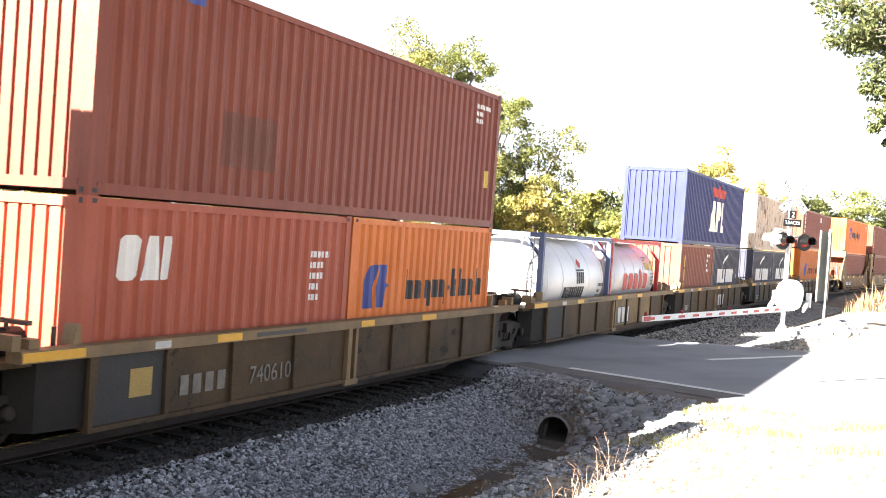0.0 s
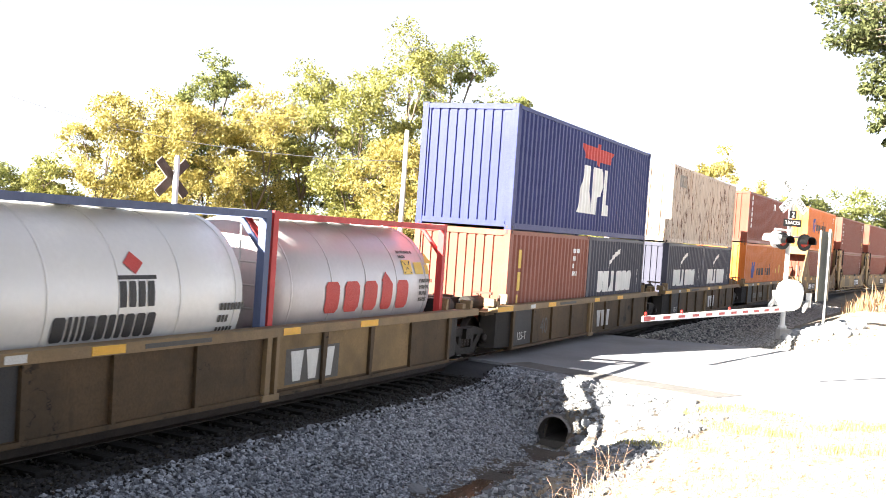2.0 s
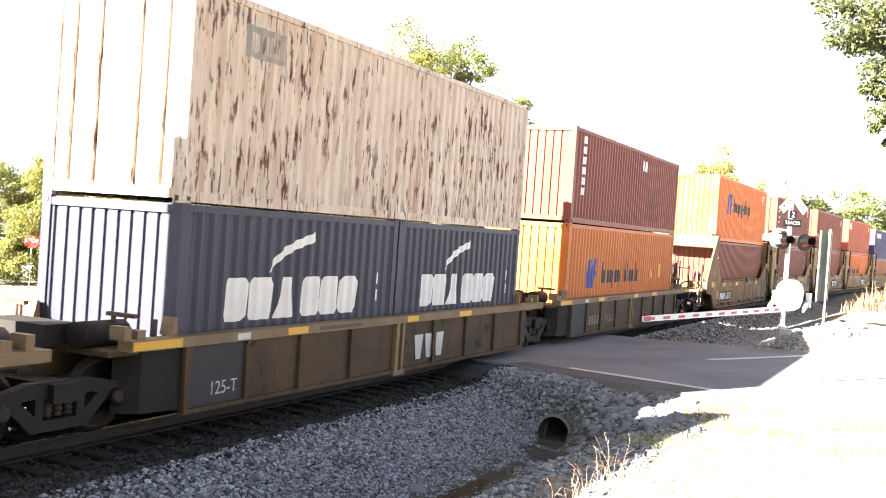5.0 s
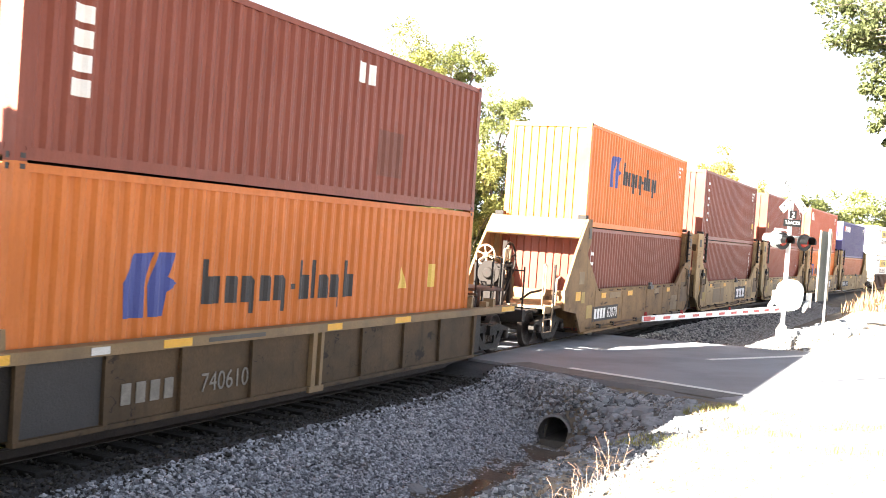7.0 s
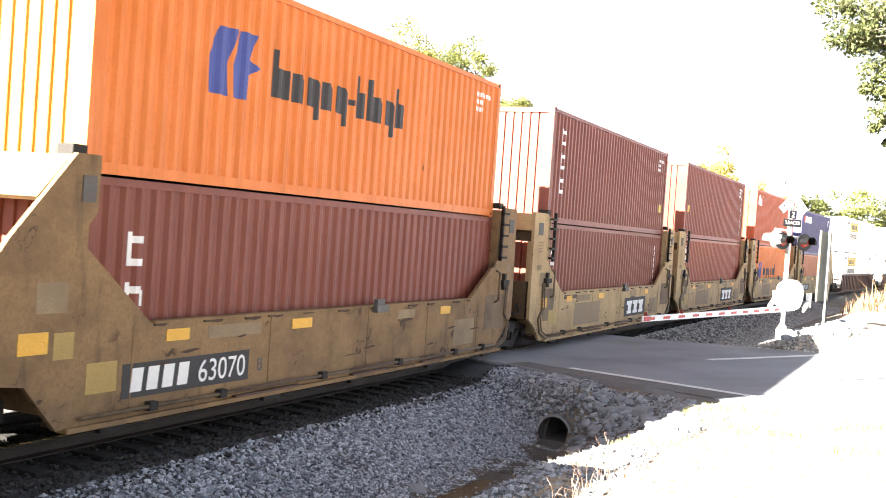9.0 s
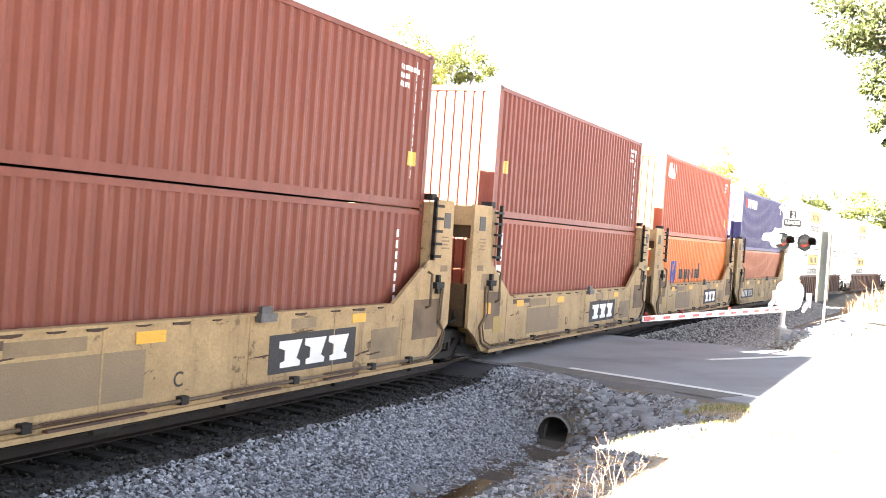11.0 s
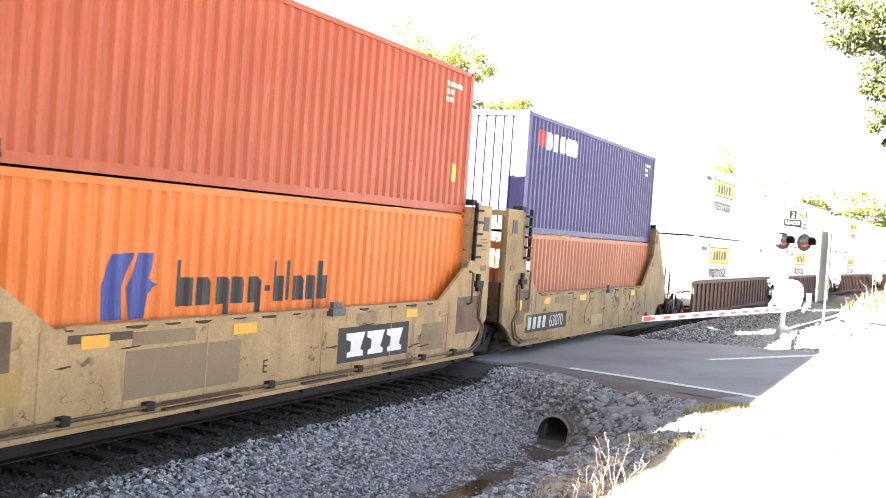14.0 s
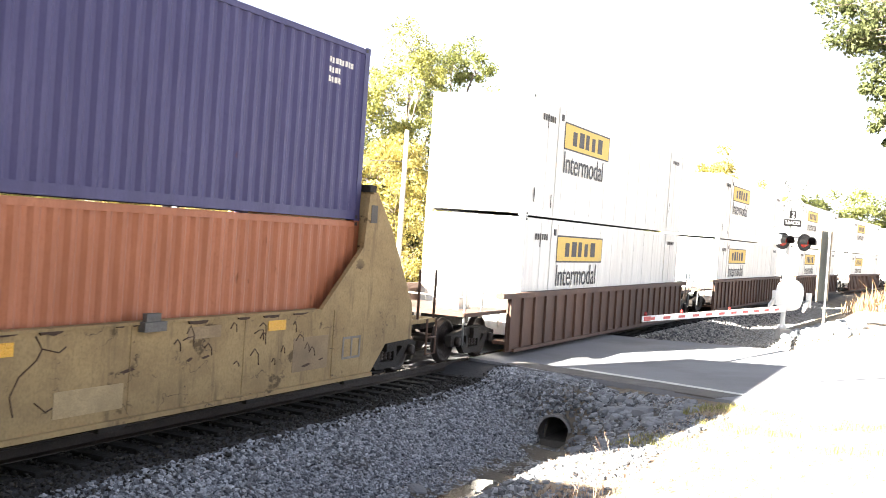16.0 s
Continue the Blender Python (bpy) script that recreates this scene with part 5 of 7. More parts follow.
    # fourth unit
    u = low_well_car("grimy tan low well car under slate-grey boxes")
    load(u, C["U4"])
    owner_block(u, 0.55, 0.34)
    stencil(u, "125-T", -5.55, 0.36, 0.26, -1.418, GALV, "stencil", "small white stencil")
    for dx in (-3.06, 3.06):
        b = container("container", L20, STD, SLATE, "slate-grey corrugated twenty-foot container with white marks")
        swoosh_marks(b)
        stow(b, C["U4"], dx, FLOOR)
    c = container("container", L40, TALL, CREAM, "cream container heavily streaked with rust, stacked on top", end="doors")
    mark(c, [bar(-4.9, 2.12, 0.95, 0.45)], surface("pale_grey_overpaint", (0.36, 0.33, 0.29), 0.7), "overpainted_patch")
    mark(c, word(-4.8, 2.20, 0.28, [0.2, 0.1, 0.2, 0.2], 0.05), CREAM, "brand_mark")
    stow(c, C["U4"], 0, FLOOR + STD)

    # fifth unit, last of its car
    u = low_well_car("grimy tan low well car with end platform", last=True)
    load(u, C["U5"])
    stencil(u, "740610", -2.95, 0.42, 0.36, -1.415, FADED, "number", "faded white car number")
    boxed("owner_mark", [(-4.45 + i * 0.26, -4.45 + i * 0.26 + 0.17, -1.415, -1.410, 0.42, 0.68) for i in range(4)], FADED, u)
    a = container("container", L40, TALL, ORANGE2, "orange corrugated forty-foot container with blue emblem")
    liner_marks(a, -4.3, 1.25, 1.05, 1.48, 1.06)
    mark(a, [[(2.9, 1.35), (3.25, 1.35), (3.07, 1.75)], bar(4.2, 1.35, 0.3, 0.45)], MARKYELLOW, "warning_label")
    stow(a, C["U5"], 0, FLOOR)
    c = container("container", L40, STD, BROWN, "red-brown corrugated container stacked on an orange one")
    mark(c, [bar(-5.35, 2.2 - i * 0.28, 0.3, 0.2) for i in range(6)], MARKWHITE, "brand_mark", "column of white block shapes")
    mark(c, [bar(1.0, 1.95, 0.22, 0.34), bar(1.34, 1.95, 0.22, 0.34)], MARKWHITE, "emblem")
    mark(c, [bar(1.8, 0.45, 1.0, 0.8)], surface("dark_brown_overpaint", (0.175, 0.060, 0.042), 0.7), "overpainted_patch")
    stow(c, C["U5"], 0, FLOOR + TALL)

    # five units with tall ends
    zf = 0.25
    lower = {"V1": BROWN2, "V2": BROWN2, "V3": BROWN3, "V4": ORANGE, "V5": TANOR}
    upper = {"V1": ORANGE, "V2": BROWN2, "V3": BROWN, "V4": REDOR, "V5": SEABLUE}
    names = {"brown_paint": "brown", "maroon_paint": "maroon", "red_oxide_paint": "red-oxide", "orange_paint": "orange", "faded_salmon_paint": "faded salmon", "red_orange_paint": "red-orange", "slate_blue_paint": "slate-blue"}
    for k in ("V1", "V2", "V3", "V4", "V5"):
        u = high_well_car("weathered tan well car with tall end columns", k == "V1", k == "V5")
        load(u, C[k])
        if k in ("V1", "V5"):
            panel_x = -5.5 if k == "V1" else -5.95
            boxed("number_panel", [(panel_x, -2.95, -1.436, -1.430, 0.50, 0.92)], surface("charcoal_panel_paint", (0.045, 0.043, 0.043), 0.75, 0, 0.2, 1.5), u, "dark grey number panel")
            stencil(u, "63070", panel_x + 1.42 if k == "V1" else panel_x + 1.66, 0.57, 0.42, -1.440, MARKWHITE if k == "V1" else GALV, "number", "white car number")
            for i in range(4):
                bm = bmesh.new()
                slab(bm, bar(panel_x + 0.14 + i * (0.29 if k == "V1" else 0.34), 0.57, 0.20, 0.29, 0.03), -1.4395, -1.4365)
                part("owner_mark", bm, MARKWHITE if k == "V1" else GALV, u)
            if k == "V5":
                for p in ((5.45, 6.04, 0.56, 0.60), (5.45, 6.04, 0.89, 0.93), (5.45, 5.50, 0.60, 0.89), (5.99, 6.04, 0.60, 0.89), (5.72, 5.77, 0.60, 0.89)):
                    boxed("stencil_bar", [(p[0], p[1], -1.440, -1.4365, p[2], p[3])], FADED, u)
            stencil(u, "B" if k == "V1" else "A", -2.75, 0.6, 0.26, -1.436, MARKGREY, "stencil")
        else:
            logo_panel(u)
            stencil(u, {"V2": "C", "V3": "D", "V4": "E"}[k], -1.15, 0.55, 0.28, -1.436, MARKBLACK, "stencil")
        hl = STD if k == "V5" else TALL
        a = container("container", L40, hl, lower[k], names[lower[k].name] + " corrugated container seated low between the car's columns")
        c = container("container", L40, TALL, upper[k], names[upper[k].name] + " corrugated container stacked on the upper tier")
        if k == "V1":
            liner_marks(c, -3.98, 1.40, 1.2, 1.26, 0.96)
            vertical_marks(a, -5.3, 2.25, 3, MARKWHITE)
        if k == "V2":
            mark(c, [bar(5.45, 2.55 - i * 0.2, 0.09, 0.15) for i in range(11)] + [bar(5.72, 2.45 - i * 0.2, 0.09, 0.15) for i in range(4)], MARKWHITE, "id_marking")
            mark(c, [bar(5.35, 0.78, 0.30, 0.26)], MARKYELLOW, "warning_label")
            mark(a, [bar(5.1, 2.35 - i * 0.2, 0.08, 0.14) for i in range(9)], MARKWHITE, "id_marking")
            vertical_marks(c, -5.3, 2.45, 3, MARKWHITE)
            vertical_marks(a, -5.6, 2.25, 3, MARKWHITE)
        if k == "V3":
            mark(c, [bar(5.38, 2.3 - i * 0.27, 0.06, 0.17) for i in range(8)], MARKWHITE, "id_marking")
            mark(c, [bar(-5.5, 1.0, 0.2, 0.28)], MARKYELLOW, "warning_label")
            mark(a, [bar(-5.55, 2.3 - i * 0.36, 0.28, 0.26) for i in range(4)], MARKWHITE, "brand_mark", "column of white block shapes")
            mark(a, [bar(4.9, 2.0 - i * 0.27, 0.12, 0.2) for i in range(5)], MARKWHITE, "id_marking")
        if k == "V4":
            mark(c, word(-5.45, 2.08, 0.55, [0.42, 0.44, 0.14], 0.05, 0.03, "bab"), MARKWHITE, "brand_mark", "white block lettering shapes")
            liner_marks(a, -4.25, 1.30, 1.05)
            mark(c, [bar(5.35, 0.62, 0.24, 0.36)], MARKYELLOW, "warning_label")
        if k == "V5":
            mark(c, word(-4.72, 2.10, 0.44, [0.42, 0.42, 0.44, 0.42, 0.42], 0.07), MARKWHITE, "brand_mark", "white block lettering shapes")
            mark(c, [bar(-5.28, 2.14, 0.44, 0.40, 0.03)], MARKRED, "emblem")
            mark(a, [bar(-5.55, 2.05 - i * 0.42, 0.3, 0.3) for i in range(3)], MARKWHITE, "brand_mark", "column of white block shapes")
        id_lines(c, L40, TALL)
        stow(a, C[k], 0, zf)
        stow(c, C[k], 0, zf + hl)

    # white boxes on ribbed cars
    for k in ("W1", "W2", "W3", "W4", "W5"):
        load(ribbed_well_car("brown ribbed single well car"), C[k])
        for z in (0.36, 0.36 + 2.90):
            b = container("container", 16.15, 2.88, WHITE, "long white smooth-sided container with yellow panel", end="doors", smooth=True, W=2.59)
            x0 = -5.6
            boxed("yellow_panel", [(x0, x0 + 3.9, -1.298, -1.293, 1.84, 2.46)], MARKYELLOW, b, "yellow panel with dark block shapes")
            for i, (w, h) in enumerate(((0.34, 0.36), (0.40, 0.40), (0.30, 0.40), (0.30, 0.36), (0.42, 0.40))):
                boxed("brand_mark", [(x0 + 0.62 + i * 0.55, x0 + 0.62 + i * 0.55 + w, -1.302, -1.299, 1.95, 1.95 + h)], MARKBLACK, b)
            bm = bmesh.new()
            box(bm, x0 - 0.04, x0 + 3.94, -1.2975, -1.2925, 1.80, 1.84)
            box(bm, x0 - 0.04, x0 + 3.94, -1.2975, -1.2925, 2.46, 2.50)
            box(bm, x0 - 0.04, x0, -1.2975, -1.2925, 1.84, 2.46)
            box(bm, x0 + 3.90, x0 + 3.94, -1.2975, -1.2925, 1.84, 2.46)
            bmesh.ops.remove_doubles(bm, verts=bm.verts[:], dist=0.001)
            part("panel_border", bm, MARKBLACK, b)
            stencil(b, "Intermodal", x0 - 0.05, 1.20, 0.80, -1.302, MARKBLACK, "lettering", "dark lettering")
            for u, z0 in ((-6.95, 2.18), (-6.4, 0.25), (-7.6, 0.35), (6.2, 0.7)):
                boxed("scuff", [(u, u + 0.05, -1.302, -1.299, z0, z0 + 0.34)], MARKGREY, b)
            boxed("vent", [(-5.95, -5.80, -1.312, -1.294, 2.48, 2.64)], MARKBLACK, b)
            boxed("id_marking", [(-7.3 + i * 0.16, -7.3 + i * 0.16 + 0.1, -1.302, -1.299, 2.35, 2.50) for i in range(6)], MARKGREY, b)
            boxed("id_marking", [(6.4 + i * 0.16, 6.4 + i * 0.16 + 0.1, -1.302, -1.299, 2.45, 2.58) for i in range(6)], MARKGREY, b)
            for u in (-6.15, 6.0):
                boxed("lift_pad", [(u, u + 0.15, -1.31, -1.29, 0.02, 2.86)], WHITE, b)
            stow(b, C[k], 0, z)


def liner_marks(b, x, z, s, gap=1.30, k=1.0):
    """The shipping line's blue emblem and its dark lettering, as plain shapes."""
    mark(b, [[(x, z + 0.30 * s), (x + 0.18 * s, z + 0.64 * s), (x + 0.52 * s, z + 0.66 * s), (x + 0.36 * s, z + 0.25 * s), (x + 0.40 * s, z - 0.12 * s), (x + 0.02 * s, z - 0.12 * s)],
             [(x + 0.58 * s, z + 0.66 * s), (x + 0.90 * s, z + 0.66 * s), (x + 0.78 * s, z + 0.36 * s), (x + 0.98 * s, z + 0.28 * s), (x + 0.78 * s, z + 0.18 * s), (x + 0.74 * s, z - 0.12 * s), (x + 0.48 * s, z - 0.12 * s), (x + 0.44 * s, z + 0.25 * s)]], MARKBLUE, "emblem", "blue block emblem")
    u, shapes = x + gap * s, []
    for w, up, down in ((0.38, 0.58, 0), (0.31, 0.36, 0), (0.31, 0.36, 0.16), (0.31, 0.36, 0), (0.31, 0.36, 0.16), (0.16, -0.2, 0), (0.28, 0.58, 0), (0.11, 0.58, 0), (0.31, 0.36, 0), (0.29, 0.36, 0.16), (0.31, 0.58, 0)):
        if up < 0:
            shapes.append(bar(u, z + 0.15 * s, w * s, 0.08 * s))
        elif w > 0.2:
            q = 0.09 * s
            x0, x1 = u, u + w * s * 0.92
            o = [(x0, z), (x1, z), (x1, z + 0.36 * s), (x0 + q, z + 0.36 * s), (x0 + q, z + up * s), (x0, z + up * s)]
            if up < 0.4:
                o = [(x0, z), (x1 - q, z), (x1 - q, z - down * s), (x1, z - down * s), (x1, z + 0.30 * s), (x1 - 0.06 * s, z + 0.36 * s), (x0, z + 0.36 * s)] if down else [(x0, z), (x1, z), (x1, z + 0.30 * s), (x1 - 0.06 * s, z + 0.36 * s), (x0, z + 0.36 * s)]
            shapes.append(o)
        else:
            shapes.append(bar(u, z - down * s, w * s, (up + down) * s))
        u += (w + 0.055) * s * k
    mark(b, shapes, MARKBLACK, "brand_mark", "dark block lettering shapes")


def swoosh_marks(b):
    mark(b, word(-2.0, 0.98, 0.62, [0.52, 0.62, 0.56, -0.13, 0.50, 0.52, 0.60], 0.05, 0.04, "bbabbbb"), MARKWHITE, "brand_mark", "white block lettering shapes")
    pts = [(-0.95, 1.66), (-0.85, 1.85), (-0.55, 2.05), (-0.2, 2.17), (0.30, 2.30), (0.32, 2.15), (0.05, 2.09), (-0.3, 2.0), (-0.65, 1.86)]
    mark(b, [[pts[0], pts[8], pts[1]], [pts[1], pts[8], pts[7], pts[2]], [pts[2], pts[7], pts[6], pts[3]], [pts[3], pts[6], pts[5], pts[4]]], MARKWHITE, "emblem", "white curved stroke")
    mark(b, [bar(2.35, 1.45 - i * 0.3, 0.10, 0.2) for i in range(2)], MARKWHITE, "id_marking")


def vertical_marks(b, x, z, n, material):
    shapes = []
    for i in range(n):
        q = z - i * 0.62
        shapes += [bar(x, q - 0.42, 0.11, 0.42), bar(x + 0.11, q - 0.42, 0.2, 0.09), bar(x + 0.11, q - 0.14, 0.2, 0.09)] + ([bar(x + 0.26, q - 0.30, 0.09, 0.2)] if i else [])
    mark(b, shapes, material, "brand_mark", "column of white block shapes")


def owner_block(car, x, z):
    """A worn white owner's mark on a pale patch."""
    for i, w in enumerate((0.42, 0.42, 0.46)):
        u = x + i * 0.44
        bm = bmesh.new()
        slab(bm, [(u + w * 0.22, z), (u + w * 0.70, z), (u + w * 0.86, z + 0.46), (u, z + 0.46)], -1.415, -1.405)
        part("owner_mark", bm, GALV, car, "worn white block mark")


def logo_panel(car):
    boxed("logo_panel", [(0.95, 3.45, -1.436, -1.430, 0.50, 1.08)], surface("charcoal_panel_paint", (0.045, 0.043, 0.043), 0.75, 0, 0.2, 1.5), car, "dark grey owner's panel")
    for i in range(3):
        u = 1.2 + i * 0.70
        bm = bmesh.new()
        slab(bm, [(u + 0.05, 0.58), (u + 0.58, 0.58), (u + 0.58, 0.66), (u + 0.48, 0.70), (u + 0.62, 0.98), (u, 0.98), (u, 0.88), (u + 0.16, 0.84), (u + 0.16, 0.68), (u + 0.05, 0.66)], -1.442, -1.4365)
        part("owner_mark", bm, MARKWHITE, car)


consist()


# ------------------------------------------------------------------ ballast, rocks, ditch
def per_island(name, lo, hi, rough=0.9, mid=None, grain=30.0):
    m, n, l, b = nodes_of(name)
    g = n.new("ShaderNodeNewGeometry")
    c = mixed(n, l, g.outputs["Random Per Island"], (*lo, 1), (*hi, 1))
    tx = noise_at(n, l, grain, (1, 1, 1), 3)
    c = mixed(n, l, ramp(n, l, tx.outputs[0], 0.45, 0.8), c, (*[v * 0.6 for v in lo], 1))
    l.new(c, b.inputs["Base Color"])
    b.inputs["Roughness"].default_value = rough
    MATS[name] = m
    return m


def stone_field(name, places, sizes, material, label, flat=0.75, seed=1):
    """Many small broken stones in one mesh."""
    rng = np.random.default_rng(seed)
    base = np.array([(1, 0, 0), (-1, 0, 0), (0, 1, 0), (0, -1, 0), (0, 0, 1), (0, 0, -1)], float)
    tri = np.array([(0, 2, 4), (2, 1, 4), (1, 3, 4), (3, 0, 4), (2, 0, 5), (1, 2, 5), (3, 1, 5), (0, 3, 5)])
    n = len(places)
    v = base[None] * rng.uniform(0.55, 1.25, (n, 6, 1)) + rng.normal(0, 0.16, (n, 6, 3))
    q = rng.normal(0, 1, (n, 4))
    q /= np.linalg.norm(q, axis=1)[:, None]
    w, x, y, z = q.T
    R = np.stack([np.stack([1 - 2 * (y * y + z * z), 2 * (x * y - z * w), 2 * (x * z + y * w)], 1), np.stack([2 * (x * y + z * w), 1 - 2 * (x * x + z * z), 2 * (y * z - x * w)], 1), np.stack([2 * (x * z - y * w), 2 * (y * z + x * w), 1 - 2 * (x * x + y * y)], 1)], 1)
    v = np.einsum("nij,nkj->nki", R, v) * (np.asarray(sizes) * 0.5)[:, None, None]
    v[:, :, 2] *= flat
    v += np.asarray(places)[:, None, :]
    f = (tri[None] + (np.arange(n) * 6)[:, None, None]).reshape(-1, 3)
    me = bpy.data.meshes.new(name)
    me.from_pydata(v.reshape(-1, 3).tolist(), [], f.tolist())
    me.materials.append(material)
    return tagged(new(name, me), label, "ballast", kind="stuff")


def ballast():
    rng = np.random.default_rng(7)
    grey = per_island("ballast_stone", (0.078, 0.086, 0.103), (0.58, 0.612, 0.672))
    P, S = [], []
    for i in range(38000):
        x = rng.uniform(5.5, 22.4)
        y = -1.82 - 1.92 * rng.random() ** 0.9
        if x > road_near(y) - 0.2 or (x > 18.3 and abs(y + 3.81) < 0.36 and ground_z(x, y) < -0.58):
            continue
        P.append((x, y, ground_z(x, y) + rng.uniform(-0.005, 0.03)))
        S.append(rng.uniform(0.045, 0.105))
    stone_field("ballast", P, S, grey, "grey crushed-stone ballast sloping from the track to the ditch")
    # Near-black stones: the train's shade is painted in along with the oil.
    P, S = [], []
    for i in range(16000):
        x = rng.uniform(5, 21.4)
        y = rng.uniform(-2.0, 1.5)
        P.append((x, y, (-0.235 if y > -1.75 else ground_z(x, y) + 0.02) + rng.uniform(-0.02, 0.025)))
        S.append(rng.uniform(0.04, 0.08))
    stone_field("ballast", P, S, per_island("oily_shaded_ballast", (0.012, 0.011, 0.010), (0.06, 0.055, 0.05)), "ballast between the ties, blackened by oil and painted shade", seed=5)
    P, S = [], []
    for i in range(15000):
        near = i > 9000
        x = rng.uniform(29.5, 38) if near else rng.uniform(30.5, 75)
        y = rail_y(x) - (rng.uniform(4.0, 7.6) if near else 1.4 + 3.4 * rng.random())
        if x < road_far(y) + 0.15:
            continue
        P.append((x, y, ground_z(x, y) + 0.02))
        S.append(rng.uniform(0.07, 0.13))
    stone_field("ballast", P, S, per_island("dusty_ballast", (0.20, 0.195, 0.185), (0.62, 0.60, 0.57)), "dusty pale ballast past the crossing", seed=2)
    dull = per_island("ditch_stone", (0.08, 0.083, 0.09), (0.46, 0.475, 0.50))
    P, S = [], []
    for i in range(38000):
        x = rng.uniform(8, 22.0)
        y = rng.uniform(-7.3, -2.6)
        if x > road_near(y) - 0.15 or (y > -3.2 and x < 18) or (abs(y + 3.81) < 0.3 and 18.6 < x < 19.9 and ground_z(x, y) < -0.55):
            continue
        if (rng.random() < 0.3 and x < 11) or (y < -6.3 and (x > 17 or rng.random() < 0.35 * (-6.3 - y) / 0.5)):
            continue
        P.append((x, y, ground_z(x, y) + rng.uniform(-0.01, 0.02)))
        S.append(rng.uniform(0.03, 0.13) * (1.5 if x > 19 else 1))
    stone_field("ditch_gravel", P, S, dull, "loose mixed gravel and earth in the ditch", seed=3)


ballast()
ROCK = surface("grey_rock", (0.36, 0.375, 0.40), 0.9, 0, 0.3, 3, 22, 0.03, (0.16, 0.14, 0.12), 0.5, (1, 1, 1), 0.4)


def rock(x, y, s, seed):
    rr = random.Random(seed)
    bm = bmesh.new()
    bmesh.ops.create_icosphere(bm, subdivisions=2, radius=s)
    for v in bm.verts:
        d = v.co.normalized()
        k = 1 + 0.30 * noise.noise(d * 1.6 + Vector((seed, 0, 0))) + 0.16 * noise.noise(d * 4.5 + Vector((0, seed, 0)))
        v.co = d * s * k
        v.co.z = max(-0.4 * s, min(0.55 * s, v.co.z * 0.85))
    ob = part("rock", bm, ROCK)
    ob.matrix_basis = pose(x, y, ground_z(x, y) + s * 0.12, rr.uniform(-18, 18), rr.uniform(-18, 18), rr.uniform(0, 360))
    return tagged(ob, "broken grey rock lying " + ("in the ditch by the road" if x < 25 else "at the foot of the signal"), "rock", "rocks in the ditch" if x < 25 else "rocks by the signal")


def rocks():
    rr = random.Random(11)
    n = 0
    while n < 240:
        x, y = rr.uniform(16.6, 20.6), rr.uniform(-6.7, -3.3)
        if x > road_near(y) - 0.35 or (x < 18.6 and (y > -4.3 or rr.random() < 0.5)) or (abs(y + 3.81) < 0.55 and x < 20):
            continue
        rock(x, y, rr.choice((0.05, 0.06, 0.07, 0.085, 0.11)) * rr.uniform(0.7, 1.25), n)
        n += 1
    for k in range(70):
        x, y = rr.uniform(31.0, 34.6), rr.uniform(-8.2, -6.3)
        rock(x, y, rr.uniform(0.09, 0.24), 500 + k)
    for x, y, s in ((13.9, -3.45, 0.16), (16.4, -4.8, 0.13), (17.3, -5.3, 0.16), (15.2, -5.3, 0.1), (18.4, -5.6, 0.2), (17.9, -4.6, 0.12), (12.2, -5.2, 0.12), (18.9, -5.0, 0.17)):
        rock(x, y, s, int(x * 10))


rocks()


def culvert():
    root = thing("culvert_pipe", "corrugated steel culvert pipe running under the road", "culvert")
    bm = bmesh.new()
    prof_o, prof_i = [], []
    for k in range(61):
        u = k * 0.05
        r = 0.315 + (0.012 if k % 2 else 0.0)
        prof_o.append((u, r))
        prof_i.append((u, r - 0.022))
    turned(bm, prof_o + prof_i[::-1], "x", 28)
    fs = [f for f in bm.faces if len(f.verts) > 6]
    bmesh.ops.delete(bm, geom=fs, context="FACES")
    part("pipe_wall", bm, surface("dull_culvert_steel", (0.20, 0.19, 0.18), 0.6, 0.4, 0.3, 4), root)
    root.matrix_basis = pose(18.92, -3.81, -0.86, 0, 0, 0)
    # the torn, flattened lip round the mouth
    rr = random.Random(8)
    lip = [0.33 + rr.uniform(-0.005, 0.035) for k in range(31)]
    bm = bmesh.new()
    for k in range(30):
        a0, a1 = radians(5 + 5.6 * k), radians(5 + 5.6 * (k + 1))
        v = [bm.verts.new((u, q * math.cos(a), q * math.sin(a))) for u in (-0.035, 0.0) for q, a in ((0.30, a0), (lip[k], a0), (lip[k + 1], a1), (0.30, a1))]
        for f in ((3, 2, 1, 0), (4, 5, 6, 7), (0, 1, 5, 4), (1, 2, 6, 5), (2, 3, 7, 6), (3, 0, 4, 7)):
            bm.faces.new([v[i] for i in f])
    bmesh.ops.remove_doubles(bm, verts=bm.verts[:], dist=0.0005)
    part("pipe_lip", bm, surface("scuffed_zinc", (0.30, 0.29, 0.285), 0.6, 0.3, 0.3, 6), root, "bent pale galvanized lip")
    boxed("silt", [(0.0, 2.9, -0.26, 0.26, -0.29, -0.16)], surface("wet_silt", (0.09, 0.08, 0.068), 0.7), root)
    boxed("back_wall", [(2.9, 2.98, -0.34, 0.34, -0.34, 0.34)], FLOORDARK, root)


culvert()


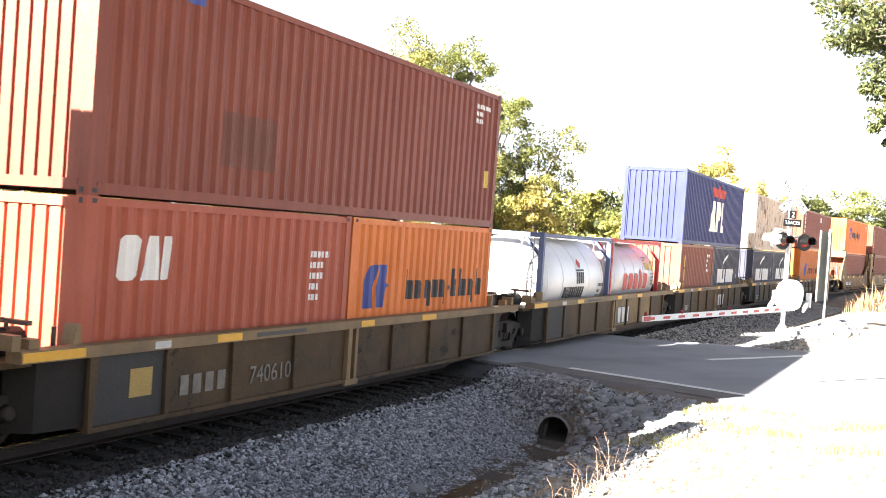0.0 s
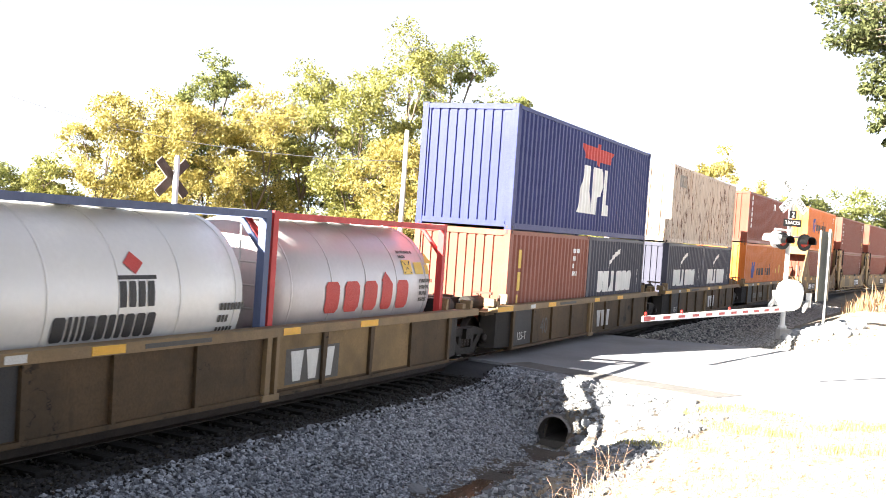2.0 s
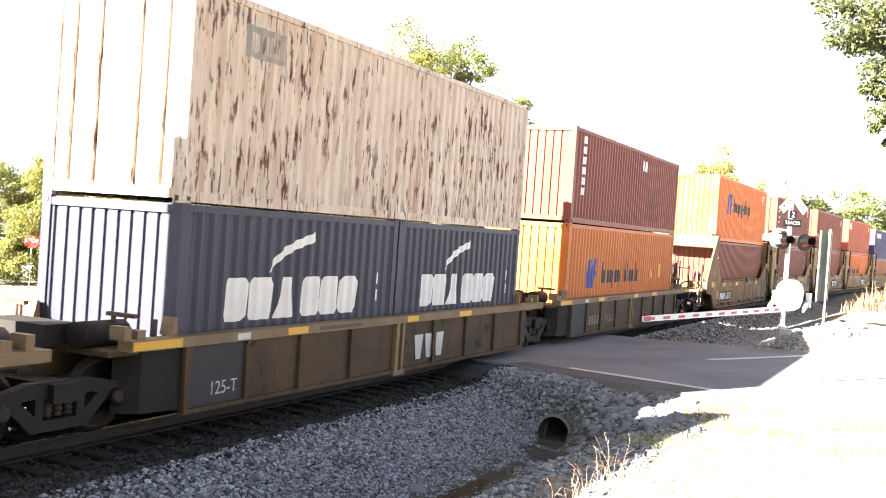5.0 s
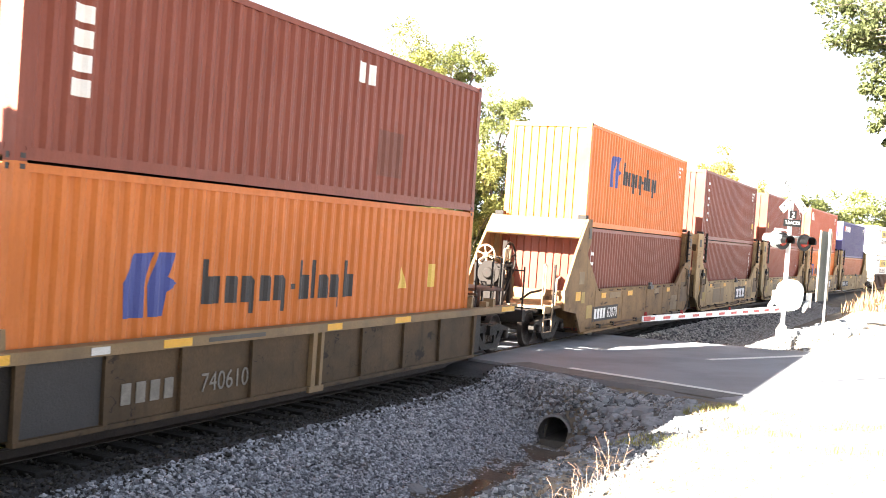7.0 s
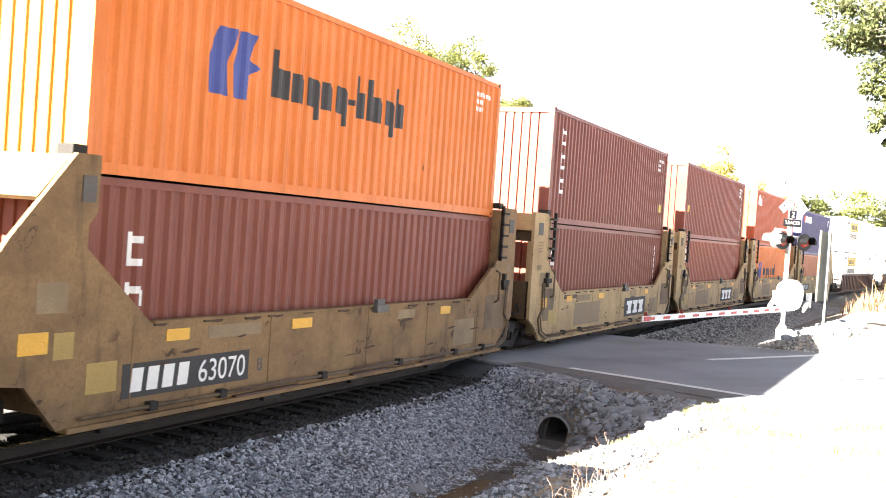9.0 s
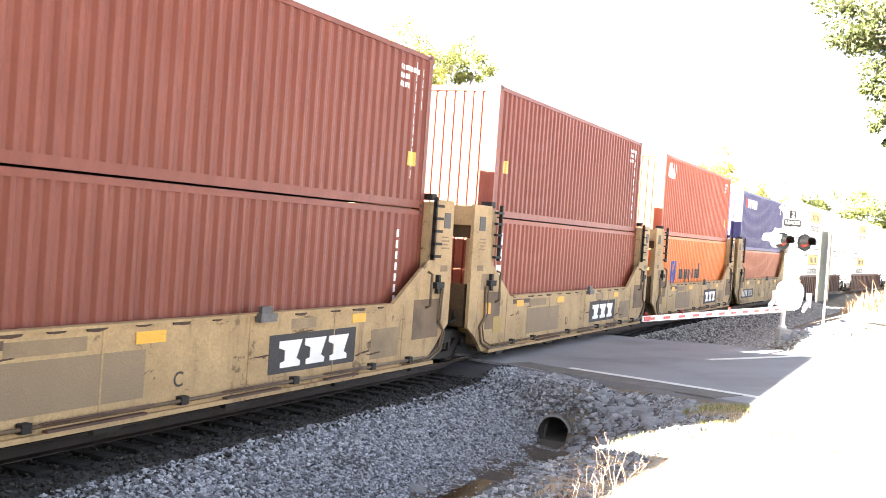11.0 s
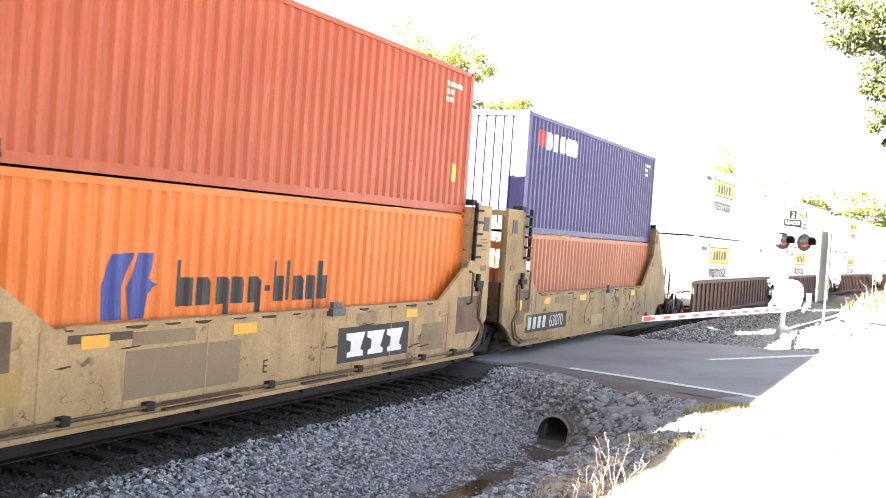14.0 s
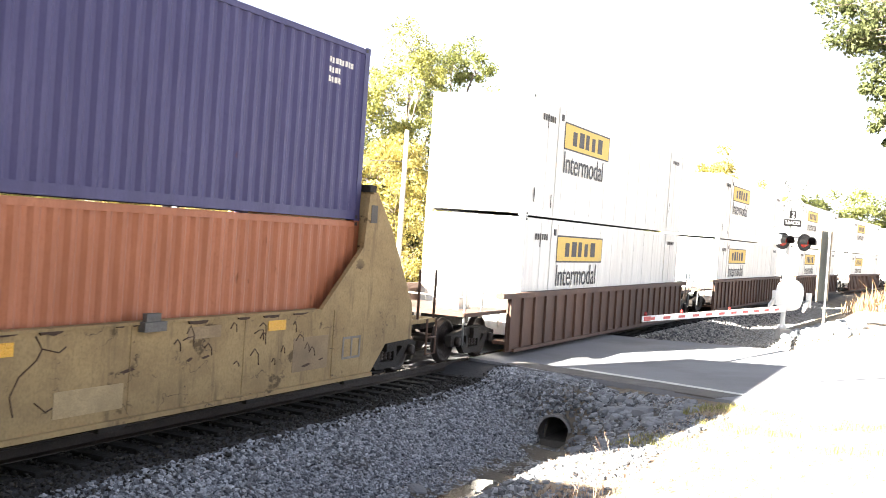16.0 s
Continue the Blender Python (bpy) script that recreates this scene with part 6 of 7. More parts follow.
def puddle():
    bm = bmesh.new()
    ring = []
    for k in range(28):
        a = 2 * math.pi * k / 28
        r = 1 + 0.25 * noise.noise((math.cos(a) * 1.4, math.sin(a) * 1.4, 5))
        ring.append(bm.verts.new((14.3 + 2.0 * r * math.cos(a), -3.95 + 0.36 * r * math.sin(a), -1.10)))
    bm.faces.new(ring)
    geo = bmesh.ops.extrude_face_region(bm, geom=bm.faces[:])
    for v in geo["geom"]:
        if isinstance(v, bmesh.types.BMVert):
            v.co.z -= 0.1
    ob = part("water", bm, surface("muddy_water", (0.085, 0.055, 0.032), 0.12, 0, 0.2, 2, 6, 0.002))
    tagged(ob, "shallow muddy brown water in the ditch", "water", kind="structure")


puddle()


# ------------------------------------------------------------------ crossing signals
REDLENS = surface("dark_red_lens", (0.30, 0.02, 0.015), 0.15, 0, 0.1, 9)
SIGNWHITE = surface("white_sign_sheet", (0.82, 0.82, 0.80), 0.5, 0, 0.05, 4)
BLACKMETAL = surface("black_signal_paint", (0.008, 0.008, 0.009), 0.5, 0, 0.2, 5)
WOODBACK = surface("weathered_board_back", (0.10, 0.072, 0.06), 0.8, 0, 0.2, 5)


def light_head(parent, m, front=True):
    """A round flasher with its background disc and hood, facing -y in its own space."""
    root = new("flasher")
    root.parent = parent
    root.matrix_basis = m
    bm = bmesh.new()
    turned(bm, [(-0.01, 0.25), (0.01, 0.25), (0.015, 0.24)], "y", 28)
    part("background_disc", bm, BLACKMETAL if front else ALU, root)
    bm = bmesh.new()
    turned(bm, [(0.02, 0.16), (0.16, 0.14), (0.20, 0.06)], "y", 20)
    part("lamp_housing", bm, BLACKMETAL if front else SIGNWHITE, root)
    bm = bmesh.new()
    turned(bm, [(-0.06, 0.05), (-0.05, 0.12), (-0.012, 0.15)], "y", 24)
    part("lens", bm, REDLENS, root, "dark red lens")
    bm = bmesh.new()
    rows = []
    for y, r in ((-0.01, 0.175), (-0.34, 0.165)):
        rows.append([bm.verts.new((r * math.cos(a), y, r * math.sin(a))) for a in [radians(-20 + 11 * k) for k in range(21)]])
    for i in range(20):
        bm.faces.new((rows[0][i], rows[0][i + 1], rows[1][i + 1], rows[1][i]))
    bmesh.ops.solidify(bm, geom=bm.faces[:], thickness=0.008)
    part("hood", bm, BLACKMETAL if front else ALU, root)
    return root


def blade_text(parent, text, m, size, depth=0.0):
    cu = bpy.data.curves.new("lettering", "FONT")
    cu.body, cu.size, cu.extrude, cu.align_x, cu.align_y = text, size, 0.002, "CENTER", "CENTER"
    tmp = new("lettering", cu)
    me = bpy.data.meshes.new_from_object(tmp.evaluated_get(bpy.context.evaluated_depsgraph_get()))
    bpy.data.objects.remove(tmp)
    me.materials.clear()
    ob = new("lettering", me)
    ob.parent = parent
    ob.matrix_basis = m
    return ob


def crossbuck(parent, m, back=None):
    root = new("crossbuck")
    root.parent = parent
    root.matrix_basis = m
    for k, (a, words) in enumerate(((45, ("RAIL", "ROAD")), (-45, ("CROSS", "ING")))):
        blade = boxed("blade", [(-0.61, 0.61, -0.012 - 0.014 * k, 0.0 - 0.014 * k, -0.115, 0.115)], SIGNWHITE, root)
        blade.matrix_basis = pose(0, 0, 0, 0, a, 0)
        if back:
            b = boxed("blade_back", [(-0.61, 0.61, 0.0, 0.012, -0.115, 0.115)], back, root)
            b.matrix_basis = pose(0, 0.002 + 0.014 * k, 0, 0, a, 0)
        for s, wd in zip((-1, 1), words):
            t = blade_text(blade, wd, pose(s * 0.36, -0.015 - 0.014 * k, 0, 90, 0, 0), 0.20)
            t.data.materials.append(SIGNBLACK)
    return root


def near_signal():
    root = thing("crossing_signal", "silver level-crossing signal with crossbuck, red flashers and lowered gate arm", "crossing signal")
    root.matrix_basis = pose(32.33, -6.10, 0.28)
    bm = bmesh.new()
    turned(bm, [(0.30, 0.13), (0.40, 0.12), (0.44, 0.07), (4.70, 0.065), (4.72, 0.08), (4.78, 0.05)], "z", 18)
    part("mast", bm, ALU, root)
    bm = bmesh.new()
    box(bm, -0.19, 0.19, -0.19, 0.19, -0.6, 0.32)
    bmesh.ops.bevel(bm, geom=bm.edges[:], offset=0.02, segments=1, affect="EDGES")
    foot = part("foundation", bm, surface("pale_concrete", (0.48, 0.47, 0.45), 0.9, 0, 0.15, 4), root, "pale concrete block")
    foot.matrix_basis = pose(0.02, -0.06, 0, 0, 0, 25)
    face = pose(0, 0, 0, 0, 0, -45)
    crossbuck(root, face @ pose(0, -0.10, 4.20))
    # two plates below: the count of tracks
    sign = new("track_count_sign")
    sign.parent = root
    sign.matrix_basis = face @ pose(0, -0.10, 0)
    boxed("plate", [(-0.12, 0.12, -0.012, 0, 3.55, 3.78)], SIGNBLACK, sign)
    boxed("plate", [(-0.31, 0.31, -0.012, 0, 3.32, 3.53)], SIGNBLACK, sign)
    for wd, z, s in (("2", 3.66, 0.23), ("TRACKS", 3.425, 0.142)):
        t = blade_text(sign, wd, pose(0, -0.016, z, 90, 0, 0), s)
        t.data.materials.append(MARKWHITE)
    bm = bmesh.new()
    rod(bm, face @ Vector((-0.42, -0.06, 3.02)), face @ Vector((0.42, -0.06, 3.02)), 0.035, 8)
    rod(bm, (-0.9, 0.28, 3.02), (0.0, 0.0, 3.02), 0.035, 8)
    rod(bm, (-0.9, 0.28, 3.20), (0.0, 0.0, 3.20), 0.03, 8)
    part("cross_arm", bm, ALU, root)
    for s in (-1, 1):
        light_head(root, face @ pose(s * 0.38, -0.22, 2.88))
    light_head(root, pose(-0.55, 0.30, 2.92, 0, 0, 150), False)
    light_head(root, pose(-0.05, 0.28, 2.92, 0, 0, 150), False)
    # gate mechanism
    bm = bmesh.new()
    slab(bm, [(-0.50, 1.12), (-0.40, 0.92), (-0.10, 0.84), (0.14, 0.92), (0.22, 1.12), (0.22, 1.52), (0.12, 1.70), (-0.14, 1.78), (-0.40, 1.72), (-0.52, 1.52)], -0.26, 0.26, "x")
    bmesh.ops.bevel(bm, geom=bm.edges[:], offset=0.05, segments=2, affect="EDGES")
    part("gate_mechanism", bm, SIGNWHITE, root, "white gate machine housing")
    bm = bmesh.new()
    for y in (-0.62, 0.34):
        slab(bm, [(0.55, 1.05), (0.62, 1.25), (-0.55, 1.02), (-0.62, 0.88)], y - 0.03, y + 0.03)
    box(bm, 0.35, 0.75, -0.68, -0.56, 0.98, 1.40)
    box(bm, 0.35, 0.75, 0.28, 0.40, 0.98, 1.40)
    part("counterweight_arm", bm, ALU, root)
    arm = new("gate_arm")
    arm.parent = root
    tip = Vector((22.55, -4.42, 1.17)) - Vector((32.33, -6.10, 0.28))
    start = Vector((-0.55, -0.1, 0.93))
    d = tip - start
    arm.matrix_basis = Matrix.Translation(start) @ d.to_track_quat("X", "Z").to_matrix().to_4x4()
    L = d.length
    bm = bmesh.new()
    v = box(bm, 0, L, -0.02, 0.02, -0.085, 0.085)
    for q in v[4:]:
        q.co.z *= 0.72
    part("arm_board", bm, SIGNWHITE, arm)
    for k in range(11):
        u = L * (0.06 + 0.088 * k)
        boxed("red_stripe", [(u, u + 0.36, -0.026, 0.026, -0.030, 0.026)], surface("red_reflective", (0.55, 0.06, 0.05), 0.5, 0, 0.1, 6), arm)
    boxed("red_stripe", [(L - 0.35, L - 0.02, -0.027, 0.027, -0.05, 0.05)], surface("red_reflective", (0.55, 0.06, 0.05), 0.5, 0, 0.1, 6), arm)
    for u in (0.46, 0.78, 0.985):
        bm = bmesh.new()
        turned(bm, [(0.05, 0.02), (0.09, 0.035), (0.13, 0.033), (0.15, 0.012)], "z", 12, (L * u, 0, 0))
        part("arm_lamp", bm, REDLENS, arm, "small red gate lamp")


near_signal()


def far_signal():
    root = thing("crossing_signal", "far level-crossing signal seen from behind, weathered crossbuck", "crossing signal")
    root.matrix_basis = pose(21.5, 7.6, -0.45)
    bm = bmesh.new()
    turned(bm, [(-0.8, 0.22), (-0.2, 0.2), (-0.1, 0.085), (4.55, 0.075), (4.66, 0.05)], "z", 16)
    part("mast", bm, ALU, root)
    crossbuck(root, pose(0, 0.12, 4.08, 0, 0, 165), WOODBACK)
    boxed("track_sign", [(-0.34, 0.34, 0.10, 0.12, 3.20, 3.45)], WOODBACK, root)
    bm = bmesh.new()
    rod(bm, (-0.62, 0.3, 2.86), (0.75, -0.45, 2.86), 0.03, 8)
    part("cross_arm", bm, ALU, root)
    light_head(root, pose(-0.28, 0.50, 2.74, 0, 0, 200), False)
    light_head(root, pose(0.02, -0.12, 2.74, 0, 0, -35))
    light_head(root, pose(0.40, -0.55, 2.74, 0, 0, -35))


far_signal()


def sign_post():
    root = thing("sign_post", "steel post with a tall narrow sign seen almost edge-on", "road sign")
    root.matrix_basis = pose(22.75, -8.08, 0.0)
    bm = bmesh.new()
    slab(bm, [(-0.035, -0.02), (0.035, -0.02), (0.035, 0.02), (0.015, 0.02), (0.015, -0.005), (-0.015, -0.005), (-0.015, 0.02), (-0.035, 0.02)], -0.5, 3.35, "z")
    part("post", bm, GALV, root)
    bm = bmesh.new()
    box(bm, -0.26, 0.26, -0.035, -0.02, 1.88, 3.30)
    p = part("sign_panel", bm, surface("grey_green_sign_back", (0.095, 0.105, 0.09), 0.6, 0.2, 0.15, 4), root)
    p.matrix_basis = pose(0, 0.04, 0, 0, 0, 162)
    bm = bmesh.new()
    box(bm, -0.27, -0.23, -0.045, -0.015, 1.88, 3.31)
    box(bm, 0.23, 0.27, -0.045, -0.015, 1.88, 3.31)
    q = part("sign_edge", bm, surface("tan_wood_edge", (0.42, 0.34, 0.24), 0.8), root)
    q.matrix_basis = pose(0, 0.04, 0, 0, 0, 162)


sign_post()


def utility_pole():
    root = thing("utility_pole", "slender pale utility pole behind the railway", "utility pole")
    bm = bmesh.new()
    rod(bm, (0, 0, -1.2), (0, 0, 7.35), 0.13, 12, 0.10)
    part("pole", bm, surface("pale_weathered_pole", (0.52, 0.49, 0.45), 0.8, 0, 0.15, 3), root)
    root.matrix_basis = pose(40.4, 10.9, -0.4)
    bm = bmesh.new()
    a, b = Vector((43.6, 40.9, 9.4)), Vector((40.4, 10.9, 5.6))
    pts = [a.lerp(b, k / 16) - Vector((0, 0, 1.0 * 4 * (k / 16) * (1 - k / 16))) for k in range(17)]
    tube(bm, pts, 0.018, 5)
    tagged(part("overhead_cable", bm, MARKBLACK), "black overhead cable strung to a pole", "cable")


utility_pole()


def stop_sign():
    root = thing("stop_sign", "red octagonal stop sign on a thin post", "road sign")
    root.matrix_basis = pose(40.0, 31.8, ground_z(40.0, 31.8) + 0.55, 0, 0, -58)
    bm = bmesh.new()
    rod(bm, (0, 0.03, -0.8), (0, 0.03, 2.2), 0.03, 8)
    part("post", bm, GALV, root)
    bm = bmesh.new()
    slab(bm, [(0.40 * math.cos(radians(22.5 + 45 * k)), 1.9 + 0.40 * math.sin(radians(22.5 + 45 * k))) for k in range(8)], -0.01, 0.005)
    part("plate", bm, surface("red_sign_sheet", (0.55, 0.03, 0.03), 0.5), root)
    t = blade_text(root, "STOP", pose(0, -0.014, 1.9, 90, 0, 0), 0.27)
    t.data.materials.append(SIGNWHITE)


stop_sign()


def pickup():
    root = thing("pickup_truck", "white pickup truck waiting beyond the crossing", "pickup truck")
    white = surface("white_car_paint", (0.80, 0.80, 0.80), 0.3, 0, 0.03, 2)
    glass = surface("dark_car_glass", (0.03, 0.035, 0.04), 0.1, 0, 0.1, 3)
    bm = bmesh.new()
    slab(bm, [(-2.7, 0.45), (-2.75, 1.05), (-0.85, 1.10), (-0.80, 1.10), (1.0, 1.10), (2.35, 0.98), (2.65, 0.80), (2.65, 0.45)], -0.92, 0.92)
    bmesh.ops.bevel(bm, geom=bm.edges[:], offset=0.06, segments=2, affect="EDGES")
    part("body", bm, white, root)
    bm = bmesh.new()
    slab(bm, [(-0.80, 1.08), (-0.70, 1.72), (0.25, 1.74), (1.05, 1.08)], -0.80, 0.80)
    bmesh.ops.bevel(bm, geom=bm.edges[:], offset=0.05, segments=2, affect="EDGES")
    part("cab", bm, white, root)
    for sy in (-1, 1):
        bm = bmesh.new()
        y0, y1 = sorted((sy * 0.80, sy * 0.812))
        slab(bm, [(-0.60, 1.16), (-0.55, 1.60), (-0.08, 1.62), (-0.08, 1.16)], y0, y1)
        part("side_window", bm, glass, root)
        bm = bmesh.new()
        slab(bm, [(0.0, 1.16), (0.0, 1.62), (0.25, 1.62), (0.80, 1.16)], y0, y1)
        part("side_window", bm, glass, root)
        boxed("headlight", [(2.62, 2.68, *sorted((sy * 0.62, sy * 0.88)), 0.72, 0.88)], GALV, root)
        for x in (-1.75, 1.65):
            wheel = new("wheel")
            wheel.parent = root
            wheel.location = (x, sy * 0.82, 0.38)
            bm = bmesh.new()
            turned(bm, [(-0.12, 0.25), (-0.12, 0.36), (-0.08, 0.38), (0.08, 0.38), (0.12, 0.36), (0.12, 0.25)], "y", 24)
            part("tyre", bm, surface("tyre_rubber", (0.02, 0.02, 0.02), 0.9), wheel)
            bm = bmesh.new()
            turned(bm, [(-0.13, 0.08), (-0.11, 0.24), (0.11, 0.24), (0.13, 0.08)], "y", 20)
            part("rim", bm, GALV, wheel)
    boxed("bumper", [(2.62, 2.78, -0.9, 0.9, 0.45, 0.62)], GALV, root)
    boxed("rear_bumper", [(-2.86, -2.72, -0.9, 0.9, 0.45, 0.60)], GALV, root)
    root.matrix_basis = pose(44.7, 28.8, ground_z(44.7, 28.8) + 0.02, 0, 0, 165)


pickup()


def shed():
    root = thing("shed", "low grey shed with a shallow roof among the trees", "shed")
    wall = surface("pale_shed_boards", (0.42, 0.40, 0.37), 0.8, 0, 0.15, 2)
    boxed("wall", [(-3, 3, -2, -1.9, 0, 2.3), (-3, 3, 1.9, 2, 0, 2.3), (-3, -2.9, -1.9, 1.9, 0, 2.3), (2.9, 3, -1.9, 1.9, 0, 2.3)], wall, root)
    bm = bmesh.new()
    slab(bm, [(-2.4, 2.25), (0, 3.1), (2.4, 2.25), (2.4, 2.35), (0, 3.22), (-2.4, 2.35)], -3.3, 3.3, "x")
    part("roof", bm, surface("dark_shed_roof", (0.10, 0.10, 0.11), 0.8), root)
    boxed("door", [(-0.5, 0.5, -2.04, -2.0, 0, 2.0)], surface("brown_door", (0.16, 0.09, 0.06), 0.7), root)
    root.matrix_basis = pose(46.5, 40.0, ground_z(46.5, 40.0) - 0.05, 0, 0, 30)


shed()


# ------------------------------------------------------------------ trees and plants
def leaf_material(name, lo, hi):
    m, n, l, b = nodes_of(name)
    g = n.new("ShaderNodeNewGeometry")
    c = mixed(n, l, g.outputs["Random Per Island"], (*lo, 1), (*hi, 1))
    l.new(c, b.inputs["Base Color"])
    b.inputs["Roughness"].default_value = 0.6
    tr = n.new("ShaderNodeBsdfTranslucent")
    l.new(c, tr.inputs[0])
    mx = n.new("ShaderNodeMixShader")
    mx.inputs[0].default_value = 0.45
    l.new(b.outputs[0], mx.inputs[1])
    l.new(tr.outputs[0], mx.inputs[2])
    l.new(mx.outputs[0], n["Material Output"].inputs[0])
    return m


BARK = surface("grey_bark", (0.16, 0.125, 0.095), 0.9, 0, 0.3, 4, 30, 0.03, None, 0, (1, 1, 0.2))
LEAF_GREEN = leaf_material("green_leaf", (0.085, 0.105, 0.028), (0.27, 0.28, 0.085))
LEAF_GOLD = leaf_material("gold_leaf", (0.20, 0.175, 0.045), (0.54, 0.46, 0.15))
LEAF_MIX = leaf_material("yellow_green_leaf", (0.12, 0.135, 0.035), (0.42, 0.40, 0.12))
LEAF_MID = leaf_material("mid_green_leaf", (0.055, 0.072, 0.024), (0.20, 0.215, 0.085))
LEAF_DARK = leaf_material("deep_green_leaf", (0.04, 0.055, 0.018), (0.17, 0.18, 0.06))


def leaves(centres, radii, per, size, seed):
    """Leaf blades scattered through clumps."""
    rng = np.random.default_rng(seed)
    V = []
    for c, r in zip(centres, radii):
        k = int(per * rng.uniform(0.7, 1.3))
        d = rng.normal(0, 1, (k, 3))
        d /= np.linalg.norm(d, axis=1)[:, None]
        p = np.asarray(c) + d * (r * rng.random((k, 1)) ** 0.45) * np.array((1, 1, 0.72))
        a = rng.normal(0, 1, (k, 3))
        a /= np.linalg.norm(a, axis=1)[:, None]
        b = np.cross(a, rng.normal(0, 1, (k, 3)))
        b /= np.linalg.norm(b, axis=1)[:, None] + 1e-9
        s = size * rng.uniform(0.6, 1.3, (k, 1))
        V.append(np.stack([p - a * s, p + b * s * 0.5, p + a * s, p - b * s * 0.5], 1))
    V = np.concatenate(V).reshape(-1, 3)
    F = np.arange(len(V)).reshape(-1, 4)
    return V.tolist(), F.tolist()


def tree(name, x, y, height, spread, leaf, label, clumps=46, per=190, size=0.19, seed=1, low=0.28, lean=0.0):
    rr = random.Random(seed)
    z0 = ground_z(x, y) - 0.1
    root = thing(name, label, "tree", "trees behind the railway")
    root.location = (x, y, z0)
    bm = bmesh.new()
    r0 = 0.009 * height + 0.05
    pts = [Vector((0, 0, 0))]
    for k in range(1, 7):
        pts.append(Vector((rr.uniform(-0.15, 0.15) * k * 0.5 + lean * k / 6, rr.uniform(-0.15, 0.15) * k * 0.5, height * 0.82 * k / 6)))
    for k in range(6):
        rod(bm, pts[k], pts[k + 1], r0 * (1 - k / 6.5), 8, r0 * (1 - (k + 1) / 6.5), False)
    part("trunk", bm, BARK, root)
    centres, radii = [], []
    bm = bmesh.new()
    # the crown is a handful of lobes on stout limbs, each lobe a cloud of clumps on twigs
    lobes = [(Vector((pts[6].x, pts[6].y, height - spread * 0.42)), spread * 0.46)]
    count = 8
    for i in range(count):
        u = low + (0.90 - low) * (i + 0.5) / count
        a = i * 2.39996 + rr.uniform(-0.5, 0.5)
        q = spread * (0.72 - 0.38 * max(0.0, (u - 0.5) / 0.5)) * rr.uniform(0.75, 1.05)
        lobes.append((Vector((q * math.cos(a), q * math.sin(a), height * u)), spread * rr.uniform(0.36, 0.56) * (1.1 - 0.3 * u)))
    each = max(3, clumps // len(lobes))
    for c0, r0_ in lobes:
        k = min(5, max(1, int(c0.z / height * 6) - 1))
        s = Vector((pts[k].x, pts[k].y, min(pts[k].z, c0.z - 0.3)))
        mid = s.lerp(c0, 0.5) + Vector((0, 0, 0.12 * spread))
        tube(bm, [s, mid, c0], 0.0035 * height, 5)
        for j in range(each):
            d = Vector((rr.gauss(0, 1), rr.gauss(0, 1), rr.gauss(0, 0.85)))
            d = d.normalized() * r0_ * rr.uniform(0.45, 1.25)
            c = c0 + d
            c.z = max(c.z, height * low * 0.6)
            centres.append(c)
            radii.append(r0_ * rr.uniform(0.32, 0.70))
            rod(bm, c0.lerp(c, 0.15), c, 0.022, 4, 0.006, False)
    part("bough", bm, BARK, root)
    v, f = leaves(centres, radii, per, size, seed)
    me = bpy.data.meshes.new("crown")
    me.from_pydata(v, [], f)
    me.materials.append(leaf)
    crown = new("crown", me)
    crown.parent = root
    return root


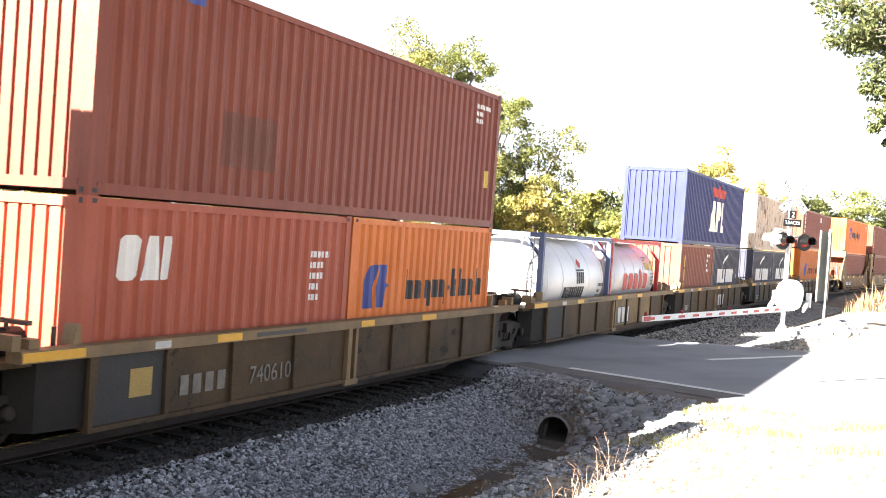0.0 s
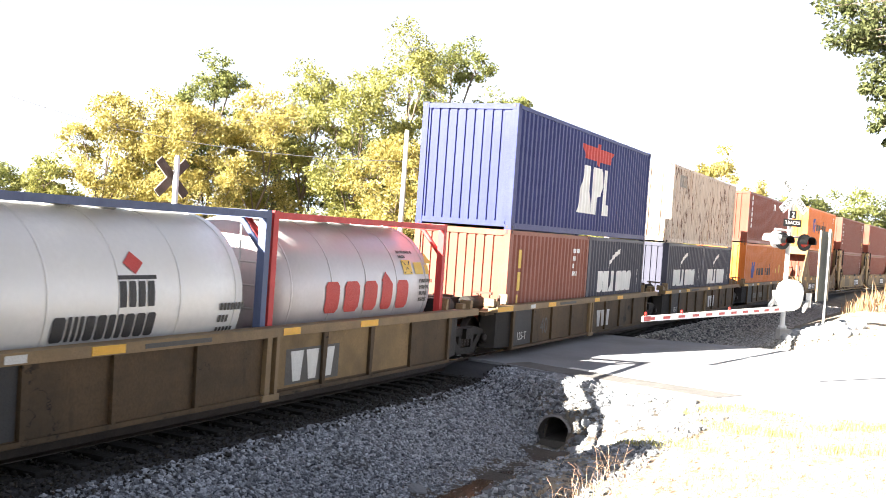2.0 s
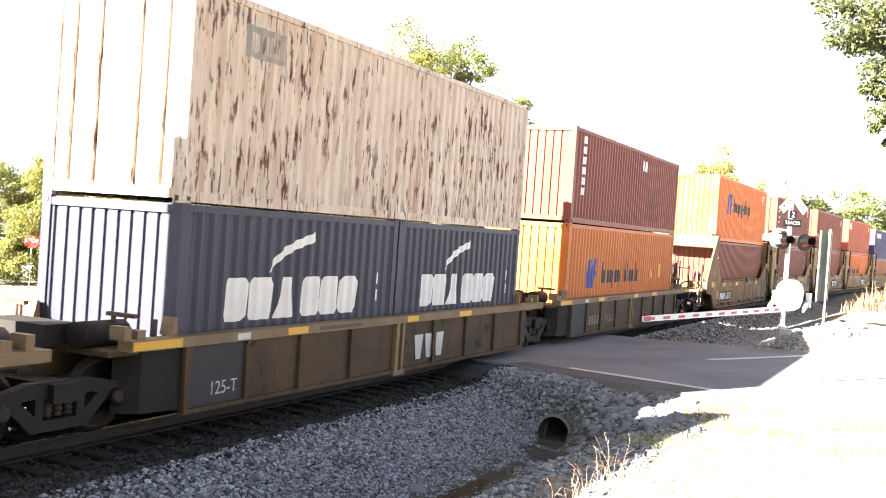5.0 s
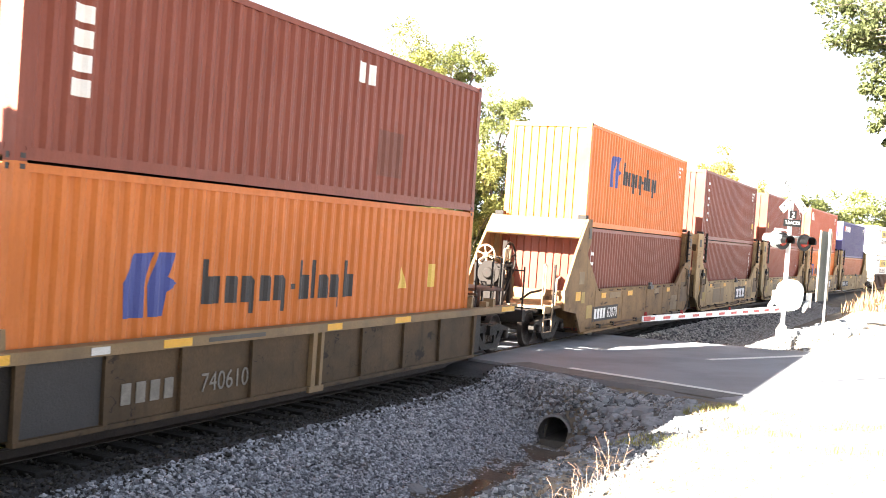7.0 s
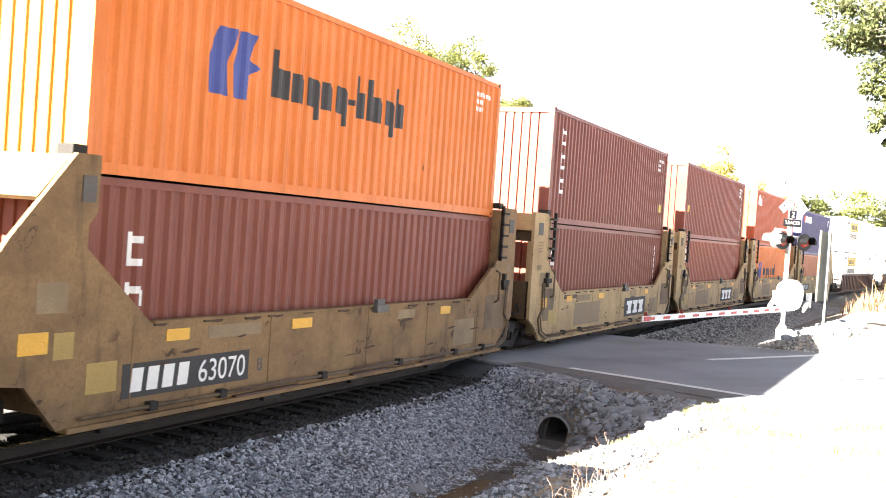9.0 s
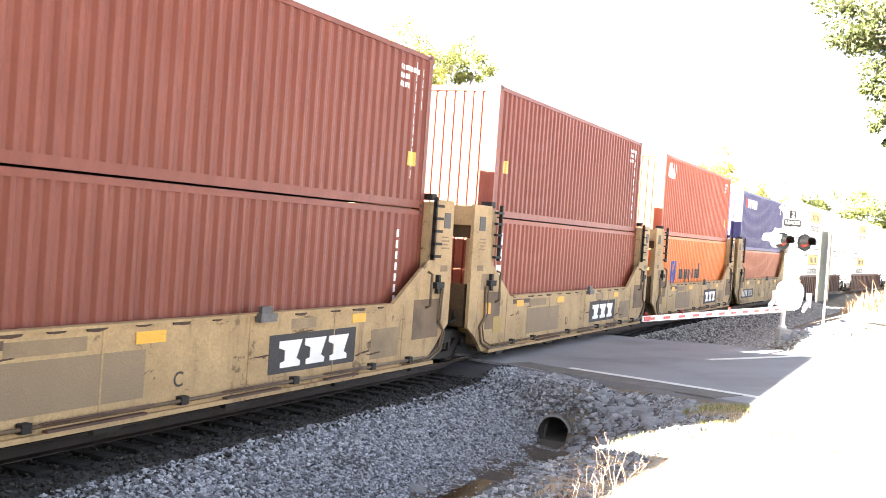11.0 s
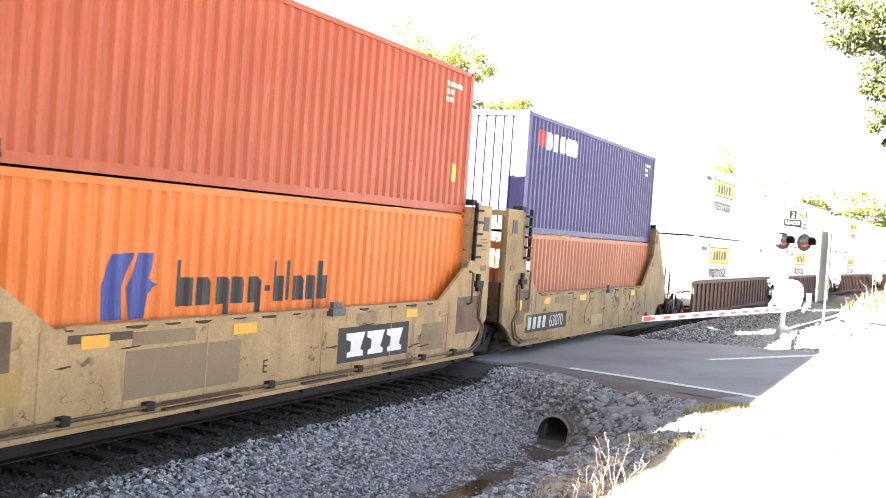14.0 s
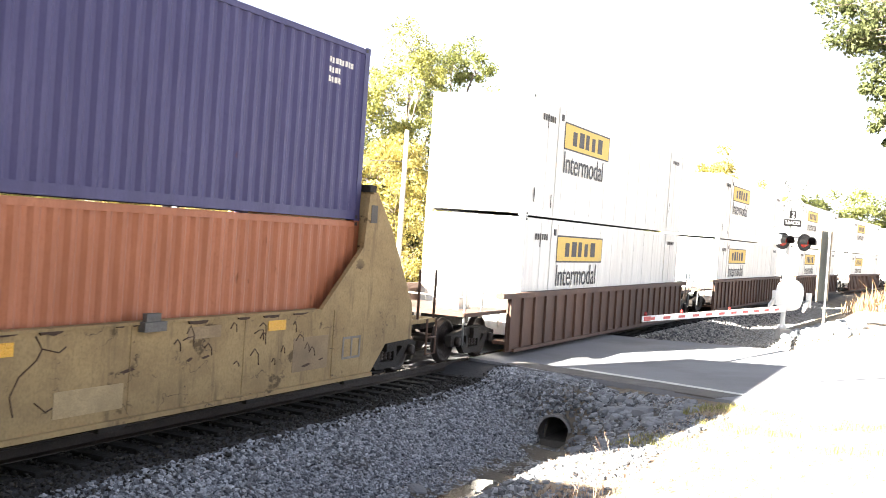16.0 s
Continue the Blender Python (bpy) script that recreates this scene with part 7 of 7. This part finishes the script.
def woods():
    g, k, m, d = LEAF_GREEN, LEAF_GOLD, LEAF_MIX, LEAF_DARK
    # x, y, height of the top, spread, leaf, where the crown begins, clumps
    for i, (x, y, top, s, lf, low, n) in enumerate((
            (39.9, 34.4, 4.9, 2.4, g, 0.12, 130), (40.6, 31.6, 4.9, 2.3, m, 0.12, 130), (43.05, 30.3, 8.7, 2.6, k, 0.15, 150), (45.8, 29.0, 8.6, 2.9, k, 0.12, 150),
            (47.2, 26.3, 11.4, 2.5, g, 0.30, 130), (43.6, 25.2, 8.5, 2.9, k, 0.12, 170), (46.6, 22.7, 9.3, 3.3, k, 0.12, 180), (49.4, 21.6, 11.2, 2.8, m, 0.25, 150),
            (48.8, 18.2, 10.6, 2.9, m, 0.15, 160), (53.5, 17.6, 13.9, 3.1, m, 0.20, 170), (56.3, 16.3, 14.1, 2.9, g, 0.25, 150), (55.6, 13.0, 11.0, 2.5, g, 0.25, 110),
            (58.6, 11.4, 9.4, 2.9, m, 0.30, 80), (46.9, 14.9, 7.2, 2.9, k, 0.10, 160), (53.5, 10.4, 5.3, 2.4, k, 0.10, 130), (51.5, 12.6, 7.2, 2.2, m, 0.10, 110),
            (50.0, 33.0, 7.0, 3.2, d, 0.10, 140), (53.0, 26.0, 8.0, 3.4, d, 0.10, 140), (56.0, 20.5, 8.6, 3.2, d, 0.10, 140), (60.5, 14.5, 7.2, 3.0, d, 0.10, 120))):
        tree("tree", x, y, top - ground_z(x, y) + 0.1, s, lf, {g: "green leafy tree in autumn sun", k: "yellowing autumn tree with golden leaves", m: "tall airy tree, leaves turning yellow-green", d: "dark green tree in the undergrowth"}[lf], n, 130, 0.092, 20 + i, low, 0)
    for i, (x, y, h, s, lf) in enumerate(((98, 22, 9, 4, m), (104, 18, 8.5, 4, g), (108, 14, 8.2, 4, m), (95, 27, 9.5, 4, g), (112, 24, 10, 5, d), (92, 14.5, 7.5, 3.2, m), (120, 12, 9, 4, k),
                                          (150, 19.2, 18.0, 4.2, k), (160, 15, 14, 4, k), (170, 13, 13, 4, m),
                                          (262, 20, 18, 9, d), (272, 10, 20, 11, g), (280, 0, 20, 11, d), (290, -10, 19, 10, g), (300, -20, 18, 10, m), (255, 30, 16, 8, g), (310, -34, 17, 10, m), (320, -48, 17, 10, d), (240, 24, 14, 6, m), (330, -62, 18, 11, g), (268, 15, 15, 9, d), (285, -5, 15, 10, g), (305, -27, 14, 10, d))):
        tree("tree", x, y, h, s, lf, "distant autumn tree along the line", 81, 90, 0.26 if x < 200 else 0.42, 60 + i, 0.08, 0)


woods()


def understory():
    """Low bushes that close the view under the crowns."""
    rr = random.Random(77)
    for i in range(20):
        u = i / 19
        x, y = 44 + 16 * u + rr.uniform(-1, 1), 40 - 29 * u + rr.uniform(-1, 1)
        h = rr.uniform(2.2, 4.2)
        root = thing("bush", "rough green and yellow bush under the trees", "bush", "bushes under the trees")
        root.location = (x, y, ground_z(x, y) - 0.05)
        cs = [Vector((rr.uniform(-1.5, 1.5), rr.uniform(-1.5, 1.5), h * rr.uniform(0.1, 0.95))) for k in range(22)]
        v, f = leaves(cs, [rr.uniform(0.35, 0.7) for k in cs], 75, 0.14, 200 + i)
        me = bpy.data.meshes.new("foliage")
        me.from_pydata(v, [], f)
        me.materials.append((LEAF_GREEN, LEAF_MIX, LEAF_DARK, LEAF_GREEN)[i % 4])
        new("foliage", me).parent = root
        bm = bmesh.new()
        for c in cs[:9]:
            rod(bm, (0, 0, 0), c, 0.03, 5, 0.01, False)
        part("stem", bm, BARK, root)


understory()


def near_tree():
    """A tree beside the road whose outer boughs hang into the view."""
    rr = random.Random(5)
    root = thing("overhanging_tree", "large tree whose leafy bough hangs over the road", "tree")
    root.location = (25.5, -12.6, ground_z(25.5, -12.6) - 0.1)
    o = Vector(root.location)
    bm = bmesh.new()
    pts = [Vector((0, 0, 0)), Vector((0.1, 0.1, 3)), Vector((0.0, 0.3, 6)), Vector((-0.3, 0.6, 9)), Vector((-0.4, 0.9, 12))]
    for k in range(4):
        rod(bm, pts[k], pts[k + 1], 0.30 - 0.06 * k, 10, 0.24 - 0.06 * k, False)
    part("trunk", bm, BARK, root)
    centres, radii = [], []
    bm = bmesh.new()
    for i in range(64):
        u = rr.random()
        c = Vector((25.3 + rr.uniform(-1.4, 1.4), -12.6 + rr.uniform(-2.4, 3.4), 6.5 + rr.uniform(0, 6.5)))
        if c.y > -10.3 and c.z < 10.5:
            continue
        centres.append(c - o)
        radii.append(rr.uniform(0.5, 0.9))
    for c, r in (((25.35, -7.39, 8.45), 0.28), ((25.50, -7.74, 8.12), 0.35), ((25.43, -7.60, 7.66), 0.22), ((25.69, -8.13, 8.34), 0.50), ((25.86, -8.52, 7.80), 0.45), ((25.67, -8.13, 7.57), 0.30), ((25.82, -8.45, 7.08), 0.30), ((25.76, -8.35, 6.65), 0.18), ((25.91, -8.67, 6.59), 0.30), ((25.88, -8.64, 6.07), 0.25), ((25.85, -8.58, 5.77), 0.14), ((25.56, -7.89, 7.72), 0.25), ((25.91, -8.58, 8.57), 0.50), ((25.94, -8.72, 7.17), 0.35), ((26.02, -8.86, 7.95), 0.60), ((26.07, -9.03, 6.42), 0.40)):
        centres.append(Vector(c) - o)
        radii.append(r * 1.3)
        for k in range(2):
            centres.append(Vector(c) - o + Vector((rr.uniform(-0.3, 0.5), -rr.uniform(0.1, 0.55), rr.uniform(-0.3, 0.25))))
            radii.append(r * 0.9)
    for c in centres:
        s = pts[2].lerp(pts[4], min(1, max(0, (c.z - 6) / 7)))
        mid = s.lerp(c, 0.55) + Vector((0, 0, 0.35))
        rod(bm, s, mid, 0.06, 5, 0.035, False)
        rod(bm, mid, c, 0.02, 5, 0.006, False)
    part("bough", bm, BARK, root)
    v, f = leaves(centres, radii, 170, 0.062, 9)
    me = bpy.data.meshes.new("crown")
    me.from_pydata(v, [], f)
    me.materials.append(LEAF_MID)
    crown = new("crown", me)
    crown.parent = root


near_tree()

STRAW = per_island("dry_straw", (0.24, 0.15, 0.09), (0.64, 0.54, 0.38), 0.8)
GRASSY = per_island("yellow_green_grass", (0.16, 0.17, 0.045), (0.50, 0.46, 0.18), 0.8)


def blades(name, places, heights, material, label, spread=0.5, width=0.006, seed=1):
    rng = np.random.default_rng(seed)
    p = np.asarray(places, float)
    n = len(p)
    h = np.asarray(heights, float)[:, None]
    a = rng.uniform(0, 2 * np.pi, n)
    out = np.stack([np.cos(a), np.sin(a), np.zeros(n)], 1)
    side = np.stack([-np.sin(a), np.cos(a), np.zeros(n)], 1) * width
    lean = rng.uniform(0.1, spread, (n, 1))
    mid = p + np.array((0, 0, 1)) * h * 0.6 + out * h * lean * 0.35
    top = p + np.array((0, 0, 1)) * h * (1 - 0.35 * lean) + out * h * lean
    V = np.stack([p - side, p + side, mid + side * 0.8, mid - side * 0.8, top], 1).reshape(-1, 3)
    k = np.arange(n) * 5
    F = [(i, i + 1, i + 2, i + 3) for i in k.tolist()] + [(i + 3, i + 2, i + 4) for i in k.tolist()]
    me = bpy.data.meshes.new(name)
    me.from_pydata(V.tolist(), [], F)
    me.materials.append(material)
    return tagged(new(name, me), label, "grass", kind="stuff")


WEEDY = per_island("dead_stalks", (0.30, 0.17, 0.11), (0.62, 0.46, 0.33), 0.8)


def plants():
    rng = np.random.default_rng(21)
    P, H = [], []
    while len(P) < 9500:
        x, y = rng.uniform(5, 20.0), rng.uniform(-10.8, -5.9)
        if noise.noise((x * 0.9, y * 0.9, 2)) < (0.12 if y > -6.7 else -0.12) or x > road_near(y) - 0.4:
            continue
        P.append((x, y, ground_z(x, y) - 0.01))
        H.append(rng.uniform(0.03, 0.12))
    blades("dry_grass", P, H, STRAW, "flattened dry straw and dead grass on the bank", 2.0, 0.004, 1)
    P, H = [], []
    while len(P) < 4200:
        x, y = rng.uniform(13.0, 18.6), rng.uniform(-10.5, -6.4)
        if noise.noise((x * 0.8, y * 0.8, 7)) < 0.16 - 0.03 * rng.normal() or x > road_near(y) - 0.1:
            continue
        P.append((x, y, ground_z(x, y) - 0.01))
        H.append(rng.uniform(0.03, 0.13))
    blades("green_grass", P, H, GRASSY, "yellow-green grass tufts at the edge of the road", 0.7, 0.005, 2)
    P, H = [], []
    for cx, cy, n, s in ((46.0, -7.6, 160, 0.8), (50.5, -7.9, 340, 1.1), (55.0, -8.9, 300, 1.4)):
        for i in range(n):
            x, y = cx + rng.normal(0, s), cy + rng.normal(0, s * 0.6)
            P.append((x, y, ground_z(x, y) - 0.02))
            H.append(abs(rng.normal(0.5, 0.3)) * math.exp(-((x - cx) / s) ** 2 * 0.3) + 0.1)
    blades("brush", P, H, per_island("dry_brush", (0.16, 0.09, 0.05), (0.42, 0.27, 0.14), 0.8), "tall dry brush past the crossing", 0.7, 0.02, 3)
    # single dead stalks by the ditch
    rr = random.Random(3)
    for i, (x, y, h) in enumerate(((10.35, -7.35, 0.85), (10.67, -7.2, 0.8), (10.19, -7.28, 0.5), (9.85, -7.19, 0.5), (9.9, -7.06, 0.45), (9.71, -7.32, 0.42), (10.76, -7.35, 0.42), (11.33, -7.33, 0.3), (10.43, -7.16, 0.62), (12.71, -7.46, 0.2), (18.68, -7.86, 0.3), (19.04, -7.73, 0.28), (16.87, -7.35, 0.3), (9.4, -7.01, 0.4), (9.38, -7.21, 0.5))):
        bm = bmesh.new()
        for b in range(3):
            p = Vector((0, 0, -0.03))
            d = Vector((rr.uniform(-0.4, 0.4), rr.uniform(-0.4, 0.4), 1)).normalized()
            k = 0.75 * h * rr.uniform(0.5, 1.0)
            for s in range(4):
                q = p + d * k / 4
                rod(bm, p, q, 0.0034 - 0.0006 * s, 5, 0.003 - 0.0006 * s, False)
                if s > 1:
                    rod(bm, q, q + Vector((rr.uniform(-0.08, 0.08), rr.uniform(-0.08, 0.08), rr.uniform(-0.02, 0.08))), 0.0026, 4, 0.0015, False)
                p = q
                d = (d + Vector((rr.uniform(-0.25, 0.25), rr.uniform(-0.25, 0.25), -0.05))).normalized()
        ob = part("weed", bm, WEEDY)
        ob.location = (x, y, ground_z(x, y))
        tagged(ob, "dead pale weed stalk at the ditch's edge", "weed", "dead weeds")


plants()


def motions():
    times = [0.0, 1 / 30] + [0.5 * k for k in range(1, 32)] + [16 - 1 / 30, 16.0]
    for ob, c, offset in KEYED:
        walk(ob, [(t, on_line(c, t, offset)) for t in times])
    turns = [k / 15 for k in range(241)]
    for ws, u in WHEELS:
        walk(ws, [(t, pose(u, 0, 0.457, 0, -math.degrees(gone(t) / 0.457), 0)) for t in turns])


motions()
